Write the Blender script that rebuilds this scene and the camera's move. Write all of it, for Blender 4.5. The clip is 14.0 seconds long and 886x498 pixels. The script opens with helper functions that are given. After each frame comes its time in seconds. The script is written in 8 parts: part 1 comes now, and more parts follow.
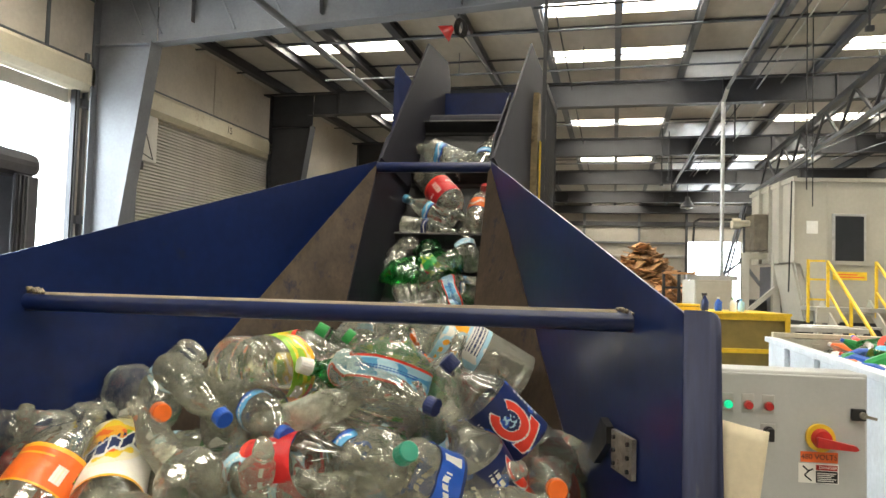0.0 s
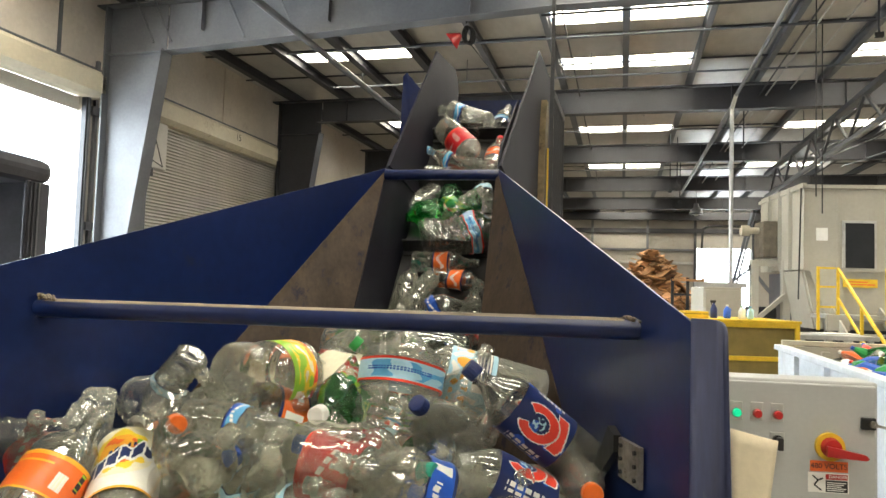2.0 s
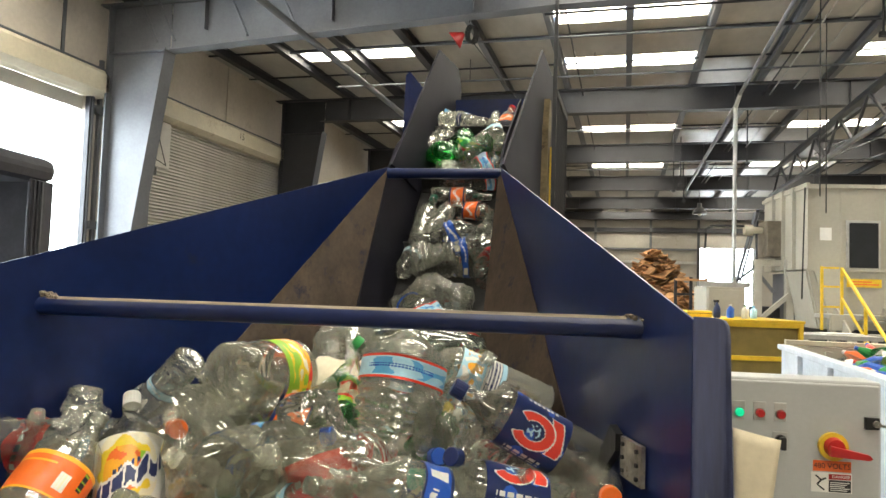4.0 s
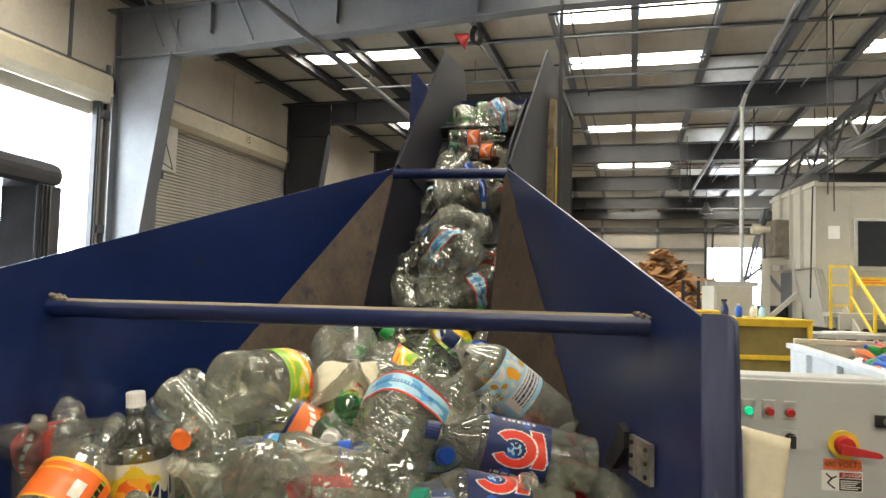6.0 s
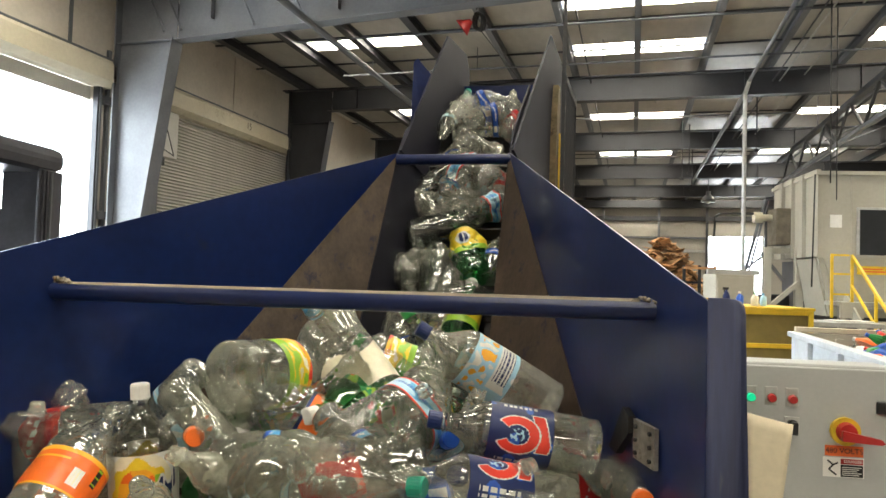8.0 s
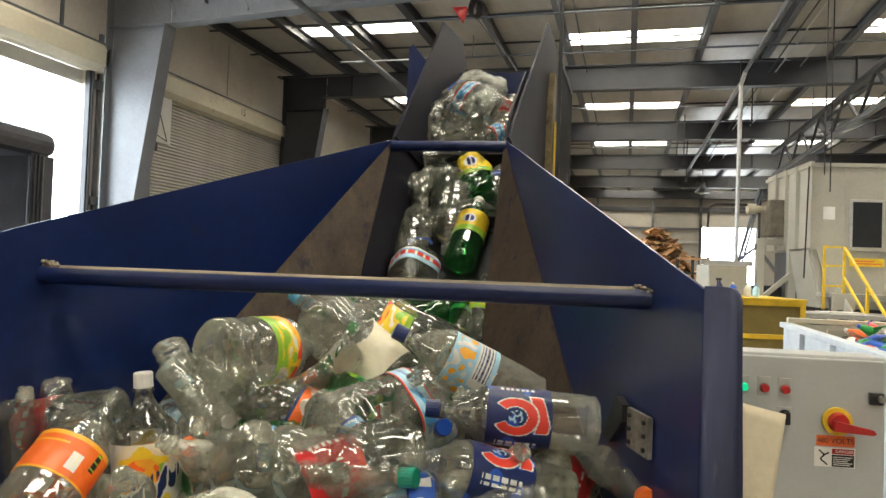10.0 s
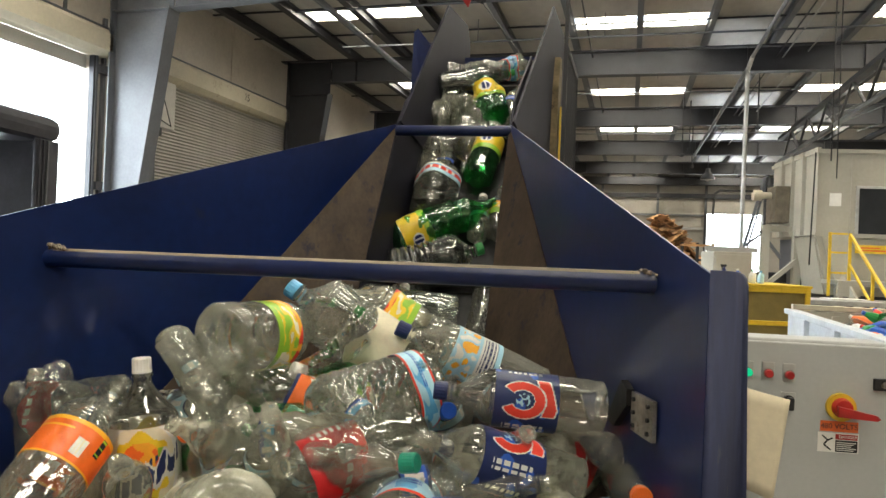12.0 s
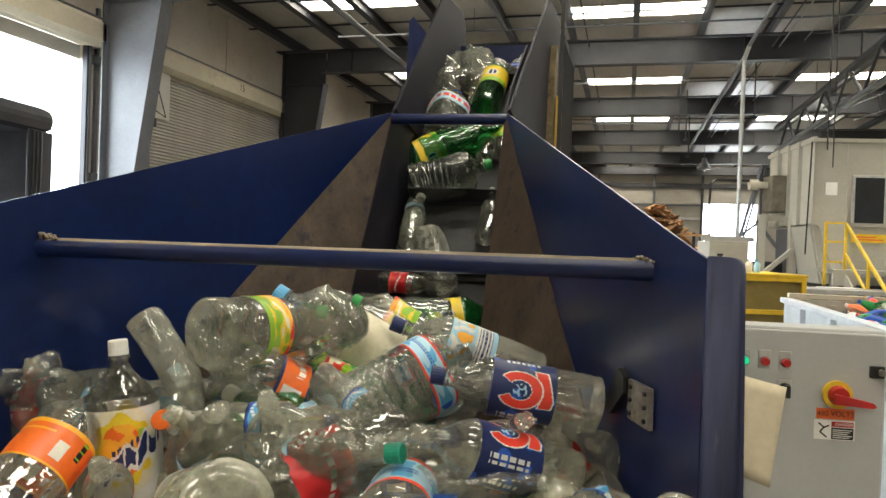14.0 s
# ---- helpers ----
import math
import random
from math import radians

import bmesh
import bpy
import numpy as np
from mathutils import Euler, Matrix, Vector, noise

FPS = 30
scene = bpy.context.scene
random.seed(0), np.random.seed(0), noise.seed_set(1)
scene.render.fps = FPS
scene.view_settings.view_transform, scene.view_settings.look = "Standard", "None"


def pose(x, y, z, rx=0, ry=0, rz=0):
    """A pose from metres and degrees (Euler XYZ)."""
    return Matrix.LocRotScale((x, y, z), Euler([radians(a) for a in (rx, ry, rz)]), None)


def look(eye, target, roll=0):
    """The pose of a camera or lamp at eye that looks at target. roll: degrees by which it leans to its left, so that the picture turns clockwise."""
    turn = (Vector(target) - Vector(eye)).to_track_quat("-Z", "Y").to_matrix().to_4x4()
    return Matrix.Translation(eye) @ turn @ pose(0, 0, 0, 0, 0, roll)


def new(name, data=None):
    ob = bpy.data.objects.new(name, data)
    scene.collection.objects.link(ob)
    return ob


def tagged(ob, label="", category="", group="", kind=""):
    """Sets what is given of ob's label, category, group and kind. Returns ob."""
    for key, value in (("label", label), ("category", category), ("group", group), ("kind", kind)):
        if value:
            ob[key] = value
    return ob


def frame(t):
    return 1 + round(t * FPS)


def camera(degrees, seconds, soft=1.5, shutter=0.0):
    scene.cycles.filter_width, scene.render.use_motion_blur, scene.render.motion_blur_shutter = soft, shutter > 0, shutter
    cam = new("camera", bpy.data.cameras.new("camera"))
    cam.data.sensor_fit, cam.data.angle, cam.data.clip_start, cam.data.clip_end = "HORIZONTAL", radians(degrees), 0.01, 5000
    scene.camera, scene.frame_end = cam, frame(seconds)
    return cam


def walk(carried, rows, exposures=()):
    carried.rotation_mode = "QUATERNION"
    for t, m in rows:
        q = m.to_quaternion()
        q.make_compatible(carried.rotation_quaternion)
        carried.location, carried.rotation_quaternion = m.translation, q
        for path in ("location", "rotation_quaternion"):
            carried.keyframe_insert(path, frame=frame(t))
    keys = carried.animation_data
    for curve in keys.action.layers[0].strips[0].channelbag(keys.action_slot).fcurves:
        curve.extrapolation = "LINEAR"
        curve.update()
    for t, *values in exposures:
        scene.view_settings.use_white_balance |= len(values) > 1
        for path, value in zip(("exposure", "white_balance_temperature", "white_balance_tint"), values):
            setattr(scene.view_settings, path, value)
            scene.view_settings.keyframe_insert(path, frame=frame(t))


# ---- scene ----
cam = camera(65.0, 14.0, soft=1.5)
PATH = [
    (0, (-0.003, 0.001, 1.599), (-0.481, 1.941, 1.693), 1.7),
    (0.5, (0.001, 0.002, 1.601), (-0.478, 1.941, 1.695), 1.9),
    (1, (0.003, -0.003, 1.603), (-0.483, 1.935, 1.707), 1.8),
    (1.5, (0.002, -0.006, 1.603), (-0.494, 1.929, 1.712), 1.8),
    (2, (-0.001, -0.003, 1.601), (-0.501, 1.93, 1.713), 1.8),
    (2.5, (0.0, -0.001, 1.6), (-0.501, 1.932, 1.71), 2.0),
    (3, (0.0, 0.0, 1.6), (-0.5, 1.934, 1.708), 2.0),
    (5.5, (0.001, -0.002, 1.596), (-0.526, 1.924, 1.71), 1.6),
    (6, (0.0, -0.001, 1.595), (-0.526, 1.925, 1.709), 1.5),
    (6.5, (-0.002, -0.002, 1.594), (-0.523, 1.925, 1.705), 1.6),
    (7, (-0.002, -0.001, 1.594), (-0.521, 1.927, 1.697), 1.5),
    (7.5, (-0.006, -0.003, 1.592), (-0.533, 1.924, 1.689), 1.6),
    (8, (-0.007, 0.001, 1.589), (-0.535, 1.928, 1.668), 1.7),
    (10.5, (-0.011, 0.013, 1.585), (-0.521, 1.946, 1.625), 2.2),
    (11, (-0.011, 0.011, 1.584), (-0.533, 1.942, 1.613), 2.1),
    (11.5, (-0.011, 0.011, 1.582), (-0.541, 1.939, 1.601), 2.1),
    (12, (-0.012, 0.013, 1.582), (-0.533, 1.944, 1.589), 2.3),
    (12.5, (-0.009, 0.012, 1.582), (-0.519, 1.946, 1.585), 2.3),
    (13, (-0.008, 0.01, 1.581), (-0.508, 1.946, 1.579), 2.3),
    (13.5, (-0.012, 0.016, 1.577), (-0.516, 1.952, 1.567), 2.3),
    (14, (-0.012, 0.023, 1.577), (-0.523, 1.957, 1.558), 2.1),
]
walk(cam, [(t, look(eye, target, roll)) for t, eye, target, roll in PATH],
     exposures=[(0.0, 0.88), (3.0, 0.86), (7.5, 0.76), (11.0, 0.58), (14.0, 0.52)])

# ---- world, sun, exposure ----
world = bpy.data.worlds.new("daylight")
scene.world = world
world.use_nodes = True
wn = world.node_tree
sky = wn.nodes.new("ShaderNodeTexSky")
sky.sky_type, sky.sun_disc = "NISHITA", False
sky.sun_elevation, sky.sun_rotation = radians(55), radians(250)
wn.nodes["Background"].inputs[1].default_value = 0.15
wn.links.new(sky.outputs[0], wn.nodes["Background"].inputs[0])
sun = new("sun", bpy.data.lights.new("sun", "SUN"))
sun.data.energy, sun.data.angle, sun.data.color = 3.0, radians(0.5), (1.0, 0.95, 0.88)
sun.matrix_basis = look((-10, -4, 15), (0, 0, 0))
scene.cycles.transparent_max_bounces = 32


# ---- materials ----
def node(nt, kind, **values):
    n = nt.nodes.new(kind)
    for k, v in values.items():
        n.inputs[k].default_value = v
    return n


def surface(name, base, rough=0.5, metal=0.0, vary=0.25, scale=6.0, grain=60.0, bump=0.15, stain=None, stain_at=0.62,
            stretch=(1, 1, 1), spec=0.5, per_piece=0.0, per_island=0.0):
    """A worn surface: base colour with two scales of variation, optional stain colour, fine relief."""
    m = bpy.data.materials.new(name)
    m.use_nodes = True
    nt = m.node_tree
    b = nt.nodes["Principled BSDF"]
    b.inputs["Roughness"].default_value, b.inputs["Metallic"].default_value = rough, metal
    b.inputs["Specular IOR Level"].default_value = spec
    tc = nt.nodes.new("ShaderNodeTexCoord")
    mp = nt.nodes.new("ShaderNodeMapping")
    mp.inputs["Scale"].default_value = stretch
    nt.links.new(tc.outputs["Object"], mp.inputs[0])
    big = node(nt, "ShaderNodeTexNoise", Scale=scale, Detail=5.0, Roughness=0.6)
    fine = node(nt, "ShaderNodeTexNoise", Scale=grain, Detail=3.0)
    nt.links.new(mp.outputs[0], big.inputs[0])
    nt.links.new(mp.outputs[0], fine.inputs[0])
    ramp = nt.nodes.new("ShaderNodeMapRange")
    ramp.inputs[1].default_value, ramp.inputs[2].default_value = 0.3, 0.7
    ramp.inputs[3].default_value, ramp.inputs[4].default_value = 1 - vary, 1 + vary
    nt.links.new(big.outputs[0], ramp.inputs[0])
    r2 = nt.nodes.new("ShaderNodeMapRange")
    r2.inputs[1].default_value, r2.inputs[2].default_value = 0.3, 0.7
    r2.inputs[3].default_value, r2.inputs[4].default_value = 1 - vary * 0.4, 1 + vary * 0.4
    nt.links.new(fine.outputs[0], r2.inputs[0])
    mul = nt.nodes.new("ShaderNodeMath")
    mul.operation = "MULTIPLY"
    nt.links.new(ramp.outputs[0], mul.inputs[0])
    nt.links.new(r2.outputs[0], mul.inputs[1])
    value = mul.outputs[0]
    if per_piece:
        info = nt.nodes.new("ShaderNodeObjectInfo")
        r3 = nt.nodes.new("ShaderNodeMapRange")
        r3.inputs[3].default_value, r3.inputs[4].default_value = 1 - per_piece, 1 + per_piece
        nt.links.new(info.outputs["Random"], r3.inputs[0])
        m3 = nt.nodes.new("ShaderNodeMath")
        m3.operation = "MULTIPLY"
        nt.links.new(value, m3.inputs[0])
        nt.links.new(r3.outputs[0], m3.inputs[1])
        value = m3.outputs[0]
    if per_island:
        info = nt.nodes.new("ShaderNodeNewGeometry")
        r4 = nt.nodes.new("ShaderNodeMapRange")
        r4.inputs[3].default_value, r4.inputs[4].default_value = 1 - per_island, 1 + per_island
        nt.links.new(info.outputs["Random Per Island"], r4.inputs[0])
        m4 = nt.nodes.new("ShaderNodeMath")
        m4.operation = "MULTIPLY"
        nt.links.new(value, m4.inputs[0])
        nt.links.new(r4.outputs[0], m4.inputs[1])
        value = m4.outputs[0]
    col = nt.nodes.new("ShaderNodeVectorMath")
    col.operation = "SCALE"
    col.inputs[0].default_value = base[:3]
    nt.links.new(value, col.inputs["Scale"])
    out = col.outputs[0]
    if stain:
        sn = node(nt, "ShaderNodeTexNoise", Scale=scale * 1.7, Detail=8.0, Roughness=0.7)
        nt.links.new(mp.outputs[0], sn.inputs[0])
        sr = nt.nodes.new("ShaderNodeMapRange")
        sr.inputs[1].default_value, sr.inputs[2].default_value = stain_at, stain_at + 0.1
        nt.links.new(sn.outputs[0], sr.inputs[0])
        mx = nt.nodes.new("ShaderNodeMix")
        mx.data_type = "RGBA"
        nt.links.new(sr.outputs[0], mx.inputs[0])
        nt.links.new(out, mx.inputs[6])
        mx.inputs[7].default_value = (*stain[:3], 1)
        out = mx.outputs[2]
    nt.links.new(out, b.inputs["Base Color"])
    if bump:
        bp = node(nt, "ShaderNodeBump", Strength=bump, Distance=0.004)
        nt.links.new(fine.outputs[0], bp.inputs["Height"])
        nt.links.new(bp.outputs[0], b.inputs["Normal"])
    return m


def clear_plastic(name, tint, gloss=0.05, haze=0.0):
    """Thin-walled bottle plastic: lets light through with a tint, gloss grows at grazing angles."""
    m = bpy.data.materials.new(name)
    m.use_nodes = True
    nt = m.node_tree
    nt.nodes.remove(nt.nodes["Principled BSDF"])
    out = nt.nodes["Material Output"]
    tr = node(nt, "ShaderNodeBsdfTransparent", Color=(*tint, 1))
    gl = node(nt, "ShaderNodeBsdfGlossy", Color=(1, 1, 1, 1), Roughness=gloss)
    fr = node(nt, "ShaderNodeFresnel", IOR=2.05)
    tc = nt.nodes.new("ShaderNodeTexCoord")
    info = nt.nodes.new("ShaderNodeObjectInfo")
    wob = node(nt, "ShaderNodeTexNoise", Scale=48.0, Detail=2.0, Roughness=0.5)
    nt.links.new(tc.outputs["Object"], wob.inputs[0])
    crease = node(nt, "ShaderNodeTexVoronoi", Scale=30.0)
    crease.feature = "DISTANCE_TO_EDGE"
    nt.links.new(tc.outputs["Object"], crease.inputs["Vector"])
    edge = nt.nodes.new("ShaderNodeMapRange")
    edge.inputs[1].default_value, edge.inputs[2].default_value = 0.0, 0.12
    edge.inputs[3].default_value, edge.inputs[4].default_value = 0.0, 0.05
    nt.links.new(crease.outputs["Distance"], edge.inputs[0])
    relief = nt.nodes.new("ShaderNodeMath")
    nt.links.new(wob.outputs[0], relief.inputs[0])
    nt.links.new(edge.outputs[0], relief.inputs[1])
    bp = node(nt, "ShaderNodeBump", Strength=0.16, Distance=0.004)
    nt.links.new(relief.outputs[0], bp.inputs["Height"])
    nt.links.new(bp.outputs[0], gl.inputs["Normal"])
    nt.links.new(bp.outputs[0], fr.inputs["Normal"])
    mx = nt.nodes.new("ShaderNodeMixShader")
    nt.links.new(fr.outputs[0], mx.inputs[0])
    nt.links.new(tr.outputs[0], mx.inputs[1])
    nt.links.new(gl.outputs[0], mx.inputs[2])
    last = mx
    if haze:
        df = node(nt, "ShaderNodeBsdfDiffuse", Color=(*[min(1, c * k) for c, k in zip(tint, (0.97, 0.96, 0.8))], 1))
        tl = node(nt, "ShaderNodeBsdfTranslucent", Color=(*[min(1, c * k) for c, k in zip(tint, (0.97, 0.97, 0.88))], 1))
        soft = nt.nodes.new("ShaderNodeMixShader")
        soft.inputs[0].default_value = 0.45
        nt.links.new(df.outputs[0], soft.inputs[1])
        nt.links.new(tl.outputs[0], soft.inputs[2])
        m2 = nt.nodes.new("ShaderNodeMixShader")
        cloud = node(nt, "ShaderNodeTexNoise", Scale=13.0, Detail=5.0, Roughness=0.65)
        nt.links.new(tc.outputs["Object"], cloud.inputs[0])
        each = nt.nodes.new("ShaderNodeMapRange")
        each.inputs[3].default_value, each.inputs[4].default_value = haze * 0.45, haze * 1.4
        nt.links.new(info.outputs["Random"], each.inputs[0])
        patch = nt.nodes.new("ShaderNodeMapRange")
        patch.inputs[1].default_value, patch.inputs[2].default_value = 0.38, 0.72
        patch.inputs[3].default_value, patch.inputs[4].default_value = 0.45, 2.0
        nt.links.new(cloud.outputs[0], patch.inputs[0])
        amount = nt.nodes.new("ShaderNodeMath")
        amount.operation = "MULTIPLY"
        nt.links.new(each.outputs[0], amount.inputs[0])
        nt.links.new(patch.outputs[0], amount.inputs[1])
        nt.links.new(amount.outputs[0], m2.inputs[0])
        nt.links.new(mx.outputs[0], m2.inputs[1])
        nt.links.new(soft.outputs[0], m2.inputs[2])
        last = m2
    nt.links.new(last.outputs[0], out.inputs[0])
    return m


def glow(name, color, strength):
    m = bpy.data.materials.new(name)
    m.use_nodes = True
    b = m.node_tree.nodes["Principled BSDF"]
    b.inputs["Base Color"].default_value = (*color, 1)
    b.inputs["Emission Color"].default_value = (*color, 1)
    b.inputs["Emission Strength"].default_value = strength
    return m


BLUE = surface("blue_paint", (0.0058, 0.0155, 0.076), rough=0.28, vary=0.3, scale=3, grain=40, bump=0.04, stain=(0.02, 0.022, 0.045), stain_at=0.62, spec=0.45)
RUBBED = surface("rubbed_flange", (0.022, 0.028, 0.072), rough=0.45, metal=0.2, vary=0.35, scale=6, grain=60, bump=0.08, stain=(0.1, 0.09, 0.075), stain_at=0.64, stretch=(3, 3, 0.3))
WORN = surface("worn_steel", (0.052, 0.036, 0.0245), rough=0.55, metal=0.0, spec=0.28, vary=0.34, scale=9, grain=80, bump=0.12, stain=(0.014, 0.013, 0.026), stain_at=0.565, stretch=(1.8, 1, 0.9))
GREYBLUE = surface("guard_steel", (0.016, 0.016, 0.026), rough=0.6, metal=0.0, spec=0.15, vary=0.2, scale=5, grain=50, bump=0.06)
DUSTY = surface("dusty_bar_top", (0.24, 0.2, 0.15), rough=0.9, vary=0.4, scale=14, grain=120, bump=0.2, stretch=(0.15, 1, 1), stain=(0.02, 0.03, 0.12), stain_at=0.6)
RUBBER = surface("black_belt_rubber", (0.02, 0.02, 0.021), rough=0.6, vary=0.3, scale=12)
WALL = surface("wall_liner", (0.54, 0.49, 0.42), rough=0.8, vary=0.12, scale=0.8, grain=14, bump=0.25, stain=(0.42, 0.37, 0.3), stain_at=0.6)
DECK = surface("roof_liner", (0.47, 0.445, 0.4), rough=0.42, metal=0.4, vary=0.16, scale=1.2, grain=9, bump=0.6, stretch=(1, 0.4, 1), spec=0.7)
DARKSTEEL = surface("dark_steel", (0.03, 0.031, 0.036), rough=0.55, vary=0.25, scale=2, grain=30)
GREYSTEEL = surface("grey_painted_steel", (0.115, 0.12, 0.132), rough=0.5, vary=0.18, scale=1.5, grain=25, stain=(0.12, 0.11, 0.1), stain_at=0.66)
GALV = surface("galvanised", (0.5, 0.5, 0.48), rough=0.45, metal=0.6, vary=0.15, scale=10, grain=60)
DOORGREY = surface("roller_door_paint", (0.56, 0.54, 0.49), rough=0.5, vary=0.1, scale=2, grain=30, per_piece=0.05)
CREAM = surface("cream_paint", (0.56, 0.51, 0.39), rough=0.5, vary=0.1, scale=1.5, grain=20, stain=(0.42, 0.36, 0.26), stain_at=0.6, bump=0.05)
BOOTH = surface("booth_panel", (0.43, 0.405, 0.335), rough=0.6, vary=0.08, scale=1.5, grain=20, stain=(0.3, 0.27, 0.2), stain_at=0.66, bump=0.05)
YELLOW = surface("yellow_paint", (0.75, 0.5, 0.03), rough=0.45, vary=0.15, scale=8, grain=50, stain=(0.25, 0.18, 0.06), stain_at=0.7)
MESHY = surface("yellow_guard_mesh", (0.2, 0.15, 0.04), rough=0.6, vary=0.25, scale=5, grain=160, bump=0.5)
BOXGREY = surface("cabinet_grey", (0.44, 0.45, 0.44), rough=0.38, vary=0.05, scale=4, grain=80, bump=0.03, stain=(0.4, 0.39, 0.35), stain_at=0.72)
WHITEBIN = surface("bin_white_paint", (0.58, 0.62, 0.66), rough=0.5, vary=0.12, scale=5, grain=40, stain=(0.3, 0.22, 0.15), stain_at=0.68)
CONCRETE = surface("concrete", (0.2, 0.185, 0.16), rough=0.8, vary=0.2, scale=0.7, grain=20, stain=(0.12, 0.11, 0.1), stain_at=0.62)
CARD = surface("cardboard", (0.4, 0.22, 0.1), rough=0.85, vary=0.3, scale=4, grain=30, per_island=0.6)
PAPER = surface("paper", (0.8, 0.79, 0.75), rough=0.8, vary=0.05, scale=8, grain=40)
TANBOARD = surface("weathered_board", (0.2, 0.155, 0.085), rough=0.85, vary=0.4, scale=9, grain=60, bump=0.3, stain=(0.07, 0.05, 0.03), stain_at=0.56)
# wall liner with a darker base, offsetting the skylights' light on the end wall
ENDLINER = surface("darkened_end_wall_liner", (0.36, 0.335, 0.29), rough=0.8, vary=0.12, scale=0.8, grain=14, bump=0.25, stain=(0.27, 0.245, 0.2), stain_at=0.6)
DUSTBROWN = surface("dusty_brown_housing", (0.16, 0.135, 0.1), rough=0.7, vary=0.3, scale=7, grain=60, stain=(0.3, 0.26, 0.19), stain_at=0.62)
KRAFT = surface("paper_cover", (0.66, 0.58, 0.42), rough=0.8, vary=0.1, scale=5, grain=60, bump=0.1)
BLACK = surface("black_plastic", (0.015, 0.015, 0.016), rough=0.4, vary=0.2, scale=10)
# black lifted towards blue, the doorway's flare put into the colour
MACHINE = surface("loader_black_flared", (0.05, 0.05, 0.062), rough=0.4, vary=0.3, scale=3, grain=30)
REDP = surface("red_plastic", (0.42, 0.02, 0.02), rough=0.35, vary=0.15, scale=20)
ORANGES = surface("orange_sticker", (0.75, 0.14, 0.03), rough=0.5, vary=0.08, scale=20)
CHROME = surface("bright_steel", (0.36, 0.34, 0.3), rough=0.42, metal=0.7, vary=0.4, scale=25, grain=90, stain=(0.12, 0.09, 0.06), stain_at=0.58)
GREENGLOW = glow("green_lamp", (0.0, 0.42, 0.19), 0.7)
SKYLIGHT = glow("translucent_skylight", (1.0, 0.93, 0.77), 13.5)
LAMPGLOW = glow("lamp_glow", (1.0, 0.7, 0.35), 14.0)
OUTSIDE = glow("bright_outdoors", (0.84, 0.93, 1.0), 9.0)
GLASS = surface("dark_window_glass", (0.03, 0.032, 0.035), rough=0.06, vary=0.1, scale=3, bump=0.0)


# ---- mesh helpers ----
def link(name, bm, material, parent=None, label="", smooth=False):
    me = bpy.data.meshes.new(name)
    bm.normal_update()
    bm.to_mesh(me)
    bm.free()
    if smooth:
        me.polygons.foreach_set("use_smooth", [True] * len(me.polygons))
    for mat in (material if isinstance(material, (list, tuple)) else [material]):
        me.materials.append(mat)
    ob = new(name, me)
    if parent is not None:
        ob.parent = parent
    if label:
        ob["label"] = label
    return ob


def part(name, bm, material, parent, label="", smooth=False):
    return link(name, bm, material, parent, label, smooth)


def thing(name, m, label, category, group="", kind=""):
    ob = new(name)
    ob.empty_display_size = 0.1
    ob.matrix_basis = m
    return tagged(ob, label, category, group, kind)


def box(bm, x0, x1, y0, y1, z0, z1, bevel=0.0, mat=0):
    r = bmesh.ops.create_cube(bm, size=1.0)
    vs = r["verts"]
    for v in vs:
        v.co = Vector(((x0 + x1) / 2 + v.co.x * (x1 - x0), (y0 + y1) / 2 + v.co.y * (y1 - y0), (z0 + z1) / 2 + v.co.z * (z1 - z0)))
    faces = {f for v in vs for f in v.link_faces}
    for f in faces:
        f.material_index = mat
    if bevel:
        es = list({e for v in vs for e in v.link_edges})
        bmesh.ops.bevel(bm, geom=es, offset=bevel, segments=2, affect="EDGES", profile=0.5)
    return bm


def boxed(*a, **k):
    return box(bmesh.new(), *a, **k)


def rod(bm, a, b, r, n=10, r2=None, mat=0):
    a, b = Vector(a), Vector(b)
    d = b - a
    res = bmesh.ops.create_cone(bm, cap_ends=True, segments=n, radius1=r, radius2=r if r2 is None else r2, depth=d.length)
    m = Matrix.Translation((a + b) / 2) @ d.to_track_quat("Z", "Y").to_matrix().to_4x4()
    bmesh.ops.transform(bm, matrix=m, verts=res["verts"])
    for f in {f for v in res["verts"] for f in v.link_faces}:
        f.material_index = mat
    return bm


def bar(bm, a, b, w, h, mat=0):
    """A square bar from a to b."""
    a, b = Vector(a), Vector(b)
    d = b - a
    res = bmesh.ops.create_cube(bm, size=1.0)
    q = d.to_track_quat("Z", "Y").to_matrix().to_4x4()
    bmesh.ops.transform(bm, matrix=Matrix.Translation((a + b) / 2) @ q @ Matrix.Diagonal((w, h, d.length, 1)), verts=res["verts"])
    for f in {f for v in res["verts"] for f in v.link_faces}:
        f.material_index = mat
    return bm


def slab(bm, pts, thick, mat=0, bevel=0.0):
    """A plate from a planar outline, given thickness along its normal, centred."""
    ps = [Vector(p) for p in pts]
    n = (ps[1] - ps[0]).cross(ps[-1] - ps[0]).normalized() * thick / 2
    lo, hi = [bm.verts.new(p - n) for p in ps], [bm.verts.new(p + n) for p in ps]
    fs = [bm.faces.new(lo[::-1]), bm.faces.new(hi)]
    k = len(ps)
    for i in range(k):
        fs.append(bm.faces.new((lo[i], lo[(i + 1) % k], hi[(i + 1) % k], hi[i])))
    for f in fs:
        f.material_index = mat
    return bm


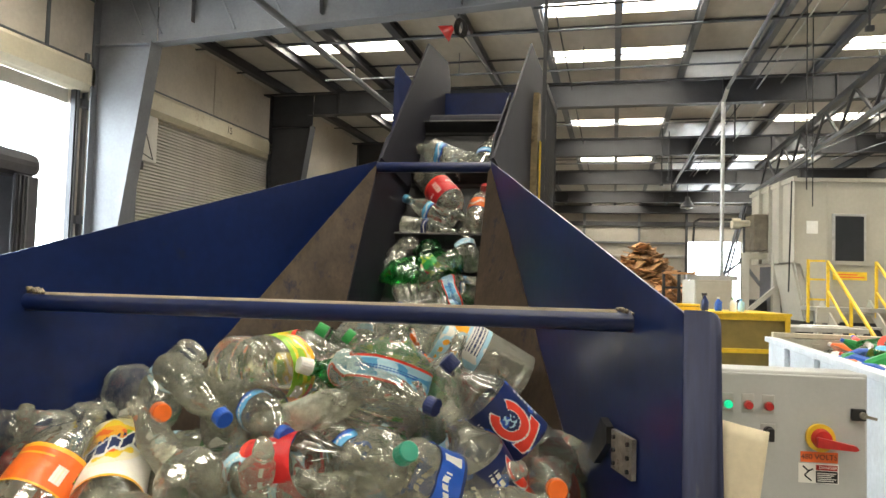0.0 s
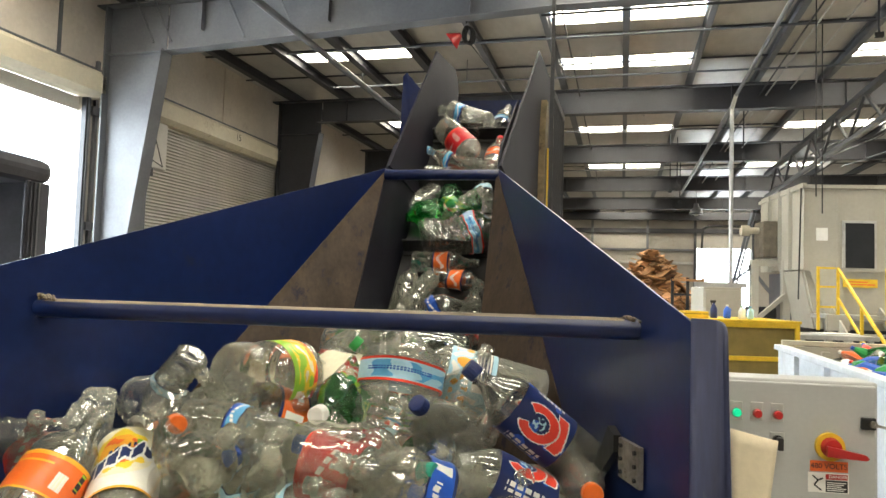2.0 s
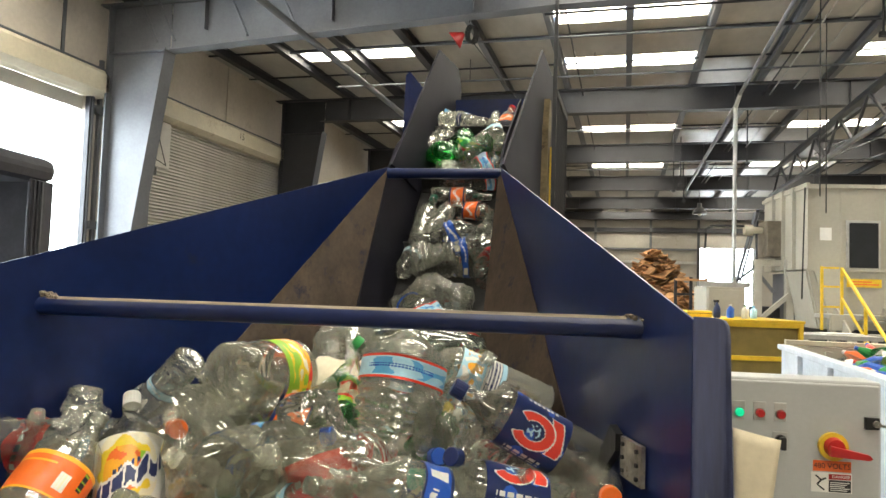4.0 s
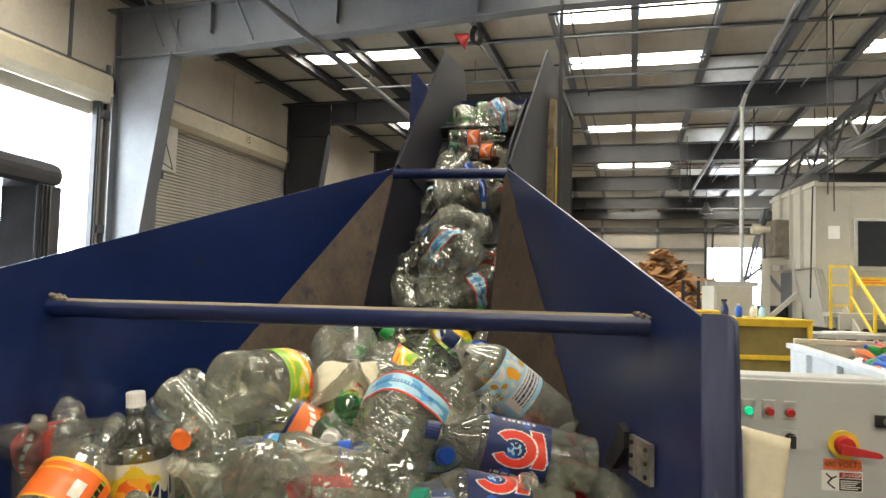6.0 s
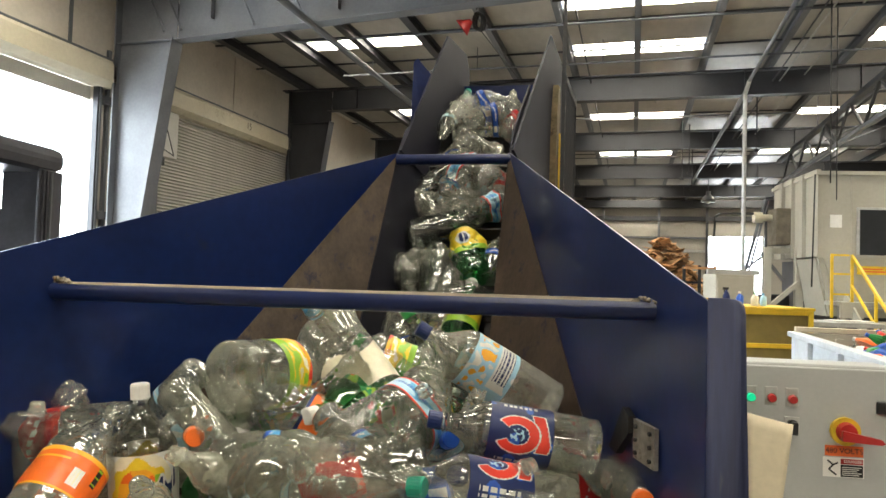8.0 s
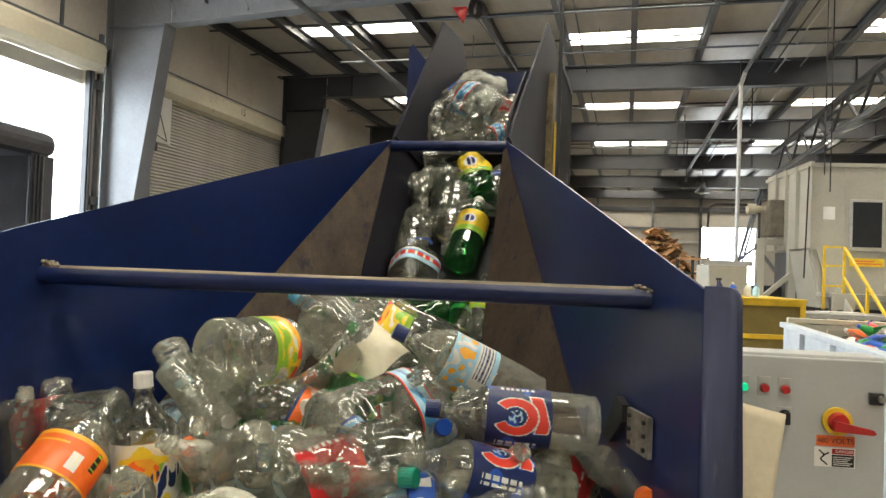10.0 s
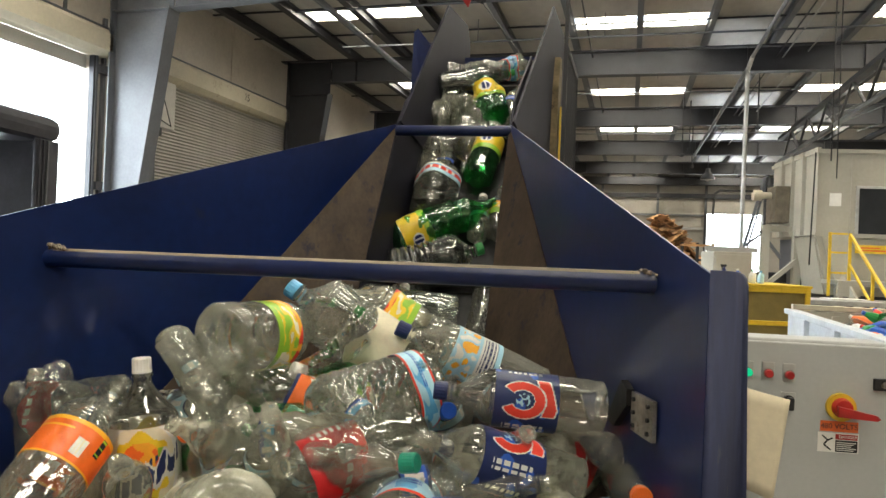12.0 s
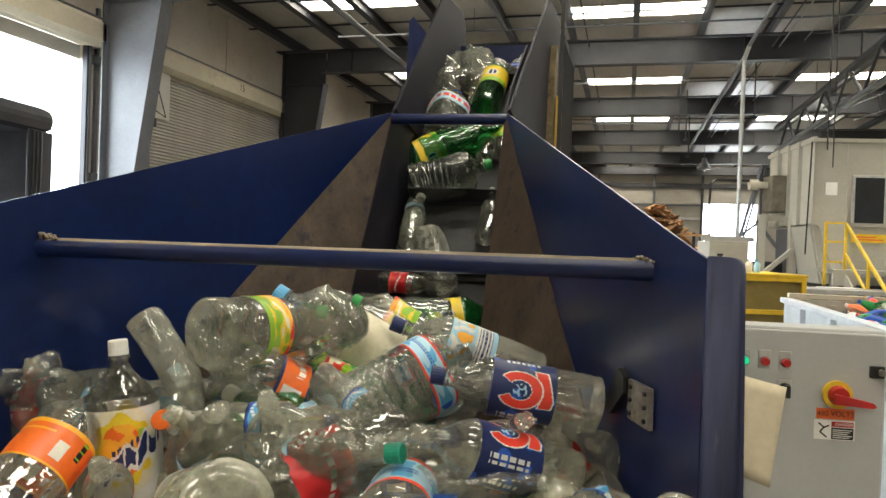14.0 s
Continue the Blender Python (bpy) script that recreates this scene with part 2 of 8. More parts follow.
def spin(bm, profile, n=24, mat=0, caps=True):
    """A turned solid: profile of (radius, height), round z."""
    rings = []
    for r, z in profile:
        rings.append([bm.verts.new((r * math.cos(2 * math.pi * i / n), r * math.sin(2 * math.pi * i / n), z)) for i in range(n)])
    for a, b in zip(rings, rings[1:]):
        for i in range(n):
            f = bm.faces.new((a[i], a[(i + 1) % n], b[(i + 1) % n], b[i]))
            f.material_index = mat
    if caps:
        bm.faces.new(rings[0][::-1]).material_index = mat
        bm.faces.new(rings[-1]).material_index = mat
    return bm


# ---- building ----
ROOF, GIRDER, BAY, FIRST = 5.92, 5.24, 5.5, 8.8
WEST, EAST, SOUTH, NORTH = -7.85, 16.0, -9.0, 36.3

floor = tagged(link("floor", boxed(WEST - 0.3, EAST + 0.3, SOUTH - 0.3, NORTH + 0.3, -0.2, 0.0), CONCRETE), "stained grey concrete floor", "floor", kind="structure")
yard = tagged(link("ground", boxed(-200, 200, -200, 300, -0.5, -0.21), CONCRETE), "pale concrete yard outside the hall", "ground", kind="structure")


def wall_with_openings(name, axis, at, thick, lo, hi, top, openings, label, liner=None):
    """A wall along axis ('x' or 'y') from lo to hi with openings (a, b, z0, z1)."""
    bm = bmesh.new()

    def piece(a, b, z0, z1):
        if b - a < 1e-4 or z1 - z0 < 1e-4:
            return
        if axis == "y":
            box(bm, at, at + thick, a, b, z0, z1)
        else:
            box(bm, a, b, at, at + thick, z0, z1)
    edge = lo
    for a, b, z0, z1 in sorted(openings):
        piece(edge, a, 0, top)
        piece(a, b, 0, z0)
        piece(a, b, z1, top)
        edge = b
    piece(edge, hi, 0, top)
    return tagged(link(name, bm, liner or WALL), label, "wall", kind="structure")


wall_west = wall_with_openings("wall_west", "y", WEST - 0.2, 0.2, SOUTH, NORTH, ROOF + 0.3, [(2.8, 8.55, 0.0, 4.3), (9.9, 14.6, 0.0, 4.3)], "pale insulated side wall with truck doors")
wall_east = wall_with_openings("wall_east", "y", EAST, 0.2, SOUTH, NORTH, ROOF + 0.3, [], "pale insulated side wall")
wall_north = wall_with_openings("wall_north", "x", NORTH, 0.2, WEST, EAST, ROOF + 0.3, [(3.55, 6.0, 0.0, 3.95)], "pale end wall with an open doorway", ENDLINER)
wall_south = wall_with_openings("wall_south", "x", SOUTH - 0.2, 0.2, WEST, EAST, ROOF + 0.3, [], "pale end wall")

# bright daylight beyond the open doors
tagged(link("backdrop", boxed(WEST - 3.4, WEST - 3.3, -6, 22, -0.2, 8), OUTSIDE), "bright overexposed daylight outside", "backdrop", kind="structure")
tagged(link("backdrop", boxed(-2, 12, NORTH + 3.3, NORTH + 3.4, -0.2, 8), OUTSIDE), "bright overexposed daylight outside", "backdrop", kind="structure")

# roof deck with skylight openings between the purlins
PURLIN = 1.22
sky_cells = []
for k in (-6, -5, -4, -1, 0, 3, 4, 7, 8):
    for j in range(-3, 5):
        g = FIRST + BAY * j
        # column -6 is an added, unseen row that brightens the west wall
        if k == -6 and j > -1:
            continue
        if k < -3:
            sky_cells.append((k, g + 3.15 - 0.32, g + 3.15 + 0.32))
            continue
        sky_cells.append((k, g + 2.05 - 0.29, g + 2.05 + 0.29))
        sky_cells.append((k, g + 4.35 - 0.32, g + 4.35 + 0.32))


def build_roof():
    bm = bmesh.new()
    for k in range(-7, 14):
        a, b = max(WEST, k * PURLIN), min(EAST, (k + 1) * PURLIN)
        if b <= a:
            continue
        edge = SOUTH
        for _, y0, y1 in sorted(c for c in sky_cells if c[0] == k):
            if y0 < SOUTH + 0.1 or y1 > NORTH - 0.1:
                continue
            box(bm, a, b, edge, y0, ROOF, ROOF + 0.05)
            edge = y1
        box(bm, a, b, edge, NORTH, ROOF, ROOF + 0.05)
    tagged(link("ceiling", bm, DECK), "silvery white insulated metal roof underside", "ceiling", kind="structure")
    for k, y0, y1 in sky_cells:
        if y0 < SOUTH + 0.1 or y1 > NORTH - 0.1:
            continue
        bm = bmesh.new()
        x0, x1, n = k * PURLIN + 0.07, (k + 1) * PURLIN - 0.07, 10
        lo, hi = [], []
        for i in range(n + 1):
            f = i / n
            sag = 0.016 * math.sin(math.pi * f)
            lo.append([bm.verts.new((x0 + (x1 - x0) * f, y, ROOF + 0.015 - sag * q)) for y, q in ((y0, 1), ((y0 + y1) / 2, 1.5), (y1, 1))])
            hi.append([bm.verts.new((v.co.x, v.co.y, v.co.z + 0.012)) for v in lo[-1]])
        for i in range(n):
            for j in (0, 1):
                bm.faces.new((lo[i][j], lo[i][j + 1], lo[i + 1][j + 1], lo[i + 1][j]))
                bm.faces.new((hi[i][j], hi[i + 1][j], hi[i + 1][j + 1], hi[i][j + 1]))
        s = link("skylight", bm, SKYLIGHT, smooth=True)
        tagged(s, "glowing translucent fibreglass roof skylight panel", "skylight", "roof skylights", "structure")


build_roof()


def ibeam_y(bm, x, y0, y1, z0, z1, w, t=0.012):
    box(bm, x - t / 2, x + t / 2, y0, y1, z0 + t, z1 - t)
    box(bm, x - w / 2, x + w / 2, y0, y1, z0, z0 + t)
    box(bm, x - w / 2, x + w / 2, y0, y1, z1 - t, z1)


def build_frames():
    for k in range(-6, 13):
        bm = bmesh.new()
        x = k * PURLIN
        ibeam_y(bm, x, SOUTH, NORTH, 5.74, ROOF - 0.004, 0.1 if k > -3 else 0.14)
        # outer purlins get the darker steel, shade put into the colour
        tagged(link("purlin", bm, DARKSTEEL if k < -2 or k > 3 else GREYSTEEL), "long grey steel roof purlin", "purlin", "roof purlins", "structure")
    for j in range(-3, 5):
        y = FIRST + BAY * j
        t = thing("portal_frame", Matrix.Identity(4), "dark grey steel portal frame with tapered column", "steel frame", "portal frames", "structure")
        # only the nearest frame is lighter; the others' shade is in their darker colour
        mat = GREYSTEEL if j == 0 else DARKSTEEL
        bm = bmesh.new()
        lo = 4.97 if j == 0 else GIRDER
        pts = [(-6.6, y, lo), (-0.9, y, GIRDER), (EAST - 0.2, y, GIRDER), (EAST - 0.2, y, 5.7), (-6.6, y, 5.7)]
        slab(bm, pts, 0.014)
        for a, b in (((-6.7, lo), (-0.9, GIRDER)), ((-0.9, GIRDER), (EAST - 0.2, GIRDER))):
            slab(bm, [(a[0], y - 0.11, a[1]), (b[0], y - 0.11, b[1]), (b[0], y + 0.11, b[1]), (a[0], y + 0.11, a[1])], 0.016)
        box(bm, -7.8, EAST - 0.2, y - 0.11, y + 0.11, 5.71, 5.735)
        for sx in range(-6, 14, 2):
            box(bm, sx - 0.006, sx + 0.006, y - 0.1, y + 0.1, 5.25, 5.71)
        part("rafter", bm, mat, t)
        bm = bmesh.new()
        slab(bm, [(-7.6, y, 0), (-7.38, y, 0), (-6.62, y, 5.0), (-6.62, y, 5.7), (-7.6, y, 5.7)], 0.014)
        slab(bm, [(-7.38, y - 0.13, 0), (-7.38, y + 0.13, 0), (-6.62, y + 0.13, 5.0), (-6.62, y - 0.13, 5.0)], 0.018)
        box(bm, -7.625, -7.6, y - 0.13, y + 0.13, 0, 5.7)
        box(bm, -7.6, -6.6, y - 0.1, y + 0.1, 4.97, 4.99)
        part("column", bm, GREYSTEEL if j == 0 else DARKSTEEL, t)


build_frames()


def hood(y0, y1):
    t = thing("door_hood", Matrix.Identity(4), "long cream metal hood over a roll-up door", "door hood", "door hoods", "structure")
    bm = bmesh.new()
    outline = [(-7.85, 4.28), (-7.70, 4.28), (-7.6, 4.36), (-7.6, 4.62), (-7.64, 4.68), (-7.85, 4.68)]
    slab(bm, [(x, (y0 + y1) / 2, z) for x, z in outline], y1 - y0)
    part("casing", bm, CREAM, t)
    part("top_strip", boxed(-7.84, -7.63, y0 - 0.01, y1 + 0.01, 4.682, 4.71), GREYSTEEL, t)
    return t


hood(2.2, 8.74)
hood(9.75, 15.1)


def roller_door():
    t = thing("door_2", Matrix.Identity(4), "closed grey corrugated roll-up truck door", "roller door", kind="structure")
    bm = bmesh.new()
    slab(bm, [(-7.90, 12.25, 0), (-7.84, 12.25, 0.018), (-7.84, 12.25, 0.038), (-7.90, 12.25, 0.056)], 4.7)
    first = part("slat", bm, DOORGREY, t)
    for i in range(1, 74):
        o = new("slat", first.data)
        o.parent, o.location = t, (0, 0, 0.058 * i)
    part("backing", boxed(-7.97, -7.905, 9.9, 14.6, 0, 4.3), DOORGREY, t)
    for y in (9.9, 14.6):
        part("guide_rail", boxed(-7.85, -7.74, y - 0.06, y + 0.06, 0, 4.3), GREYSTEEL, t)
    part("end_bracket", boxed(-7.84, -7.5, 9.70, 9.72, 3.55, 4.28), GREYSTEEL, t)
    c = part("drive_cover", boxed(-7.84, -7.69, 9.97, 10.37, 3.48, 4.27, 0.008), DOORGREY, t, "grey sheet metal drive cover")
    bm = bmesh.new()
    bar(bm, (-7.686, 10.02, 4.05), (-7.686, 10.27, 3.53), 0.008, 0.014)
    bar(bm, (-7.686, 9.99, 3.6), (-7.686, 10.27, 3.53), 0.008, 0.014)
    part("seam", bm, BLACK, c)
    part("bearing", boxed(-7.82, -7.7, 9.97, 10.06, 3.33, 3.478, 0.01), BLACK, c)


roller_door()


def door_one():
    t = thing("door_1", Matrix.Identity(4), "open truck doorway with grey steel guide rails", "doorway", kind="structure")
    for y in (2.75, 8.60):
        part("guide_rail", boxed(-7.85, -7.76, y - 0.05, y + 0.02, 0, 4.28, 0.006), DARKSTEEL, t)
        part("rail_lip", boxed(-7.76, -7.745, y - 0.02, y + 0.02, 0, 4.28), GREYSTEEL, t)
    part("jamb_angle", boxed(-7.85, -7.80, 8.78, 8.84, 0, 4.9), GREYSTEEL, t)
    for z in (1.0, 2.3, 4.05):
        part("wall_girt", boxed(-7.85, -7.74, 8.66, 9.5, z, z + 0.12), GREYSTEEL, t)
    part("door_curtain", boxed(-7.95, -7.90, 2.8, 8.55, 4.08, 4.28), DOORGREY, t)


door_one()

# ---- hopper and conveyor; u to the right, v away, w up, turned slightly from the hall's axis ----
H = pose(0, 0, 0, rz=4.0)
UC = -0.41


def wall_u(v, side):
    """Distance of a hopper wall's plane at v."""
    return UC + side * (0.178 + (2.12 - v) * (0.328 if side > 0 else 0.348))


def build_hopper():
    t = thing("feed_hopper", H, "dark blue painted steel feed hopper with worn inner plates", "hopper")
    for side in (-1, 1):
        v0 = 0.945 if side > 0 else 0.93
        top0 = 1.568 if side > 0 else 1.582
        low = 0.75
        a, b = (wall_u(v0, side), v0), (wall_u(2.12, side), 2.12)
        bm = bmesh.new()
        fold_low = (wall_u(1.096, side), 1.096)
        slab(bm, [(a[0], a[1], low), (fold_low[0], fold_low[1], low), (fold_low[0], fold_low[1], 1.05), (b[0], b[1], 1.955), (b[0], b[1], 1.975), (a[0], a[1], top0)], 0.0032)
        part("side_wall", bm, BLUE, t)
        # rounded outward flange on the front edge
        bm = bmesh.new()
        ring = []
        for i in range(9):
            f = i / 8
            ang = f * radians(75)
            du, dv = (0.056 if side > 0 else 0.034) * math.sin(ang), -0.03 * (1 - math.cos(ang)) - 0.025 * f
            ring.append((a[0] + side * du, a[1] + dv))
        lo = [bm.verts.new((u, v, low)) for u, v in ring]
        hi = [bm.verts.new((u - side * 0.022 * (i / 8) ** 2, v, top0 + 0.004 - 0.036 * (i / 8) ** 5)) for i, (u, v) in enumerate(ring)]
        for i in range(8):
            bm.faces.new((lo[i], lo[i + 1], hi[i + 1], hi[i]))
        o = part("front_flange", bm, RUBBED, t, "rubbed blue-grey front flange", smooth=True)
        s = o.modifiers.new("thick", "SOLIDIFY")
        s.thickness, s.offset = 0.006, 0
        # worn funnel plate between the wall's fold and the conveyor's slot
        bm = bmesh.new()
        e = UC + side * 0.178
        k = 0.328 if side > 0 else 0.348
        lean = 0.42 * k
        vf = (1.29 - 2.12 * lean) / (1 - lean)
        slab(bm, [(e, 2.12, 1.97), (e, 1.555, 1.1), (wall_u(vf, side) - side * 0.004, vf, 1.1)], 0.005)
        part("funnel_plate", bm, WORN, t)
    part("front_wall", boxed(wall_u(0.9, -1), wall_u(0.9, 1), 0.86, 0.868, 0.75, 1.0), BLUE, t)
    part("bottom_plate", boxed(wall_u(0.9, -1), wall_u(0.9, 1), 0.87, 1.6, 0.74, 0.75), BLUE, t)
    for u in (-0.86, 0.03):
        for v in (0.95, 1.5):
            uu = u if v < 1.2 else (-0.66 if u < -0.4 else -0.16)
            part("leg", boxed(uu - 0.03, uu + 0.03, v - 0.03, v + 0.03, 0.0, 0.75 if v < 1.2 else 1.05), BLUE, t)
            part("foot_plate", boxed(uu - 0.06, uu + 0.06, v - 0.06, v + 0.06, 0.0, 0.012), BLUE, t)
    part("cross_beam", boxed(-0.83, 0.0, 0.93, 0.97, 0.3, 0.36), BLUE, t)
    # cross bars
    bm = bmesh.new()
    rod(bm, (-0.945, 1.105, 1.543), (0.105, 1.105, 1.547), 0.0168, 48)
    b1 = part("cross_bar", bm, BLUE, t, smooth=False)
    bm = bmesh.new()
    n = 12
    rows = []
    for k in range(60):
        u = -0.93 + 1.01 * k / 59
        rows.append([bm.verts.new((u, 1.105 + 0.0171 * math.cos(radians(48 + 84 * i / n)), 1.545 + 0.004 * (u + 0.42) + 0.0171 * math.sin(radians(48 + 84 * i / n)))) for i in range(n + 1)])
    for r, q in zip(rows, rows[1:]):
        for i in range(n):
            bm.faces.new((r[i], q[i], q[i + 1], r[i + 1]))
    part("dust_on_bar", bm, DUSTY, b1, "brown dust lying on top", smooth=True)
    for u in (-0.935, 0.085):
        bm = bmesh.new()
        for i in range(60):
            fx, fy = random.gauss(0, 0.012), random.gauss(0, 0.007)
            bmesh.ops.create_icosphere(bm, subdivisions=1, radius=0.0015 + 0.003 * random.random(), matrix=Matrix.Translation((u + fx, 1.105 + fy, 1.559 + 0.009 * max(0, 1 - abs(fx) / 0.02) * random.random())))
        part("weld_dust", bm, DUSTY, b1, smooth=True)
    bm = bmesh.new()
    rod(bm, (-0.585, 2.11, 1.953), (-0.225, 2.11, 1.953), 0.0165, 40)
    part("cross_bar", bm, BLUE, t)
    # latch plate on the wall
    def on_wall(v, w, off):
        return (wall_u(v, 1) - off, v - off * 0.33, w)
    bm = bmesh.new()
    slab(bm, [on_wall(1.142, 1.316, 0.008), on_wall(1.068, 1.316, 0.008), on_wall(1.068, 1.376, 0.008), on_wall(1.142, 1.376, 0.008)], 0.007)
    hp = part("hinge_plate", bm, CHROME, t, "scratched bare steel hinge plate")
    bm = bmesh.new()
    slab(bm, [on_wall(1.225, 1.312, 0.012), on_wall(1.195, 1.308, 0.012), on_wall(1.146, 1.352, 0.012), on_wall(1.146, 1.378, 0.012), on_wall(1.17, 1.388, 0.012)], 0.012)
    part("hinge_arm", bm, BLACK, hp, "black hinge arm")
    for v in (1.08, 1.13):
        for w in (1.326, 1.346, 1.366):
            bm = bmesh.new()
            rod(bm, on_wall(v, w, 0.009), on_wall(v, w, 0.015), 0.0035, 8)
            part("bolt", bm, BLACK, hp)
    return t


hopper = build_hopper()

# conveyor: belt plane through (2.40, 1.77) rising at 47.5 degrees
INC = radians(47.5)
BELT0 = Vector((UC, 2.40, 1.77))
DIRV = Vector((0, math.cos(INC), math.sin(INC)))
NRM = Vector((0, -math.sin(INC), math.cos(INC)))


def on_belt(s, n=0.0, u=0.0):
    return BELT0 + DIRV * s + NRM * n + Vector((u, 0, 0))


cleats = []


def build_conveyor():
    t = thing("incline_conveyor", H, "dark blue inclined cleated belt conveyor with tall steel side guards", "conveyor")
    for side in (-1, 1):
        e = side * 0.178
        bm = bmesh.new()
        slab(bm, [on_belt(-1.85, -0.15, e), on_belt(0.74, -0.15, e), on_belt(0.74, 0.1, e), on_belt(0.1, 0.335, e), (UC + e, 2.125, 1.972), (UC + e, 1.56, 1.102), on_belt(-1.85, 0.05, e)], 0.006)
        part("side_channel", bm, GREYBLUE, t)
        bm = bmesh.new()
        e2 = UC + side * (0.186 if side > 0 else 0.17)
        if side < 0:
            rim = [(2.5, 1.95), (3.1, 2.2), (3.36, 2.43), (3.4, 2.6), (3.3, 2.67), (2.83, 2.60)]
        else:
            rim = [(2.5, 1.95), (3.9, 2.1), (4.1, 2.5), (3.9, 2.8), (3.27, 2.74)]
        cant = 0.045 if side > 0 else 0.0
        slab(bm, [(e2, 2.125, 1.985)] + [(e2 + cant * (v - 2.125), v, w) for v, w in rim], 0.008)
        part("side_guard", bm, GREYBLUE, t, "tall bare steel guard plate")
    bm = bmesh.new()
    slab(bm, [on_belt(-1.8, -0.05, -0.172), on_belt(0.72, -0.05, -0.172), on_belt(0.72, -0.05, 0.172), on_belt(-1.8, -0.05, 0.172)], 0.09)
    part("belt", bm, RUBBER, t)
    for s in (-1.8, 0.72):
        bm = bmesh.new()
        rod(bm, on_belt(s, -0.05, -0.17), on_belt(s, -0.05, 0.17), 0.049, 24)
        part("roller", bm, GREYBLUE, t)
    # blue cross plate and spout behind the head
    bm = bmesh.new()
    slab(bm, [(UC - 0.178, 3.25, 2.3), (UC + 0.178, 3.25, 2.3), (UC + 0.178, 3.25, 2.50), (UC - 0.178, 3.25, 2.50)], 0.008)
    part("head_plate", bm, BLUE, t)
    bm = bmesh.new()
    slab(bm, [(-0.89, 3.45, 2.2), (-0.80, 3.47, 2.2), (-0.785, 3.47, 2.62), (-0.86, 3.45, 2.71), (-0.88, 3.45, 2.69)], 0.008)
    part("spout_cheek", bm, BLUE, t)
    for u0, u1, v0, v1 in ((-0.2, -0.194, 2.98, 3.5), (0.194, 0.2, 2.98, 3.5), (-0.194, 0.194, 3.494, 3.5), (-0.194, 0.194, 2.98, 2.986)):
        part("discharge_chute", boxed(UC + u0, UC + u1, v0, v1, 0.35, 2.18 if v0 > 3.4 or abs(u0) > 0.19 and u1 - u0 < 0.1 else 1.9), BLUE, t)
    for u in (-0.26, 0.26):
        bm = bmesh.new()
        box(bm, UC + u - 0.04, UC + u + 0.04, 2.75, 2.83, 0.0, 1.8)
        part("support_leg", bm, BLUE, t)
    for k in range(int(2 * (2.52 + math.pi * 0.05) / 0.3333)):
        bm = bmesh.new()
        box(bm, -0.165, 0.165, -0.004, 0.004, 0.0, 0.06, 0.002)
        box(bm, -0.165, 0.165, -0.02, 0.02, 0.0, 0.006)
        cleats.append(part("cleat", bm, RUBBER, t))
    return t


conveyor = build_conveyor()


# ---- bottles ----
CLEAR = clear_plastic("clear_bottle_plastic", (0.985, 0.99, 0.965), 0.03, haze=0.125)
HAZY = clear_plastic("milky_bottle_plastic", (0.95, 0.955, 0.92), 0.05, haze=0.34)
GREEN = clear_plastic("green_bottle_plastic", (0.16, 0.72, 0.27), 0.05, haze=0.09)
CLOUDY = clear_plastic("cloudy_bottle_plastic", (0.965, 0.97, 0.94), 0.04, haze=0.23)
SMOKE = clear_plastic("grey_bottle_plastic", (0.82, 0.87, 0.83), 0.06, haze=0.05)


def ink(name, c, rough=0.35):
    return surface("print_" + name, c, rough=rough, vary=0.07, scale=25, grain=150, bump=0.05)


INK = {
    "white": ink("white", (0.78, 0.77, 0.73)), "cream": ink("cream", (0.8, 0.74, 0.55)), "orange": ink("orange", (0.85, 0.16, 0.02)),
    "amber": ink("amber", (0.88, 0.42, 0.03)), "yellow": ink("yellow", (0.82, 0.6, 0.03)), "red": ink("red", (0.6, 0.02, 0.025)),
    "scarlet": ink("scarlet", (0.8, 0.06, 0.035)), "navy": ink("navy", (0.012, 0.025, 0.11)), "blue": ink("blue", (0.02, 0.1, 0.5)),
    "sky": ink("sky", (0.12, 0.42, 0.72)), "ice": ink("ice", (0.42, 0.68, 0.82)), "green": ink("green", (0.03, 0.3, 0.07)),
    "lime": ink("lime", (0.3, 0.55, 0.04)), "black": ink("black", (0.015, 0.015, 0.02)), "teal": ink("teal", (0.01, 0.25, 0.16)),
}


def art_plain(c):
    def f(x, y):
        wave = 0.5 + 0.16 * math.sin(x * 12.6)
        if abs(y - wave) < 0.1 and 0.15 < x < 0.7 and math.sin(x * 90) > -0.6:
            return "white"
        if 0.8 < x < 0.9 and 0.2 < y < 0.8:
            return "white"
        if y < 0.1 or y > 0.93:
            return "navy" if c != "tang" else "scarlet"
        return c if y > 0.3 + 0.1 * math.sin(x * 9) or c in ("navy", "orange") else ("blue" if c == "sky" else c)
    return f


def art_orange(x, y):
    if abs(x - 0.62) < 0.05 and 0.2 < y < 0.62:
        return "white" if int(x * 96) % 3 else "cream"
    if abs(x - 0.8) < 0.03 and 0.45 < y < 0.9:
        return "black" if int(y * 24) % 4 else "lime"
    if y > 0.9 or y < 0.05:
        return "amber"
    if 0.72 < y < 0.78 and 0.1 < x < 0.5:
        return "amber"
    return "orange"


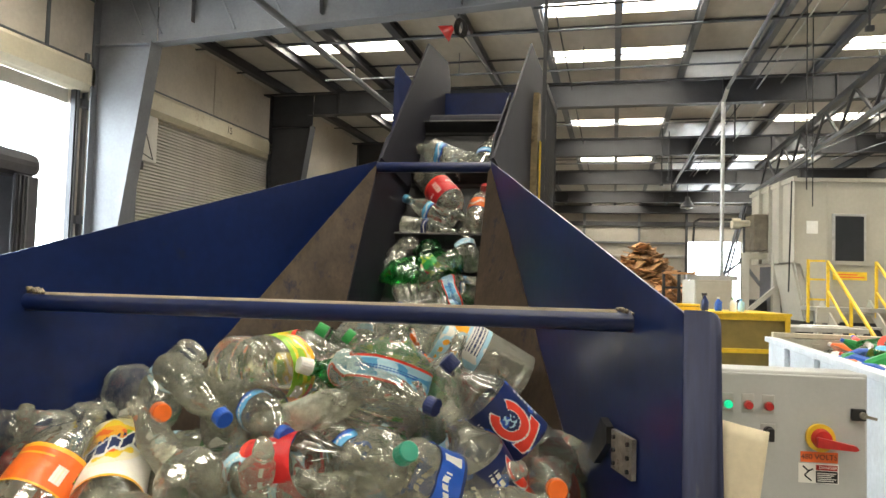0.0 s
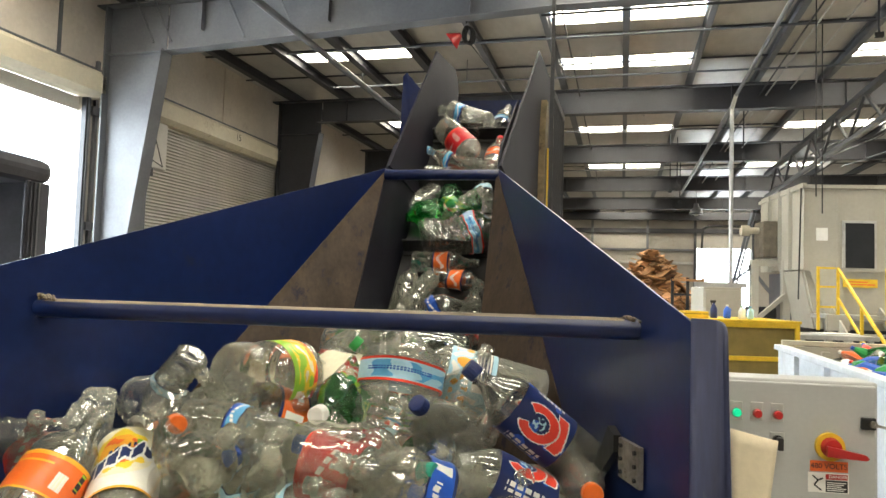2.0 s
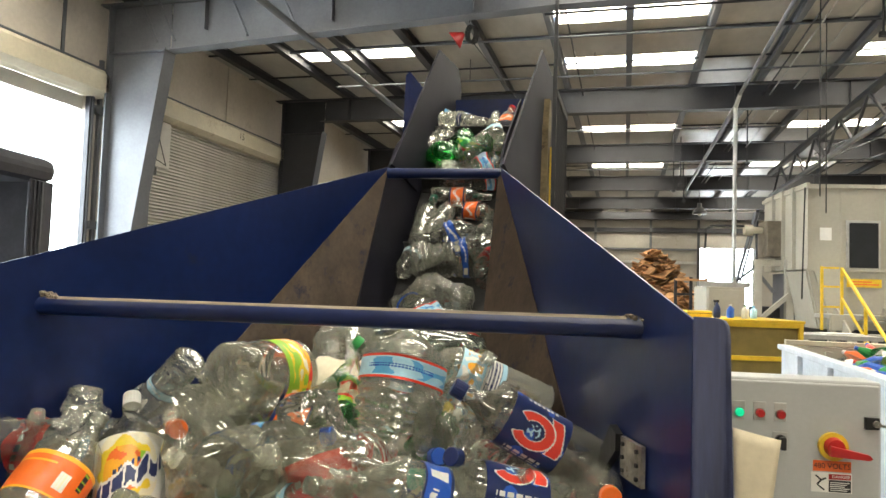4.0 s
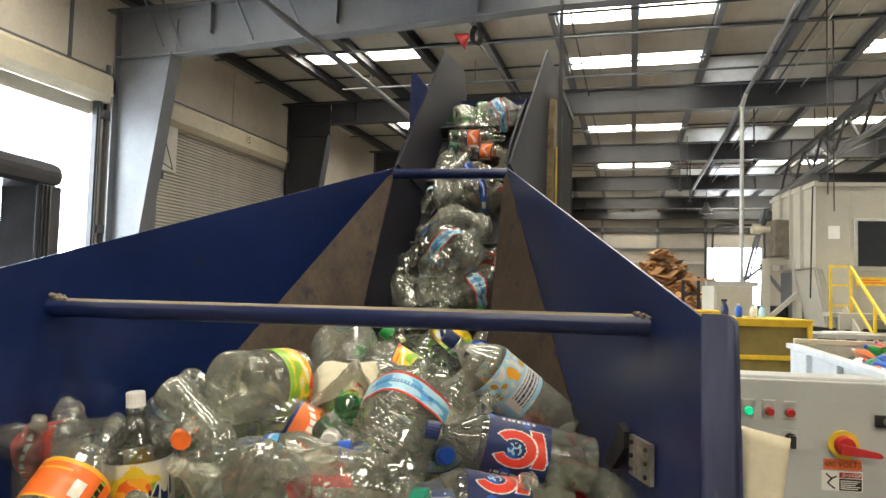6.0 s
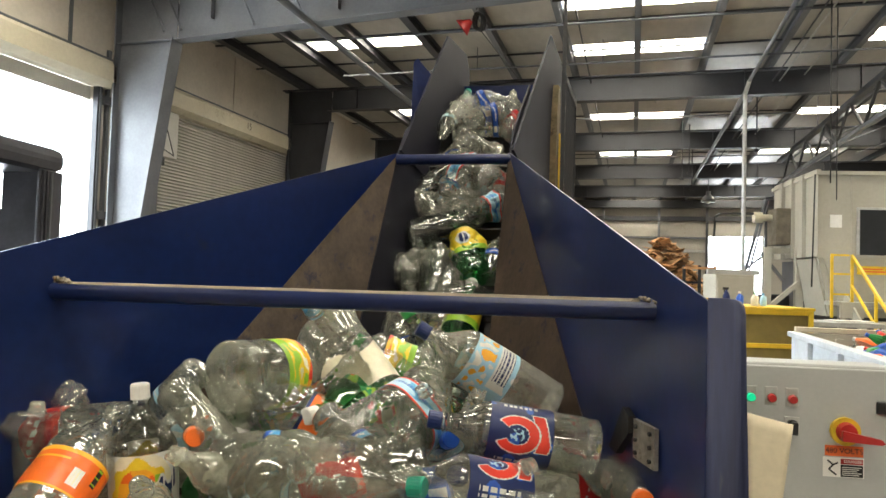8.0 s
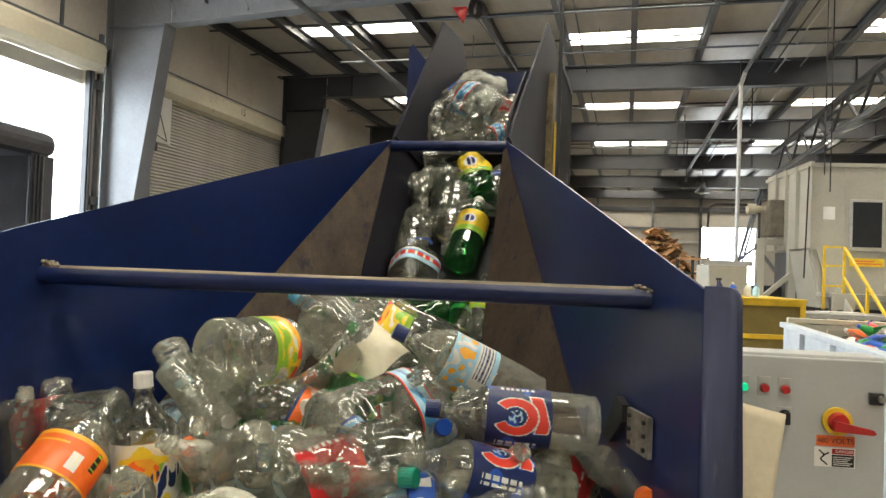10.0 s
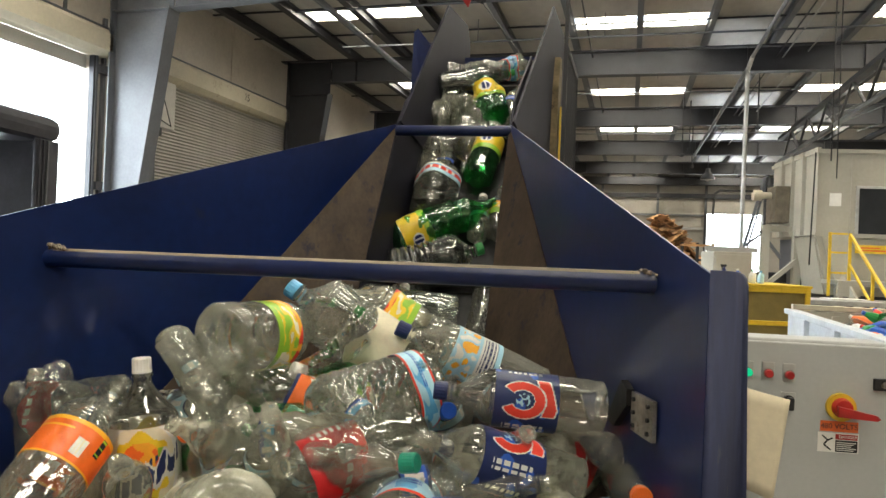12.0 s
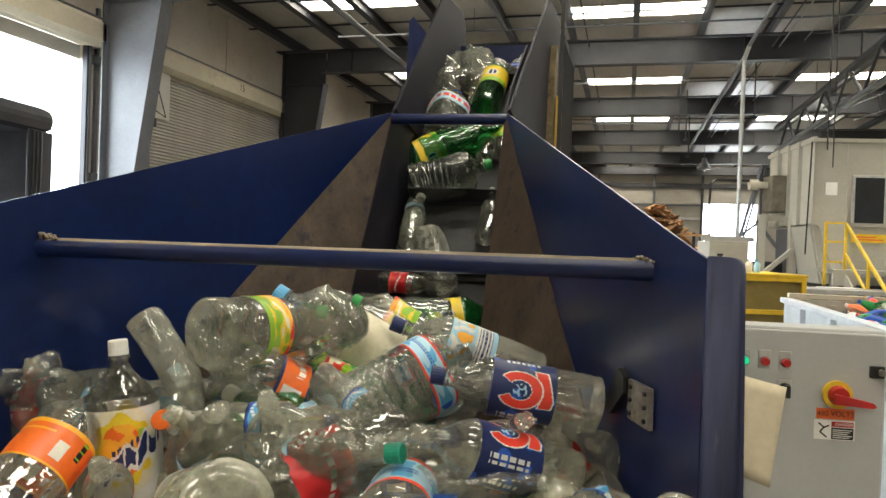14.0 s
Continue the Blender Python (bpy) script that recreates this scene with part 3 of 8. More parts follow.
def art_sun(x, y):
    d = math.hypot((x - 0.46) * 1.25, (y - 0.62))
    base = 0.44 + (x - 0.5) * 0.5 + 0.03 * math.sin(x * 40)
    tall = 0.17 + 0.04 * math.sin(x * 31)
    if 0.14 < x < 0.84 and base < y < base + tall and (x * 9 - 0.8 * (y - base)) % 1 > 0.2:
        return "navy"
    if 0.14 < x < 0.86 and base - 0.05 < y < base + tall + 0.035:
        return "white"
    if 0.36 < x < 0.62 and 0.62 < y - (x - 0.5) * 0.5 < 0.68 and math.sin(x * 120) > -0.2:
        return "navy"
    if 0.60 < x < 0.66 and 0.70 < y < 0.80:
        return "lime"
    if d < 0.25:
        return "amber" if noise.noise((x * 7, y * 7, 2.2)) < 0.18 else "orange"
    if d < 0.33 + 0.03 * math.sin(9 * math.atan2(y - 0.56, x - 0.46)):
        return "yellow"
    if d < 0.42:
        return "cream"
    return "amber" if y < 0.04 else "white"


def art_swirl(x, y):
    dx, dy = (x - 0.5) * 1.7, y - 0.56
    d, a = math.hypot(dx, dy), math.atan2(dy, dx)
    open_side = 0.9 < a < 2.1
    if 0.19 < d < 0.345 and not open_side:
        return "scarlet"
    if (0.175 < d < 0.37) and not (0.95 < a < 2.05):
        return "white"
    tail = y - 0.13 - 0.35 * abs(x - 0.42)
    if abs(tail) < 0.09 and 0.34 < x < 0.74:
        return "scarlet"
    if abs(tail) < 0.112 and 0.33 < x < 0.75:
        return "white"
    if d < 0.12 and noise.noise((x * 20, y * 20, 4.0)) > 0.1:
        return "ice"
    if (0.09 < x < 0.12 or 0.15 < x < 0.2) and 0.2 < y < 0.85 and int(y * 30) % 4 > 0:
        return "white"
    if 0.84 < x < 0.9 and 0.25 < y < 0.8 and int(y * 38) % 3:
        return "white"
    return "navy" if noise.noise((x * 5, y * 5, 0.4)) < 0.3 else "blue"


def art_frost(x, y):
    return "cream" if x < 0.72 and y < 0.8 + 0.12 * math.sin(x * 11) else None


def art_spring(x, y):
    if y < 0.1 or y > 0.9:
        return "scarlet"
    if y < 0.16 or y > 0.84:
        return "ice"
    if 0.42 < y < 0.62 and 0.2 < x < 0.8 and (y * 11) % 1 < 0.6 and (x * 38) % 1 > 0.3:
        return "blue"
    return "sky" if noise.noise((x * 7, y * 3, 5.5)) > 0.12 else "ice"


def art_splash(x, y):
    n = noise.noise((x * 9, y * 5, 3.1))
    if 0.52 < y < 0.9 and n > 0.12:
        return "amber"
    if 0.1 < y < 0.4 and 0.4 < x < 0.86 and (y * 13) % 1 < 0.55 and (x * 34 + int(y * 13) * 0.37) % 1 > 0.22:
        return "navy"
    return "white" if n < -0.2 or (0.1 < y < 0.45 and 0.3 < x < 0.95) else "ice"


def art_red(x, y):
    if abs(y - 0.5 - 0.12 * math.sin(x * 6.3)) < 0.05 and 0.25 < x < 0.85 and math.sin(x * 60) > -0.5:
        return "white"
    if 0.05 < x < 0.16 and 0.2 < y < 0.8 and int(y * 18) % 2:
        return "white"
    return "red" if y > 0.12 else "scarlet"


def art_citrus(x, y):
    d = math.hypot((x - 0.5) * 1.4, y - 0.55)
    if d < 0.2:
        return "navy" if d < 0.15 and int(x * 30) % 3 else "white"
    return "yellow" if y > 0.22 else "lime"


def art_juice(x, y):
    n = noise.noise((x * 6, y * 4, 7.7))
    if y > 0.84:
        return "scarlet" if n > -0.1 else "amber"
    if 0.3 < x < 0.6 and 0.45 < y < 0.75 and n > 0.0:
        return "scarlet" if n > 0.18 else "amber"
    return "lime" if n > 0.05 or y < 0.2 else ("yellow" if n > -0.3 else "cream")


def art_berry(x, y):
    if 0.35 < y < 0.72:
        return "white" if 0.15 < x < 0.85 and int(x * 26) % 3 == 0 else "scarlet"
    return "ice" if y < 0.35 else ("sky" if y < 0.86 else "white")


def art_ginger(x, y):
    n = noise.noise((x * 7, y * 5, 1.3))
    if 0.2 < y < 0.8 and 0.25 < x < 0.75:
        return "scarlet" if n > 0.05 else "cream"
    return "green" if n < 0.15 else "lime"


def art_cola(x, y):
    d = math.hypot((x - 0.3) * 1.5, y - 0.5)
    if d < 0.33:
        return "scarlet" if y > 0.52 else ("white" if y > 0.4 else "blue")
    return "white" if 0.55 < x < 0.92 and 0.35 < y < 0.65 and int(x * 40) % 2 else "blue"


ART = {"orange": art_orange, "sun": art_sun, "swirl": art_swirl, "spring": art_spring, "splash": art_splash, "red": art_red,
       "citrus": art_citrus, "frost": art_frost, "juice": art_juice, "berry": art_berry, "ginger": art_ginger, "cola": art_cola,
       "sky": art_plain("sky"), "blue": art_plain("blue"), "ice": art_plain("ice"), "navy": art_plain("navy"), "tang": art_plain("orange")}

# kind: height, radius, neck radius, shoulder start, ribs, label from, label to
KINDS = {"soda": (0.31, 0.055, 0.0135, 0.66, 0, 0.35, 0.655), "water": (0.20, 0.032, 0.0125, 0.62, 8, 0.36, 0.56),
         "jug": (0.29, 0.076, 0.017, 0.70, 10, 0.51, 0.66), "juice": (0.265, 0.066, 0.019, 0.62, 3, 0.34, 0.58),
         "small": (0.225, 0.036, 0.0135, 0.58, 0, 0.32, 0.56), "litre": (0.285, 0.047, 0.0135, 0.66, 0, 0.35, 0.655)}


def profile(kind):
    h, r, rn, sh, ribs, l0, l1 = KINDS[kind]
    out = []
    for i in range(5):
        a = i / 4 * math.pi / 2
        out.append((r * (0.62 + 0.38 * math.sin(a)), h * 0.035 * (1 - math.cos(a))))
    steps = 46
    for i in range(1, steps + 1):
        f = 0.04 + (sh - 0.04) * i / steps
        rr = r
        if ribs:
            rr = r * (1 - 0.085 * (0.5 + 0.5 * math.cos(2 * math.pi * ribs * f / sh)) ** 1.6)
        elif f < 0.2:
            rr = r * (0.955 + 0.045 * (f / 0.2))
        elif kind in ("small", "soda", "litre") and f > l1:
            rr = r * (1 - 0.035 * abs(math.sin(22 * math.pi * (f - l1))))
        if l0 <= f <= l1:
            rr = r * 0.985
        elif kind == "soda" and abs(f - l1 - 0.02) < 0.015:
            rr = r * 1.01
        out.append((rr, h * f))
    for i in range(1, 10):
        f = i / 9
        out.append((rn + (r - rn) * (0.5 + 0.5 * math.cos(math.pi * f ** 0.92)), h * (sh + (0.9 - sh) * f)))
    out += [(rn * 1.25, h * 0.905), (rn * 1.25, h * 0.915), (rn, h * 0.92), (rn, h)]
    return out


def crumple(kind, amount, seed):
    """A deformation shared by a bottle's body and its label."""
    rng = random.Random(seed)
    h, r = KINDS[kind][0], KINDS[kind][1]
    off = Vector((rng.uniform(-50, 50), rng.uniform(-50, 50), rng.uniform(-50, 50)))
    ax = rng.uniform(0, math.pi)
    zc = h * rng.uniform(0.3, 0.55)
    bend = rng.uniform(-1, 1) * amount * 1.2

    def f(p):
        w = max(0.0, min(1.0, (h * 0.86 - p.z) / (h * 0.2)))
        n = noise.noise_vector(p * (0.55 / r) + off) * r * 0.5 * amount * w
        n += noise.noise_vector(p * (1.7 / r) + off) * r * 0.16 * amount * w
        ridge = max(0.0, 1 - 5.5 * abs(noise.noise(p * (1.5 / r) + off * 0.7))) + 0.6 * max(0.0, 1 - 6 * abs(noise.noise(p * (2.9 / r) - off * 0.4)))
        n -= Vector((p.x, p.y, 0)) * ridge * max(0.0, min(amount, 0.6) - 0.1) * w * 0.13
        fold = max(0.0, 1 - 4.5 * abs(noise.noise(p * (0.8 / r) - off))) * amount * w * 0.26
        n -= Vector((p.x, p.y, 0)) * fold
        sq = amount * 0.7 * math.exp(-((p.z - zc) / (h * 0.26)) ** 2)
        c, s = math.cos(ax), math.sin(ax)
        a, b = p.x * c + p.y * s, -p.x * s + p.y * c
        a, b = a * (1 - sq), b * (1 + 0.35 * sq)
        x, y = a * c - b * s, a * s + b * c
        return Vector((x + bend * ((p.z - h / 2) ** 2) / h * 1.1, y, p.z - h / 2)) + n
    return f


CAPS = {}


def cap_mesh(kind, colour):
    key = (kind, colour)
    if key not in CAPS:
        h, rn = KINDS[kind][0], KINDS[kind][2]
        bm = bmesh.new()
        n = 36
        rings = []
        for k, (r, z) in enumerate([(rn * 1.16, 0.925), (rn * 1.16, 0.94), (rn * 1.12, 0.942), (rn * 1.12, 0.998), (rn * 1.02, 1.006)]):
            rings.append([bm.verts.new((r * (1 + (0.03 if i % 2 and 1 < k < 4 else 0)) * math.cos(2 * math.pi * i / n), r * (1 + (0.03 if i % 2 and 1 < k < 4 else 0)) * math.sin(2 * math.pi * i / n), h * z - h / 2)) for i in range(n)])
        for a, b in zip(rings, rings[1:]):
            for i in range(n):
                bm.faces.new((a[i], a[(i + 1) % n], b[(i + 1) % n], b[i]))
        bm.faces.new(rings[-1])
        bm.faces.new(rings[0][::-1])
        me = bpy.data.meshes.new("cap")
        bm.to_mesh(me)
        bm.free()
        me.materials.append(INK[colour])
        CAPS[key] = me
    return CAPS[key]


WORDS = {"soda": "two-litre soda bottle", "water": "ribbed water bottle", "jug": "large ribbed water jug", "juice": "wide juice bottle", "small": "small soda bottle", "litre": "one-litre soda bottle"}
ARTWORDS = {"orange": "orange label", "sun": "white orange-disc label", "swirl": "navy and red label", "spring": "pale blue label",
            "splash": "ice blue splash label", "red": "red label", "citrus": "yellow label", "juice": "fruit label", "berry": "red label",
            "ginger": "green label", "cola": "blue and red label", "sky": "sky blue label", "blue": "blue label", "ice": "pale blue label", "navy": "navy label",
            "tang": "orange label", "frost": "torn cream label", "": "no label"}
TINTS = {"clear": CLEAR, "milky": HAZY, "cloudy": CLOUDY, "green": GREEN, "grey": SMOKE}
bottles = []
SEG = 40


def bottle(kind, tint, label, cap, dent, seed):
    h, r, rn, sh, ribs, l0, l1 = KINDS[kind]
    state = "crushed" if dent > 0.55 else ("dented" if dent > 0.2 else "empty")
    t = thing("bottle", Matrix.Identity(4), f"{state} {tint} {WORDS[kind]}, {ARTWORDS[label]}" + (f", {cap} cap" if cap else ", open neck"), "plastic bottle", "loose bottles")
    f = crumple(kind, dent * (0.4 if kind == "water" else 0.5 if dent < 0.45 else 0.85), seed)
    bm = spin(bmesh.new(), profile(kind), SEG, caps=False)
    bm.verts.ensure_lookup_table()
    base = [bm.verts[i] for i in range(SEG)]
    c = bm.verts.new((0, 0, h * 0.022))
    for i in range(SEG):
        bm.faces.new((base[(i + 1) % SEG], base[i], c))
    bm.verts.ensure_lookup_table()
    if kind in ("soda", "litre"):
        for i in range(SEG * 2, SEG * 8):
            v = bm.verts[i]
            a = math.atan2(v.co.y, v.co.x)
            k = 1 - 0.11 * max(0.0, math.cos(5 * a)) * (1 - (i / SEG - 2) / 6)
            v.co.x, v.co.y = v.co.x * k, v.co.y * k
    if kind == "jug":
        for v in bm.verts:
            a = math.atan2(v.co.y, v.co.x)
            k = 1 + 0.06 * max(0.0, (h * sh - v.co.z) > 0) * math.cos(4 * a)
            v.co.x, v.co.y = v.co.x * k, v.co.y * k
    for v in bm.verts:
        v.co = f(v.co.copy())
    part("body", bm, TINTS[tint], t, smooth=True)
    if label:
        if label in ("sky", "ice", "blue", "navy"):
            l0, l1 = l0 + (l1 - l0) * 0.25, l0 + (l1 - l0) * 0.75
        if label == "orange":
            l0, l1 = 0.38, 0.60
        elif label == "swirl":
            l0, l1 = 0.29, 0.66
        elif label == "sun":
            l0, l1 = 0.12, 0.66
        elif label == "frost":
            l0, l1 = 0.05, 0.42
        bm = bmesh.new()
        nx, ny = (232, 58) if label in ("sun", "swirl", "splash", "red", "cola", "orange", "spring", "tang") else (120, 30)
        grid = []
        for j in range(ny + 1):
            z = h * (l0 + (l1 - l0) * j / ny)
            row = []
            for i in range(nx):
                a = 2 * math.pi * i / nx
                k = 1.012 + (0.06 * math.cos(4 * a) if kind == "jug" else 0)
                row.append(bm.verts.new(f(Vector((r * k * math.cos(a), r * k * math.sin(a), z)))))
            grid.append(row)
        names = []
        art = ART[label]
        for j in range(ny):
            for i in range(nx):
                c = art((2 * (i + 0.5) / nx) % 1, (j + 0.5) / ny)
                if not c:
                    continue
                if c not in names:
                    names.append(c)
                face = bm.faces.new((grid[j][i], grid[j][(i + 1) % nx], grid[j + 1][(i + 1) % nx], grid[j + 1][i]))
                face.material_index = names.index(c)
        part("label", bm, [INK[c] for c in names], t, ARTWORDS[label], smooth=True)
    if not cap:
        bm = spin(bmesh.new(), [(rn * 1.04, h * 0.93), (rn * 1.16, h * 0.935), (rn * 1.16, h * 0.945), (rn * 1.04, h * 0.95)], 18)
        for v in bm.verts:
            v.co = f(v.co.copy())
        part("neck_ring", bm, TINTS[tint], t)
    if cap:
        o = new("cap", cap_mesh(kind, cap))
        o.parent = t
        o.location = f(Vector((0, 0, h * 0.95))) - Vector((0, 0, h * 0.45))
        o["label"] = cap + " plastic screw cap"
    if kind == "jug" and seed % 2:
        bm = bmesh.new()
        ps = [(0.02 * math.cos(a), 0, h * 0.46 + 0.028 * math.sin(a)) for a in (math.pi * i / 8 for i in range(9))]
        for a, b in zip(ps, ps[1:]):
            rod(bm, (a[0] * 2, a[1], a[2]), (b[0] * 2, b[1], b[2]), 0.003, 6)
        part("carry_loop", bm, INK["blue"], t, "blue plastic carry loop")
    bottles.append(t)
    return t


def lying(x, y, z, dx, dy, dz, turn=0.0):
    """The pose of a bottle centred at x, y, z whose neck points along d."""
    q = Vector((0, 0, 1)).rotation_difference(Vector((dx, dy, dz)).normalized()).to_matrix().to_4x4()
    return Matrix.Translation((x, y, z)) @ q @ Matrix.Rotation(radians(turn), 4, "Z")


# ---- control cabinet beside the hopper ----
def words(name, text, size, m, material, parent, label=""):
    cu = bpy.data.curves.new(name, "FONT")
    cu.body, cu.size, cu.align_x, cu.align_y, cu.extrude = text, size, "CENTER", "CENTER", 0.0004
    tmp = bpy.data.objects.new(name, cu)
    scene.collection.objects.link(tmp)
    me = bpy.data.meshes.new_from_object(tmp.evaluated_get(bpy.context.evaluated_depsgraph_get()))
    bpy.data.objects.remove(tmp)
    me.materials.append(material)
    o = new(name, me)
    o.parent, o.matrix_basis = parent, m
    if label:
        o["label"] = label
    return o


def build_cabinet():
    t = thing("control_cabinet", pose(0.4787, 2.0773, 1.3826, rz=6.7), "light grey steel electrical control cabinet with buttons and rotary switch", "control cabinet")
    part("body", boxed(-0.30, 0.192, 0.012, 0.13, -0.95, 0.0, 0.006), BOXGREY, t)
    part("door", boxed(-0.29, 0.183, 0.0, 0.012, -0.94, -0.008, 0.004), BOXGREY, t)
    part("stand", boxed(-0.2, 0.1, 0.03, 0.12, -1.3826, -0.95), BOXGREY, t)

    def button(x, z, mat, label):
        p = part("button_plate", boxed(x - 0.016, x + 0.016, -0.003, 0.0, z - 0.019, z + 0.03, 0.001), GALV, t)
        bm = bmesh.new()
        rod(bm, (x, -0.003, z), (x, -0.008, z), 0.0138, 20)
        part("bezel", bm, CHROME, p)
        bm = bmesh.new()
        rod(bm, (x, -0.008, z), (x, -0.018, z), 0.0118, 20, 0.0098)
        part("push_button", bm, mat, p, label)

    button(-0.174, -0.094, GREENGLOW, "lit green push button")
    button(-0.121, -0.094, REDP, "red push button")
    button(-0.068, -0.095, REDP, "red push button")
    p = part("selector_plate", boxed(-0.087, -0.049, -0.003, 0.0, -0.185, -0.142, 0.001), GALV, t)
    bm = bmesh.new()
    rod(bm, (-0.068, -0.003, -0.162), (-0.068, -0.014, -0.162), 0.0135, 20)
    box(bm, -0.074, -0.060, -0.032, -0.012, -0.186, -0.152, 0.003)
    part("selector_knob", bm, BLACK, p, "black rotary selector")
    k = part("key_switch", boxed(0.142, 0.178, -0.012, 0.0, -0.122, -0.09, 0.003), BLACK, t)
    bm = bmesh.new()
    rod(bm, (0.168, -0.012, -0.106), (0.168, -0.022, -0.106), 0.009, 16)
    bar(bm, (0.168, -0.024, -0.106), (0.196, -0.03, -0.112), 0.004, 0.007)
    part("lock", bm, CHROME, k)
    bm = bmesh.new()
    rod(bm, (0.064, 0.0, -0.172), (0.064, -0.012, -0.172), 0.037, 32)
    d = part("disconnect_plate", bm, YELLOW, t, "yellow disc of the main switch")
    bm = bmesh.new()
    rod(bm, (0.064, -0.012, -0.172), (0.064, -0.03, -0.172), 0.026, 28, 0.022)
    slab(bm, [(0.045, -0.034, -0.165), (0.14, -0.034, -0.183), (0.148, -0.034, -0.192), (0.14, -0.034, -0.197), (0.045, -0.034, -0.192)], 0.016)
    part("switch_handle", bm, REDP, d, "red rotary main switch handle")
    s = part("voltage_sticker", boxed(0.016, 0.111, -0.0012, 0.0, -0.239, -0.211), ORANGES, t, "orange voltage sticker")
    words("lettering", "480 VOLTS", 0.0195, Matrix.Translation((0.0635, -0.0014, -0.225)) @ pose(0, 0, 0, 90), BLACK, s)
    s = part("danger_sticker", boxed(0.011, 0.113, -0.0012, 0.0, -0.294, -0.242), PAPER, t, "white danger sticker")
    part("danger_band", boxed(0.055, 0.110, -0.002, -0.0013, -0.259, -0.245), REDP, s)
    words("lettering", "DANGER", 0.0115, Matrix.Translation((0.086, -0.0022, -0.252)) @ pose(0, 0, 0, 90), PAPER, s)
    part("sticker_panel", boxed(0.055, 0.110, -0.002, -0.0013, -0.292, -0.261), BLACK, s)
    for i in range(5):
        part("text_bar", boxed(0.058, 0.106 - 0.006 * (i % 3), -0.003, -0.0021, -0.268 - 0.005 * i, -0.266 - 0.005 * i), PAPER, s)
    bm = bmesh.new()
    for a, b in (((0.022, -0.25), (0.036, -0.262)), ((0.036, -0.262), (0.026, -0.274)), ((0.026, -0.274), (0.044, -0.288)), ((0.036, -0.262), (0.048, -0.256))):
        bar(bm, (a[0], -0.002, a[1]), (b[0], -0.002, b[1]), 0.001, 0.004)
    part("warning_mark", bm, BLACK, s)
    return t


build_cabinet()


def number_plate():
    t = thing("door_number", Matrix.Identity(4), "black painted number on the cream door hood", "number")
    words("lettering", "15", 0.2, Matrix.Translation((-7.597, 12.5, 4.52)) @ pose(0, 0, 0, 90, 0, 90), BLACK, t)


number_plate()


def build_paper():
    t = thing("paper_sheet", pose(0.30, 1.72, 1.305, rz=14.5), "curled cream paper sheet hanging beside the cabinet", "paper")
    bm = bmesh.new()
    rows = []
    for j in range(9):
        f = j / 8
        w = 0.105 - 0.04 * f
        rows.append([bm.verts.new((-0.06 + w * i / 6, -0.012 * math.sin(i / 6 * 2.4) - 0.02 * f, -0.002 * i - 0.22 * f - 0.012 * i / 6)) for i in range(7)])
    for a, b in zip(rows, rows[1:]):
        for i in range(6):
            bm.faces.new((a[i], b[i], b[i + 1], a[i + 1]))
    o = part("sheet", bm, KRAFT, t, smooth=True)
    s = o.modifiers.new("thick", "SOLIDIFY")
    s.thickness = 0.002
    part("backing_board", boxed(-0.055, -0.035, 0.0, 0.05, -1.27, -0.01), BOXGREY, t)


build_paper()


# ---- yellow machine guard with things on its top ----
def build_guard():
    t = thing("machine_guard", pose(0.69, 6.39, 0, rz=14.5), "yellow steel machine guard with amber mesh panels", "machine guard")
    w, h = 0.8, 1.385
    for x in (-0.45, 0.06, w):
        part("post", boxed(x - 0.02, x + 0.02, -0.02, 0.02, 0, h, 0.003), YELLOW, t)
    for z in (0.1, 1.08, h - 0.02):
        part("rail", boxed(-0.45, w, -0.018, 0.018, z - 0.02, z + 0.02, 0.003), YELLOW, t)
    for a, b in ((-0.45, 0.04), (0.08, w - 0.02)):
        for z0, z1 in ((0.12, 1.06), (1.10, h - 0.04)):
            bm = bmesh.new()
            box(bm, a + 0.02, b, 0.0, 0.006, z0, z1)
            part("mesh_panel", bm, MESHY, t)
    part("top_shelf", boxed(-0.47, w + 0.03, -0.03, 0.75, h, h + 0.025, 0.004), YELLOW, t)
    part("rear_panel", boxed(-0.45, w, 0.72, 0.75, 0, h), MESHY, t)


build_guard()


def guard_top(x, y, z=1.41):
    return pose(0.69, 6.39, 0, rz=14.5) @ pose(x, y, z)


def build_spray(x, y, body, label):
    t = thing("spray_bottle", guard_top(x, y) @ Matrix.Diagonal((0.62, 0.62, 0.62, 1)), label, "spray bottle", "cleaning bottles")
    bm = spin(bmesh.new(), [(0.045, 0), (0.05, 0.01), (0.05, 0.13), (0.03, 0.18), (0.016, 0.2), (0.016, 0.22)], 18)
    part("body", bm, body, t, smooth=True)
    bm = bmesh.new()
    box(bm, -0.05, 0.03, -0.014, 0.014, 0.22, 0.255, 0.005)
    box(bm, -0.035, -0.025, -0.008, 0.008, 0.18, 0.222)
    part("trigger_head", bm, BLACK, t)


def build_jug(x, y, mat, cap, label, s=1.0):
    t = thing("cleaner_jug", guard_top(x, y), label, "jug", "cleaning bottles")
    bm = spin(bmesh.new(), [(0.05 * s, 0), (0.058 * s, 0.012), (0.058 * s, 0.12 * s), (0.035 * s, 0.17 * s), (0.018 * s, 0.19 * s), (0.018 * s, 0.2 * s)], 16)
    part("body", bm, mat, t, smooth=True)
    bm = bmesh.new()
    rod(bm, (0, 0, 0.195 * s), (0, 0, 0.225 * s), 0.021 * s, 14)
    part("cap", bm, cap, t)
    bm = bmesh.new()
    rod(bm, (0.03 * s, 0, 0.17 * s), (0.06 * s, 0, 0.13 * s), 0.008, 8)
    part("handle", bm, mat, t)


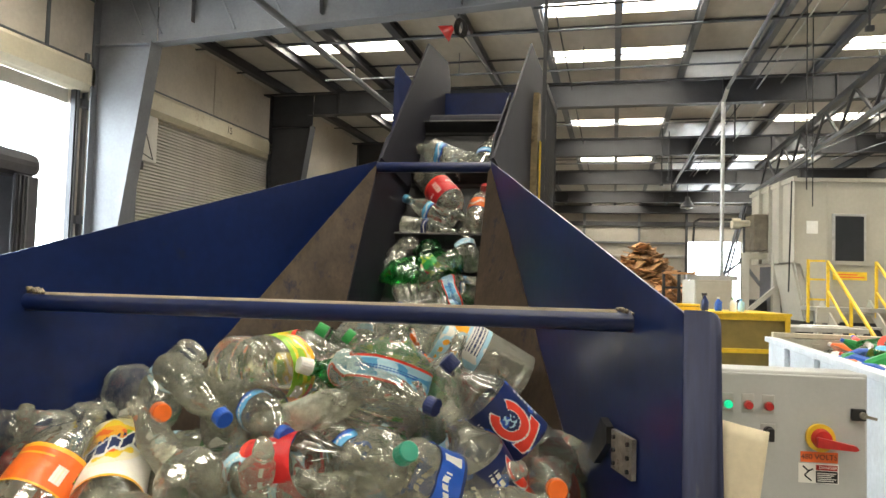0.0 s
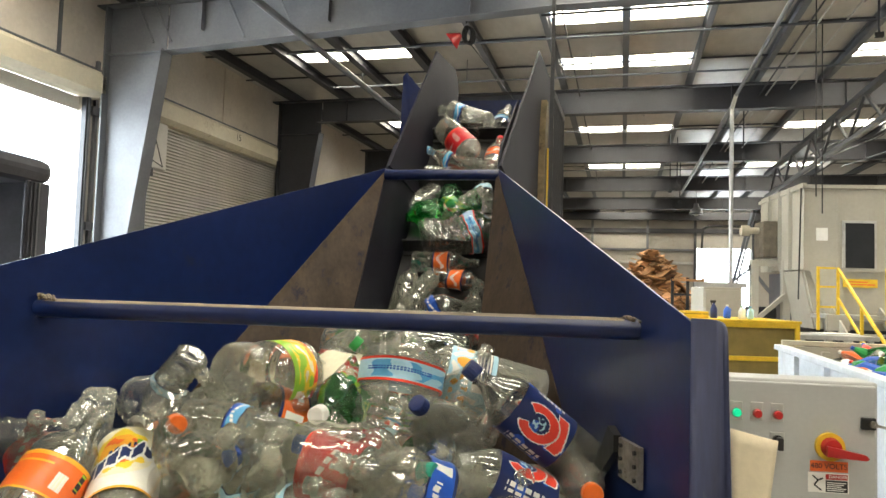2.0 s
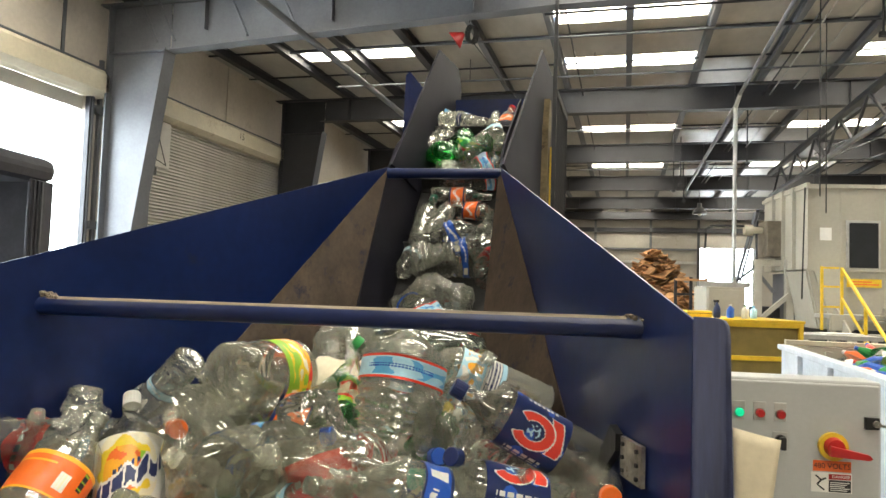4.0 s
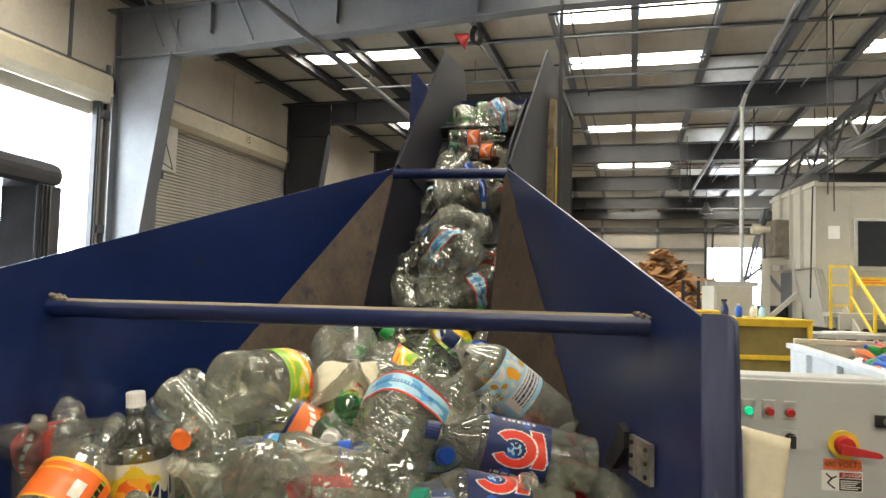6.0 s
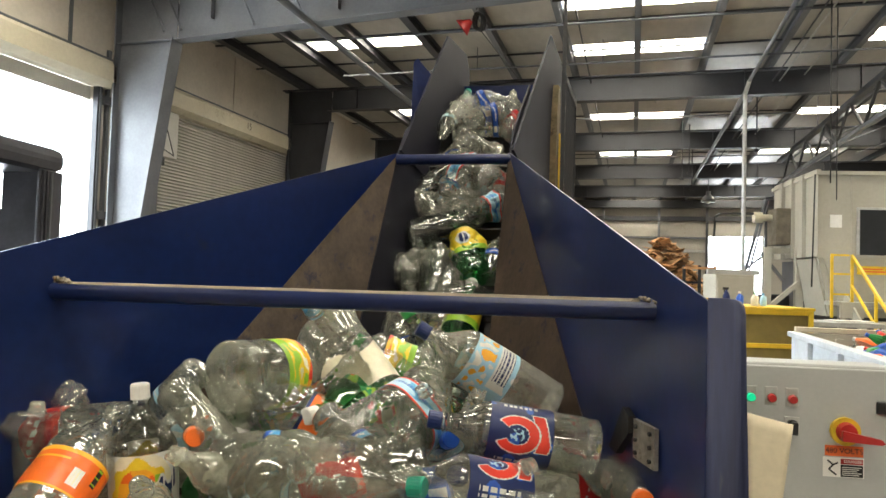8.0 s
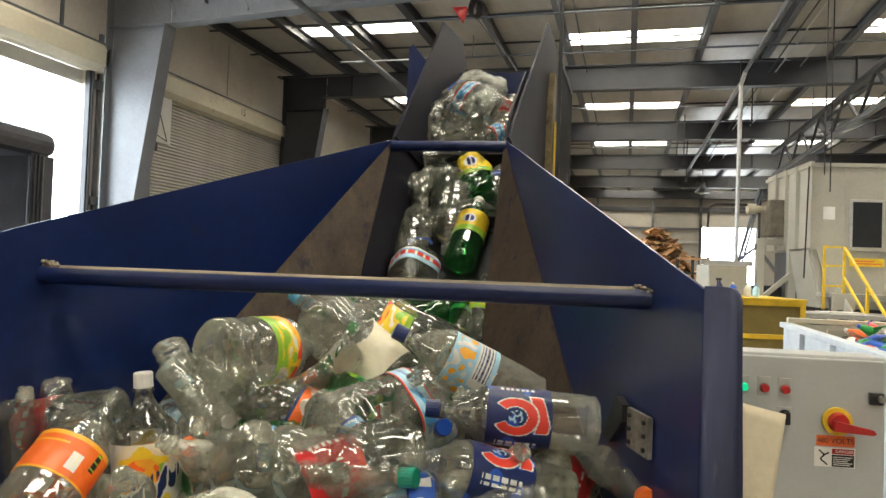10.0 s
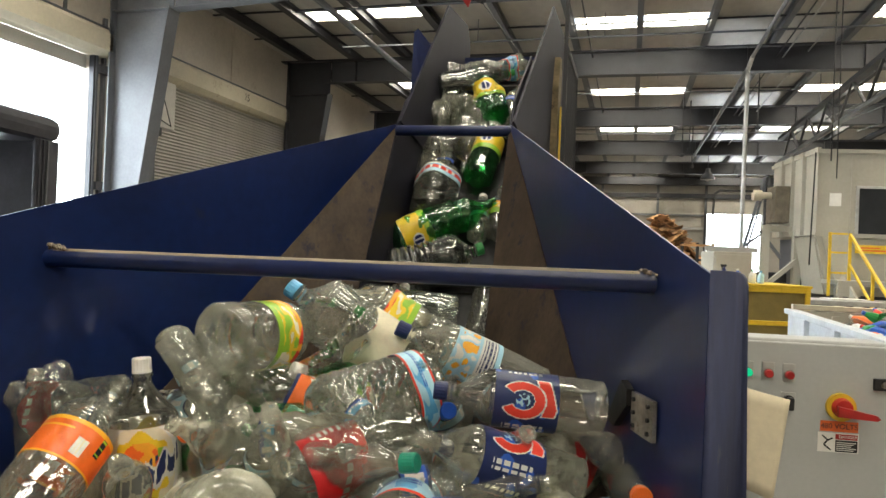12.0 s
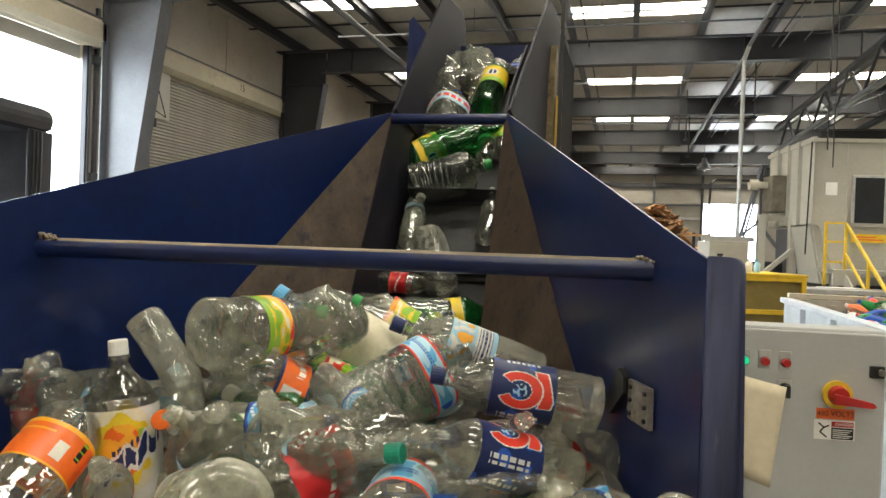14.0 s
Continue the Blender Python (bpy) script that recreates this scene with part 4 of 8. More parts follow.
build_spray(0.16, 0.2, INK["navy"], "dark purple spray bottle standing on the yellow guard")
build_jug(0.30, 0.25, INK["blue"], INK["white"], "blue cleaner container standing on the yellow guard", 0.55)
build_jug(0.42, 0.22, INK["white"], INK["green"], "white cleaner jug standing on the yellow guard", 0.55)
build_jug(0.53, 0.3, INK["ice"], INK["sky"], "pale blue cleaner jug standing on the yellow guard", 0.5)


def build_yellow_case():
    t = thing("yellow_case", guard_top(-0.02, 0.15), "small yellow case lying on the guard top", "case")
    part("body", boxed(-0.13, 0.09, -0.08, 0.08, 0, 0.06, 0.01), YELLOW, t)
    part("seam", boxed(-0.132, 0.092, -0.082, 0.082, 0.035, 0.039), BLACK, t)


build_yellow_case()


def build_side_box():
    t = thing("switch_enclosure", pose(1.15, 8.6, 0, rz=14.5), "beige steel switch enclosure behind the guard", "enclosure")
    part("body", boxed(-0.25, 0.2, 0, 0.4, 0, 1.71, 0.01), BOOTH, t)
    part("door", boxed(-0.23, 0.18, -0.012, 0, 0.1, 1.68, 0.004), BOOTH, t)
    part("cable_tray", boxed(-0.3, 0.3, 0.1, 0.16, 1.71, 1.77), GALV, t)


build_side_box()


# ---- white scrap bin full of sorted bottles ----
def build_bin():
    t = thing("scrap_bin", pose(0, 0, 0), "chipped white-painted steel bin full of coloured bottles", "bin")
    x0, x1, y0, y1, z = 1.12, 3.3, 2.75, 5.5, 1.235
    part("side_panel", boxed(x0 - 0.02, x0 + 0.02, y0, y1, 0.15, z), WHITEBIN, t)
    part("side_panel", boxed(x1 - 0.02, x1 + 0.02, y0, y1, 0.15, z), WHITEBIN, t)
    part("end_panel", boxed(x0 + 0.02, x1 - 0.02, y1 - 0.04, y1, 0.15, z + 0.03), BOOTH, t)
    part("end_panel", boxed(x0 + 0.02, x1 - 0.02, y0, y0 + 0.04, 0.15, z), WHITEBIN, t)
    part("floor_plate", boxed(x0, x1, y0, y1, 0.1, 0.15), WHITEBIN, t)
    part("rim", boxed(x0 - 0.045, x0 + 0.03, y0 - 0.02, y1 + 0.02, z, z + 0.035, 0.004), WHITEBIN, t)
    part("rim", boxed(x0, x1, y1 - 0.045, y1 + 0.02, z + 0.035, z + 0.07, 0.004), CREAM, t)
    y = y0 + 0.1
    while y < y1:
        part("rib", boxed(x0 - 0.05, x0 - 0.02, y, y + 0.06, 0.15, z), WHITEBIN, t)
        y += 0.68
    x = x0 + 0.25
    while x < x1:
        part("rib", boxed(x, x + 0.05, y1 - 0.07, y1 - 0.04, 0.15, z), BOOTH, t)
        x += 0.42
    for dx in (x0 + 0.1, x1 - 0.2):
        for dy in (y0 + 0.1, y1 - 0.2):
            part("foot", boxed(dx, dx + 0.1, dy, dy + 0.1, 0, 0.1), WHITEBIN, t)
    part("marker", boxed(x0 - 0.048, x0 - 0.0465, 3.9, 4.0, 1.12, 1.2), YELLOW, t, "yellow marker sticker")
    part("marker", boxed(x0 - 0.048, x0 - 0.0465, 3.78, 3.86, 1.12, 1.2), BLACK, t, "black marker sticker")


build_bin()


def build_heap_in_bin():
    rng = random.Random(5)
    colours = [GREEN, INK["scarlet"], INK["blue"], CLEAR, INK["green"], HAZY, INK["orange"], CLEAR, INK["sky"], INK["white"]]
    bm = bmesh.new()
    for i in range(420):
        x, y = rng.uniform(1.25, 3.15), rng.uniform(2.9, 5.35)
        z = 1.15 + 0.12 * math.sin((x - 1.2) * 1.5) + rng.uniform(-0.05, 0.04)
        a, e = rng.uniform(0, 6.28), rng.uniform(-0.5, 0.5)
        d = Vector((math.cos(a) * math.cos(e), math.sin(a) * math.cos(e), math.sin(e)))
        p, r, k = Vector((x, y, z)), rng.uniform(0.032, 0.055), rng.randrange(len(colours))
        rod(bm, p - d * 0.1, p + d * 0.06, r, 10, mat=k)
        rod(bm, p + d * 0.06, p + d * 0.12, r, 10, 0.014, mat=k)
        rod(bm, p + d * 0.12, p + d * 0.14, 0.014, 8, mat=rng.randrange(len(colours)))
    tagged(link("sorted_bottles", bm, colours), "heap of green, blue, orange and clear bottles in the bin", "bottles", kind="stuff")
    tagged(link("packed_bottles", boxed(1.15, 3.27, 2.8, 5.45, 0.16, 1.07), HAZY), "packed bottles deeper in the bin", "bottles", kind="stuff")


build_heap_in_bin()


# ---- raised booth with stair ----
def build_booth():
    t = thing("sorting_booth", pose(2.76, 11.98, -0.05, rz=7), "cream metal-panelled sorting booth on a tapered steel base", "booth")
    z0, z1 = 2.13, 3.40
    part("front_wall", boxed(0, 5.2, 0, 0.06, z0, z1), BOOTH, t)
    part("side_wall", boxed(0, 0.06, 0.06, 2.1, z0, z1 + 0.1), BOOTH, t)
    part("rear_wall", boxed(0.06, 5.2, 2.04, 2.1, z0, z1), BOOTH, t)
    part("end_wall", boxed(5.14, 5.2, 0.06, 2.04, z0, z1), BOOTH, t)
    part("roof", boxed(-0.03, 5.25, -0.04, 2.15, z1 + 0.002, z1 + 0.06), BOOTH, t)
    for x in (0.5, 1.62, 2.9, 4.2):
        part("panel_seam", boxed(x - 0.015, x + 0.015, -0.012, 0, z0, z1), BOOTH, t)
    for y in (0.5, 1.0, 1.5):
        part("rib", boxed(-0.06, 0, y, y + 0.08, z0, z1 + 0.08), BOOTH, t)
    part("base_angle", boxed(-0.02, 5.2, -0.03, 0, z0 - 0.03, z0 + 0.03), BOOTH, t)
    w = part("window", boxed(0.56, 1.06, -0.03, 0.0, 2.12, 2.90, 0.008), GALV, t, "window in a grey frame")
    part("pane", boxed(0.60, 1.02, -0.036, -0.031, 2.16, 2.86), GLASS, w, "dark reflecting pane")
    part("notice", boxed(0.18, 0.35, -0.008, -0.001, 2.58, 2.78), PAPER, t, "white paper notice")
    bm = bmesh.new()
    slab(bm, [(0.02, 0.05, z0 - 0.03), (5.2, 0.05, z0 - 0.03), (5.2, 0.05, 1.2), (0.2, 0.05, 1.2)], 0.05)
    part("skirt", bm, BOOTH, t)
    bm = bmesh.new()
    slab(bm, [(0.02, 0.08, z0 - 0.03), (0.02, 0.95, z0 - 0.03), (0.2, 0.95, 1.2), (0.2, 0.08, 1.2)], 0.05)
    part("side_skirt", bm, BOOTH, t)
    # added sheet; its grey stands in for the shade under the booth
    part("bay_panel", boxed(0.12, 0.16, 0.99, 2.0, 0.9, z0 - 0.04), GREYSTEEL, t, "grey panel standing in for the dark void")
    part("plinth", boxed(0.6, 5.2, 0.3, 1.9, 0, 1.2), DARKSTEEL, t)
    for x in (0.3, 1.7):
        part("conduit", boxed(x - 0.012, x + 0.012, -0.03, -0.014, 0.9, z0), GALV, t)
    # stair and handrails
    for k in range(7):
        part("tread", boxed(0.32, 0.92, -2.1 + 0.26 * k, -1.86 + 0.26 * k, 0.19 + 0.19 * k, 0.22 + 0.19 * k), GALV, t)
    for x in (0.28, 0.96):
        bm = bmesh.new()
        bar(bm, (x, -2.2, 0.1), (x, -0.3, 1.5), 0.03, 0.16)
        part("stringer", bm, BOOTH, t)
        bm = bmesh.new()
        bar(bm, (x, -2.1, 1.0), (x, -0.55, 2.12), 0.035, 0.035)
        bar(bm, (x, -2.1, 0.55), (x, -0.55, 1.68), 0.03, 0.03)
        for y, a, b in ((-2.1, 0.2, 1.0), (-1.3, 0.75, 1.58), (-0.55, 1.3, 2.14)):
            bar(bm, (x, y, a), (x, y, b), 0.035, 0.035)
        part("handrail", bm, YELLOW, t, "yellow tubular handrail")
    bm = bmesh.new()
    for z in (1.55, 1.85, 2.13):
        bar(bm, (0.02, -0.5, z), (0.26, -0.5, z), 0.03, 0.03)
    bar(bm, (0.02, -0.5, 1.2), (0.02, -0.5, 2.15), 0.035, 0.035)
    part("landing_rail", bm, YELLOW, t, "yellow landing rail")
    part("landing", boxed(0.1, 1.6, -0.6, 0.0, 1.38, 1.44), GALV, t)
    part("landing_post", boxed(0.14, 0.2, -0.56, -0.5, 0, 1.38), BOOTH, t)
    part("landing_post", boxed(1.5, 1.56, -0.56, -0.5, 0, 1.38), BOOTH, t)
    s = part("step_sign", boxed(0.56, 1.06, -0.045, -0.032, 1.86, 1.99), YELLOW, t, "yellow warning strip")
    for i in range(2):
        part("text_bar", boxed(0.60, 1.02 - 0.1 * i, -0.047, -0.0455, 1.895 + 0.04 * i, 1.915 + 0.04 * i), ORANGES, s)
    # drive gear and frame beside the booth
    part("motor_box", boxed(-0.3, -0.06, 1.0, 1.5, 2.35, 2.98, 0.02), DUSTBROWN, t, "dusty brown drive housing")
    bm = bmesh.new()
    rod(bm, (-0.6, 1.25, 2.83), (-0.46, 1.25, 2.83), 0.095, 18)
    rod(bm, (-0.46, 1.25, 2.83), (-0.29, 1.25, 2.83), 0.06, 14)
    part("motor", bm, CREAM, t, "cream cylindrical drive motor")
    bm = bmesh.new()
    for a, b in (((-0.6, 1.25, 2.9), (-1.15, 1.25, 2.9)), ((-1.15, 1.25, 2.9), (-1.24, 1.25, 2.84)), ((-1.24, 1.25, 2.84), (-1.26, 1.25, 2.45))):
        rod(bm, a, b, 0.02, 8)
    part("motor_conduit", bm, BLACK, t)
    for x in (-0.46, 0.05):
        part("frame_leg", boxed(x - 0.06, x + 0.06, 0.9, 1.02, 0, 2.3), BOOTH, t)
    bm = bmesh.new()
    bar(bm, (-0.42, 0.9, 1.3), (0.04, 0.9, 1.72), 0.09, 0.07)
    part("brace", bm, BOOTH, t)
    bm = bmesh.new()
    bar(bm, (-0.78, 2.0, 0.9), (-0.3, 1.6, 3.2), 0.035, 0.05)
    bar(bm, (-0.6, 1.9, 1.9), (-0.3, 1.6, 2.2), 0.03, 0.04)
    bar(bm, (-0.7, 2.0, 0.9), (-0.25, 1.6, 3.2), 0.025, 0.03)
    part("chute_frame", bm, GREYSTEEL, t)
    part("cross_member", boxed(-0.5, 0.02, 1.03, 1.1, 2.2, 2.3), BOOTH, t)
    # chutes, pipes and braces in the open bay under the booth's side
    for a, b, w in (((-0.6, 0.95, 0.6), (-0.2, 0.95, 1.15), 0.05), ((-0.2, 0.95, 1.75), (-0.55, 0.95, 2.2), 0.05)):
        bm = bmesh.new()
        bar(bm, a, b, w, w)
        part("strut", bm, GREYSTEEL, t)
    part("hydraulic_tank", boxed(-0.4, 0.0, 1.2, 1.7, 0.0, 1.5, 0.03), DARKSTEEL, t)
    bm = bmesh.new()
    slab(bm, [(0.08, -0.02, 2.1), (0.5, -0.02, 2.1), (0.62, -0.02, 1.45), (0.3, -0.02, 1.45)], 0.03)
    part("chute_plate", bm, BOOTH, t)
    part("toe_plate", boxed(0.1, 0.42, -0.62, -0.55, 1.2, 1.44, 0.01), BOOTH, t)
    bm = bmesh.new()
    rod(bm, (-0.1, -0.05, 1.65), (-0.06, -0.05, 3.4), 0.012, 8)
    part("cable", bm, BLACK, t)


build_booth()


def build_table():
    t = thing("work_table", pose(1.95, 8.3, 0, rz=10), "pale grey steel work table with a sheet on it", "table")
    part("tabletop", boxed(-0.1, 0.75, 0, 0.6, 1.17, 1.22, 0.005), GALV, t)
    for x in (-0.06, 0.66):
        for y in (0.04, 0.5):
            part("leg", boxed(x, x + 0.05, y, y + 0.05, 0, 1.17), GALV, t)
    p = thing("paper_stack", pose(2.1, 8.5, 1.222, rz=18), "flat white sheets on the work table", "paper")
    part("sheets", boxed(-0.02, 0.4, -0.12, 0.12, 0, 0.018, 0.002), PAPER, p)


build_table()


# ---- cardboard heap far behind ----
def build_cardboard():
    rng = random.Random(8)
    bm = bmesh.new()
    for i in range(1300):
        a, f = rng.uniform(0, 6.28), math.sqrt(rng.random())
        h = 3.0 * (1 - f ** 1.5) * rng.uniform(0.8, 1.02)
        p = Vector((0.85 + 2.3 * f * math.cos(a) * 0.8, 22.6 + 1.8 * f * math.sin(a), max(0.05, h)))
        n = Vector((rng.uniform(-0.7, 0.7) + 0.5 * math.cos(a) * f, rng.uniform(-0.7, 0.5), 1)).normalized()
        q = n.to_track_quat("Z", "Y").to_matrix().to_4x4() @ Matrix.Rotation(rng.uniform(0, 6.28), 4, "Z")
        r = bmesh.ops.create_cube(bm, size=1.0)
        bmesh.ops.transform(bm, matrix=Matrix.Translation(p) @ q @ Matrix.Diagonal((rng.uniform(0.15, 0.6), rng.uniform(0.12, 0.4), rng.uniform(0.008, 0.05), 1)), verts=r["verts"])
    tagged(link("cardboard_heap", bm, CARD), "tall loose heap of flattened brown cardboard boxes", "cardboard", kind="stuff")


build_cardboard()


def build_rack():
    t = thing("steel_rack", pose(1.75, 20.2, 0), "dark steel rack with scrap frames", "rack")
    for x in (-0.4, 0.0, 0.4):
        part("upright", boxed(x - 0.04, x + 0.04, 0, 0.08, 0, 2.1), DARKSTEEL, t)
    for z in (0.5, 1.1, 1.6, 2.0):
        part("shelf_beam", boxed(-0.42, 0.42, -0.02, 0.5, z, z + 0.06), CARD if z > 1.8 else DARKSTEEL, t)


build_rack()


# ---- dark loader standing in the open doorway ----
def build_loader():
    t = thing("loader", pose(-4.60, 4.1, 0, rz=8), "black loader cab standing by the open truck door", "loader")
    bm = boxed(-1.6, 0.02, -0.55, 0.77, 2.36, 2.57, 0.085)
    part("roof", bm, MACHINE, t)
    for x, y in ((-0.06, -0.48), (-0.06, 0.68), (-1.5, -0.48), (-1.5, 0.68)):
        part("pillar", boxed(x - 0.06, x + 0.06, y - 0.06, y + 0.06, 1.0, 2.37, 0.01), MACHINE, t)
    part("pillar", boxed(-0.36, -0.28, -0.53, -0.44, 1.0, 2.37, 0.01), MACHINE, t)
    part("side_panel", boxed(-1.02, -0.06, -0.5, -0.47, 1.0, 2.37), MACHINE, t)
    part("rear_panel", boxed(-0.45, -0.06, 0.6, 0.64, 1.0, 2.37), MACHINE, t)
    part("rear_panel", boxed(-1.45, -0.45, 0.6, 0.64, 1.0, 2.05), MACHINE, t)
    part("front_panel", boxed(-1.5, -1.02, -0.5, -0.47, 1.0, 1.5), MACHINE, t)
    part("body", boxed(-1.8, 0.1, -0.6, 0.9, 0.45, 1.1, 0.06), MACHINE, t)
    part("grille", boxed(-0.03, 0.0, 0.47, 0.63, 1.1, 2.37, 0.006), MACHINE, t)
    for y in (0.485, 0.53, 0.58):
        part("grille_bar", boxed(0.0, 0.018, y, y + 0.016, 1.1, 2.36, 0.004), GREYSTEEL if y > 0.57 else MACHINE, t)
    part("grille_panel", boxed(-0.03, 0.0, -0.42, 0.46, 1.1, 1.62, 0.01), MACHINE, t)
    for z in (1.25, 1.6, 1.95):
        part("panel_rib", boxed(-0.9, -0.12, -0.51, -0.502, z, z + 0.025), BLACK, t)
    part("cab_window", boxed(-0.85, -0.4, -0.508, -0.502, 1.65, 2.2), GLASS, t, "dark tinted cab window")
    part("lamp", boxed(0.0, 0.06, -0.5, -0.4, 2.0, 2.12, 0.01), BLACK, t)
    for x, y in ((-1.4, -0.66), (-0.3, -0.66), (-1.4, 0.94), (-0.3, 0.94)):
        bm = bmesh.new()
        rod(bm, (x, y - 0.14, 0.42), (x, y + 0.14, 0.42), 0.42, 28)
        w = part("tyre", bm, RUBBER, t)
        bm = bmesh.new()
        rod(bm, (x, y - 0.145, 0.42), (x, y + 0.145, 0.42), 0.2, 20)
        part("rim", bm, YELLOW, w)


build_loader()


# ---- conveyor surroundings: mesh guard, yellow post ----
def build_mesh_guard():
    t = thing("mesh_guard", H, "tall dark wire mesh guard beside the conveyor", "mesh guard")
    u, v = -0.105, 3.2
    part("post", boxed(u - 0.009, u + 0.009, v - 0.009, v + 0.009, 0, 3.25, 0.002), DARKSTEEL, t)
    part("post", boxed(u + 0.038, u + 0.052, v + 0.5, v + 0.516, 0, 2.56, 0.002), DARKSTEEL, t)
    bm = bmesh.new()
    for i in range(1, 26):
        f = i / 26
        rod(bm, (u + 0.009 + 0.034 * f, v + 0.5 * f, 0.9), (u + 0.009 + 0.034 * f, v + 0.5 * f, 2.5), 0.001, 4)
    for z in range(72):
        rod(bm, (u + 0.009, v, 0.9 + z * 0.0222), (u + 0.043, v + 0.5, 0.9 + z * 0.0222), 0.001, 4)
    part("wire_mesh", bm, DARKSTEEL, t)
    bm = bmesh.new()
    bar(bm, (u + 0.005, v, 2.515), (u + 0.046, v + 0.5, 2.515), 0.014, 0.03)
    part("rail", bm, DARKSTEEL, t)
    p = thing("chute_liner", H, "worn tan board and yellow plate behind the guard plate", "board")
    bm = bmesh.new()
    slab(bm, [(-0.152, 3.28, 1.7), (-0.152, 3.6, 1.7), (-0.148, 3.6, 2.5), (-0.148, 3.5, 2.56), (-0.149, 3.42, 2.5), (-0.15, 3.4, 2.54), (-0.152, 3.33, 2.38), (-0.152, 3.31, 2.2)], 0.03)
    part("board", bm, TANBOARD, p)
    part("yellow_plate", boxed(-0.13, -0.122, 3.4, 3.5, 1.9, 2.3), YELLOW, p)
    part("bracket", boxed(-0.165, -0.135, 3.35, 3.42, 0.0, 1.69, 0.005), DARKSTEEL, p)


build_mesh_guard()


# ---- overhead pipes, lamps and cables ----
def pipe(name, pts, r, mat, label, category="pipe"):
    bm = bmesh.new()
    for a, b in zip(pts, pts[1:]):
        rod(bm, a, b, r, 10)
    return tagged(link(name, bm, mat), label, category, kind="structure")


pipe("conduit", [(1.78, 12.7, 0), (1.79, 12.7, 4.86), (1.82, 12.45, 5.02)], 0.035, GALV, "pale vertical conduit bending along the roof")
pipe("conduit", [(1.82, 12.45, 5.02), (1.84, 4.0, 5.02)], 0.03, GREYSTEEL, "grey conduit running along under the roof")
pipe("sprinkler_pipe", [(-4.4, 3, 5.06), (-4.4, 14.2, 5.06)], 0.05, GREYSTEEL, "grey sprinkler main under the roof")
pipe("sprinkler_pipe", [(1.8, 12.7, 4.9), (1.8, 23, 4.9)], 0.04, GREYSTEEL, "pale sprinkler main under the roof")
for y in (10.6, 12.6, 17.0, 22.5):
    pipe("sprinkler_branch", [(-5.6, y, 5.5), (4.5, y, 5.5)], 0.018, GREYSTEEL, "thin sprinkler branch pipe")
for x in (-5.0, -2.9, -0.6):
    pipe("pipe_hanger", [(x, 12.6, 5.5), (x, 12.6, 5.92)], 0.008, GREYSTEEL, "thin pipe hanger rod")
for x in (4.2, 4.7, 5.6):
    pipe("cable", [(x, 7, 5.3), (x - 0.2, 14, 4.6), (x - 0.1, 20, 5.1)], 0.012, BLACK, "hanging black cable", "cable")
for x, y in ((2.35, 9.6), (2.9, 11.5)):
    pipe("cable", [(x, y, 5.9), (x, y, 2.9)], 0.009, BLACK, "hanging black cable", "cable")
for x in (-7.2, -6.9, -5.7, -4.9):
    pipe("flange_brace", [(x, 8.7, 5.95), (x + 0.42, 8.7, 5.1)], 0.018, GREYSTEEL, "thin grey flange brace", "brace")
for y in (10.3, 11.6, 13.1, 16.2, 18.4, 21.5, 24.0, 27.0):
    tagged(link("deck_strap", boxed(WEST, EAST, y - 0.02, y + 0.02, 5.885, 5.91), DARKSTEEL), "thin dark strap holding the roof liner", "strap", "roof straps", "structure")


for x, z in ((2.5, 5.5), (2.62, 5.5), (3.05, 5.6), (-0.9, 5.62)):
    pipe("conduit", [(x, 6.5, z), (x, 26, z)], 0.014, GALV if x > 2.55 else DARKSTEEL, "thin conduit clipped under the roof purlins")
for x, y, z in ((1.15, 18.6, 4.3), (1.35, 19.0, 4.5), (1.5, 20.0, 4.2), (2.4, 15.4, 4.4), (4.3, 13.0, 4.3), (3.0, 9.4, 4.9)):
    pipe("drop_rod", [(x, y, 5.74), (x, y, z)], 0.014, DARKSTEEL, "thin dark drop rod hanging from a purlin")
    tagged(link("drop_bracket", boxed(x - 0.05, x + 0.05, y - 0.03, y + 0.03, z - 0.07, z - 0.002, 0.01), DARKSTEEL), "small dark bracket on a drop rod", "bracket", kind="structure")
for y in (9.9, 15.6, 21.0):
    pipe("sprinkler_branch", [(-1.2, y, 5.6), (9.0, y, 5.6)], 0.02, DARKSTEEL, "thin sprinkler branch pipe")
    for x in (0.4, 3.0, 5.6):
        pipe("sprinkler_head", [(x, y, 5.6), (x, y, 5.48)], 0.012, GALV, "small sprinkler head")


def build_truss():
    t = thing("crane_truss", Matrix.Identity(4), "long pale steel truss beam under the roof", "truss", kind="structure")
    bm = bmesh.new()
    bar(bm, (3.4, 7.0, 4.1), (3.4, 18.5, 4.1), 0.07, 0.06)
    part("bottom_chord", bm, GREYSTEEL, t)
    bm = bmesh.new()
    bar(bm, (3.4, 7.0, 4.65), (3.4, 18.5, 4.65), 0.1, 0.08)
    part("top_chord", bm, DARKSTEEL, t)
    for i in range(7):
        y = 7.5 + 1.5 * i
        bm = bmesh.new()
        bar(bm, (3.4, y, 4.1), (3.4, y + 0.75, 4.65), 0.04, 0.04)
        bar(bm, (3.4, y + 0.75, 4.65), (3.4, y + 1.5, 4.1), 0.04, 0.04)
        part("web_bar", bm, DARKSTEEL, t)


build_truss()


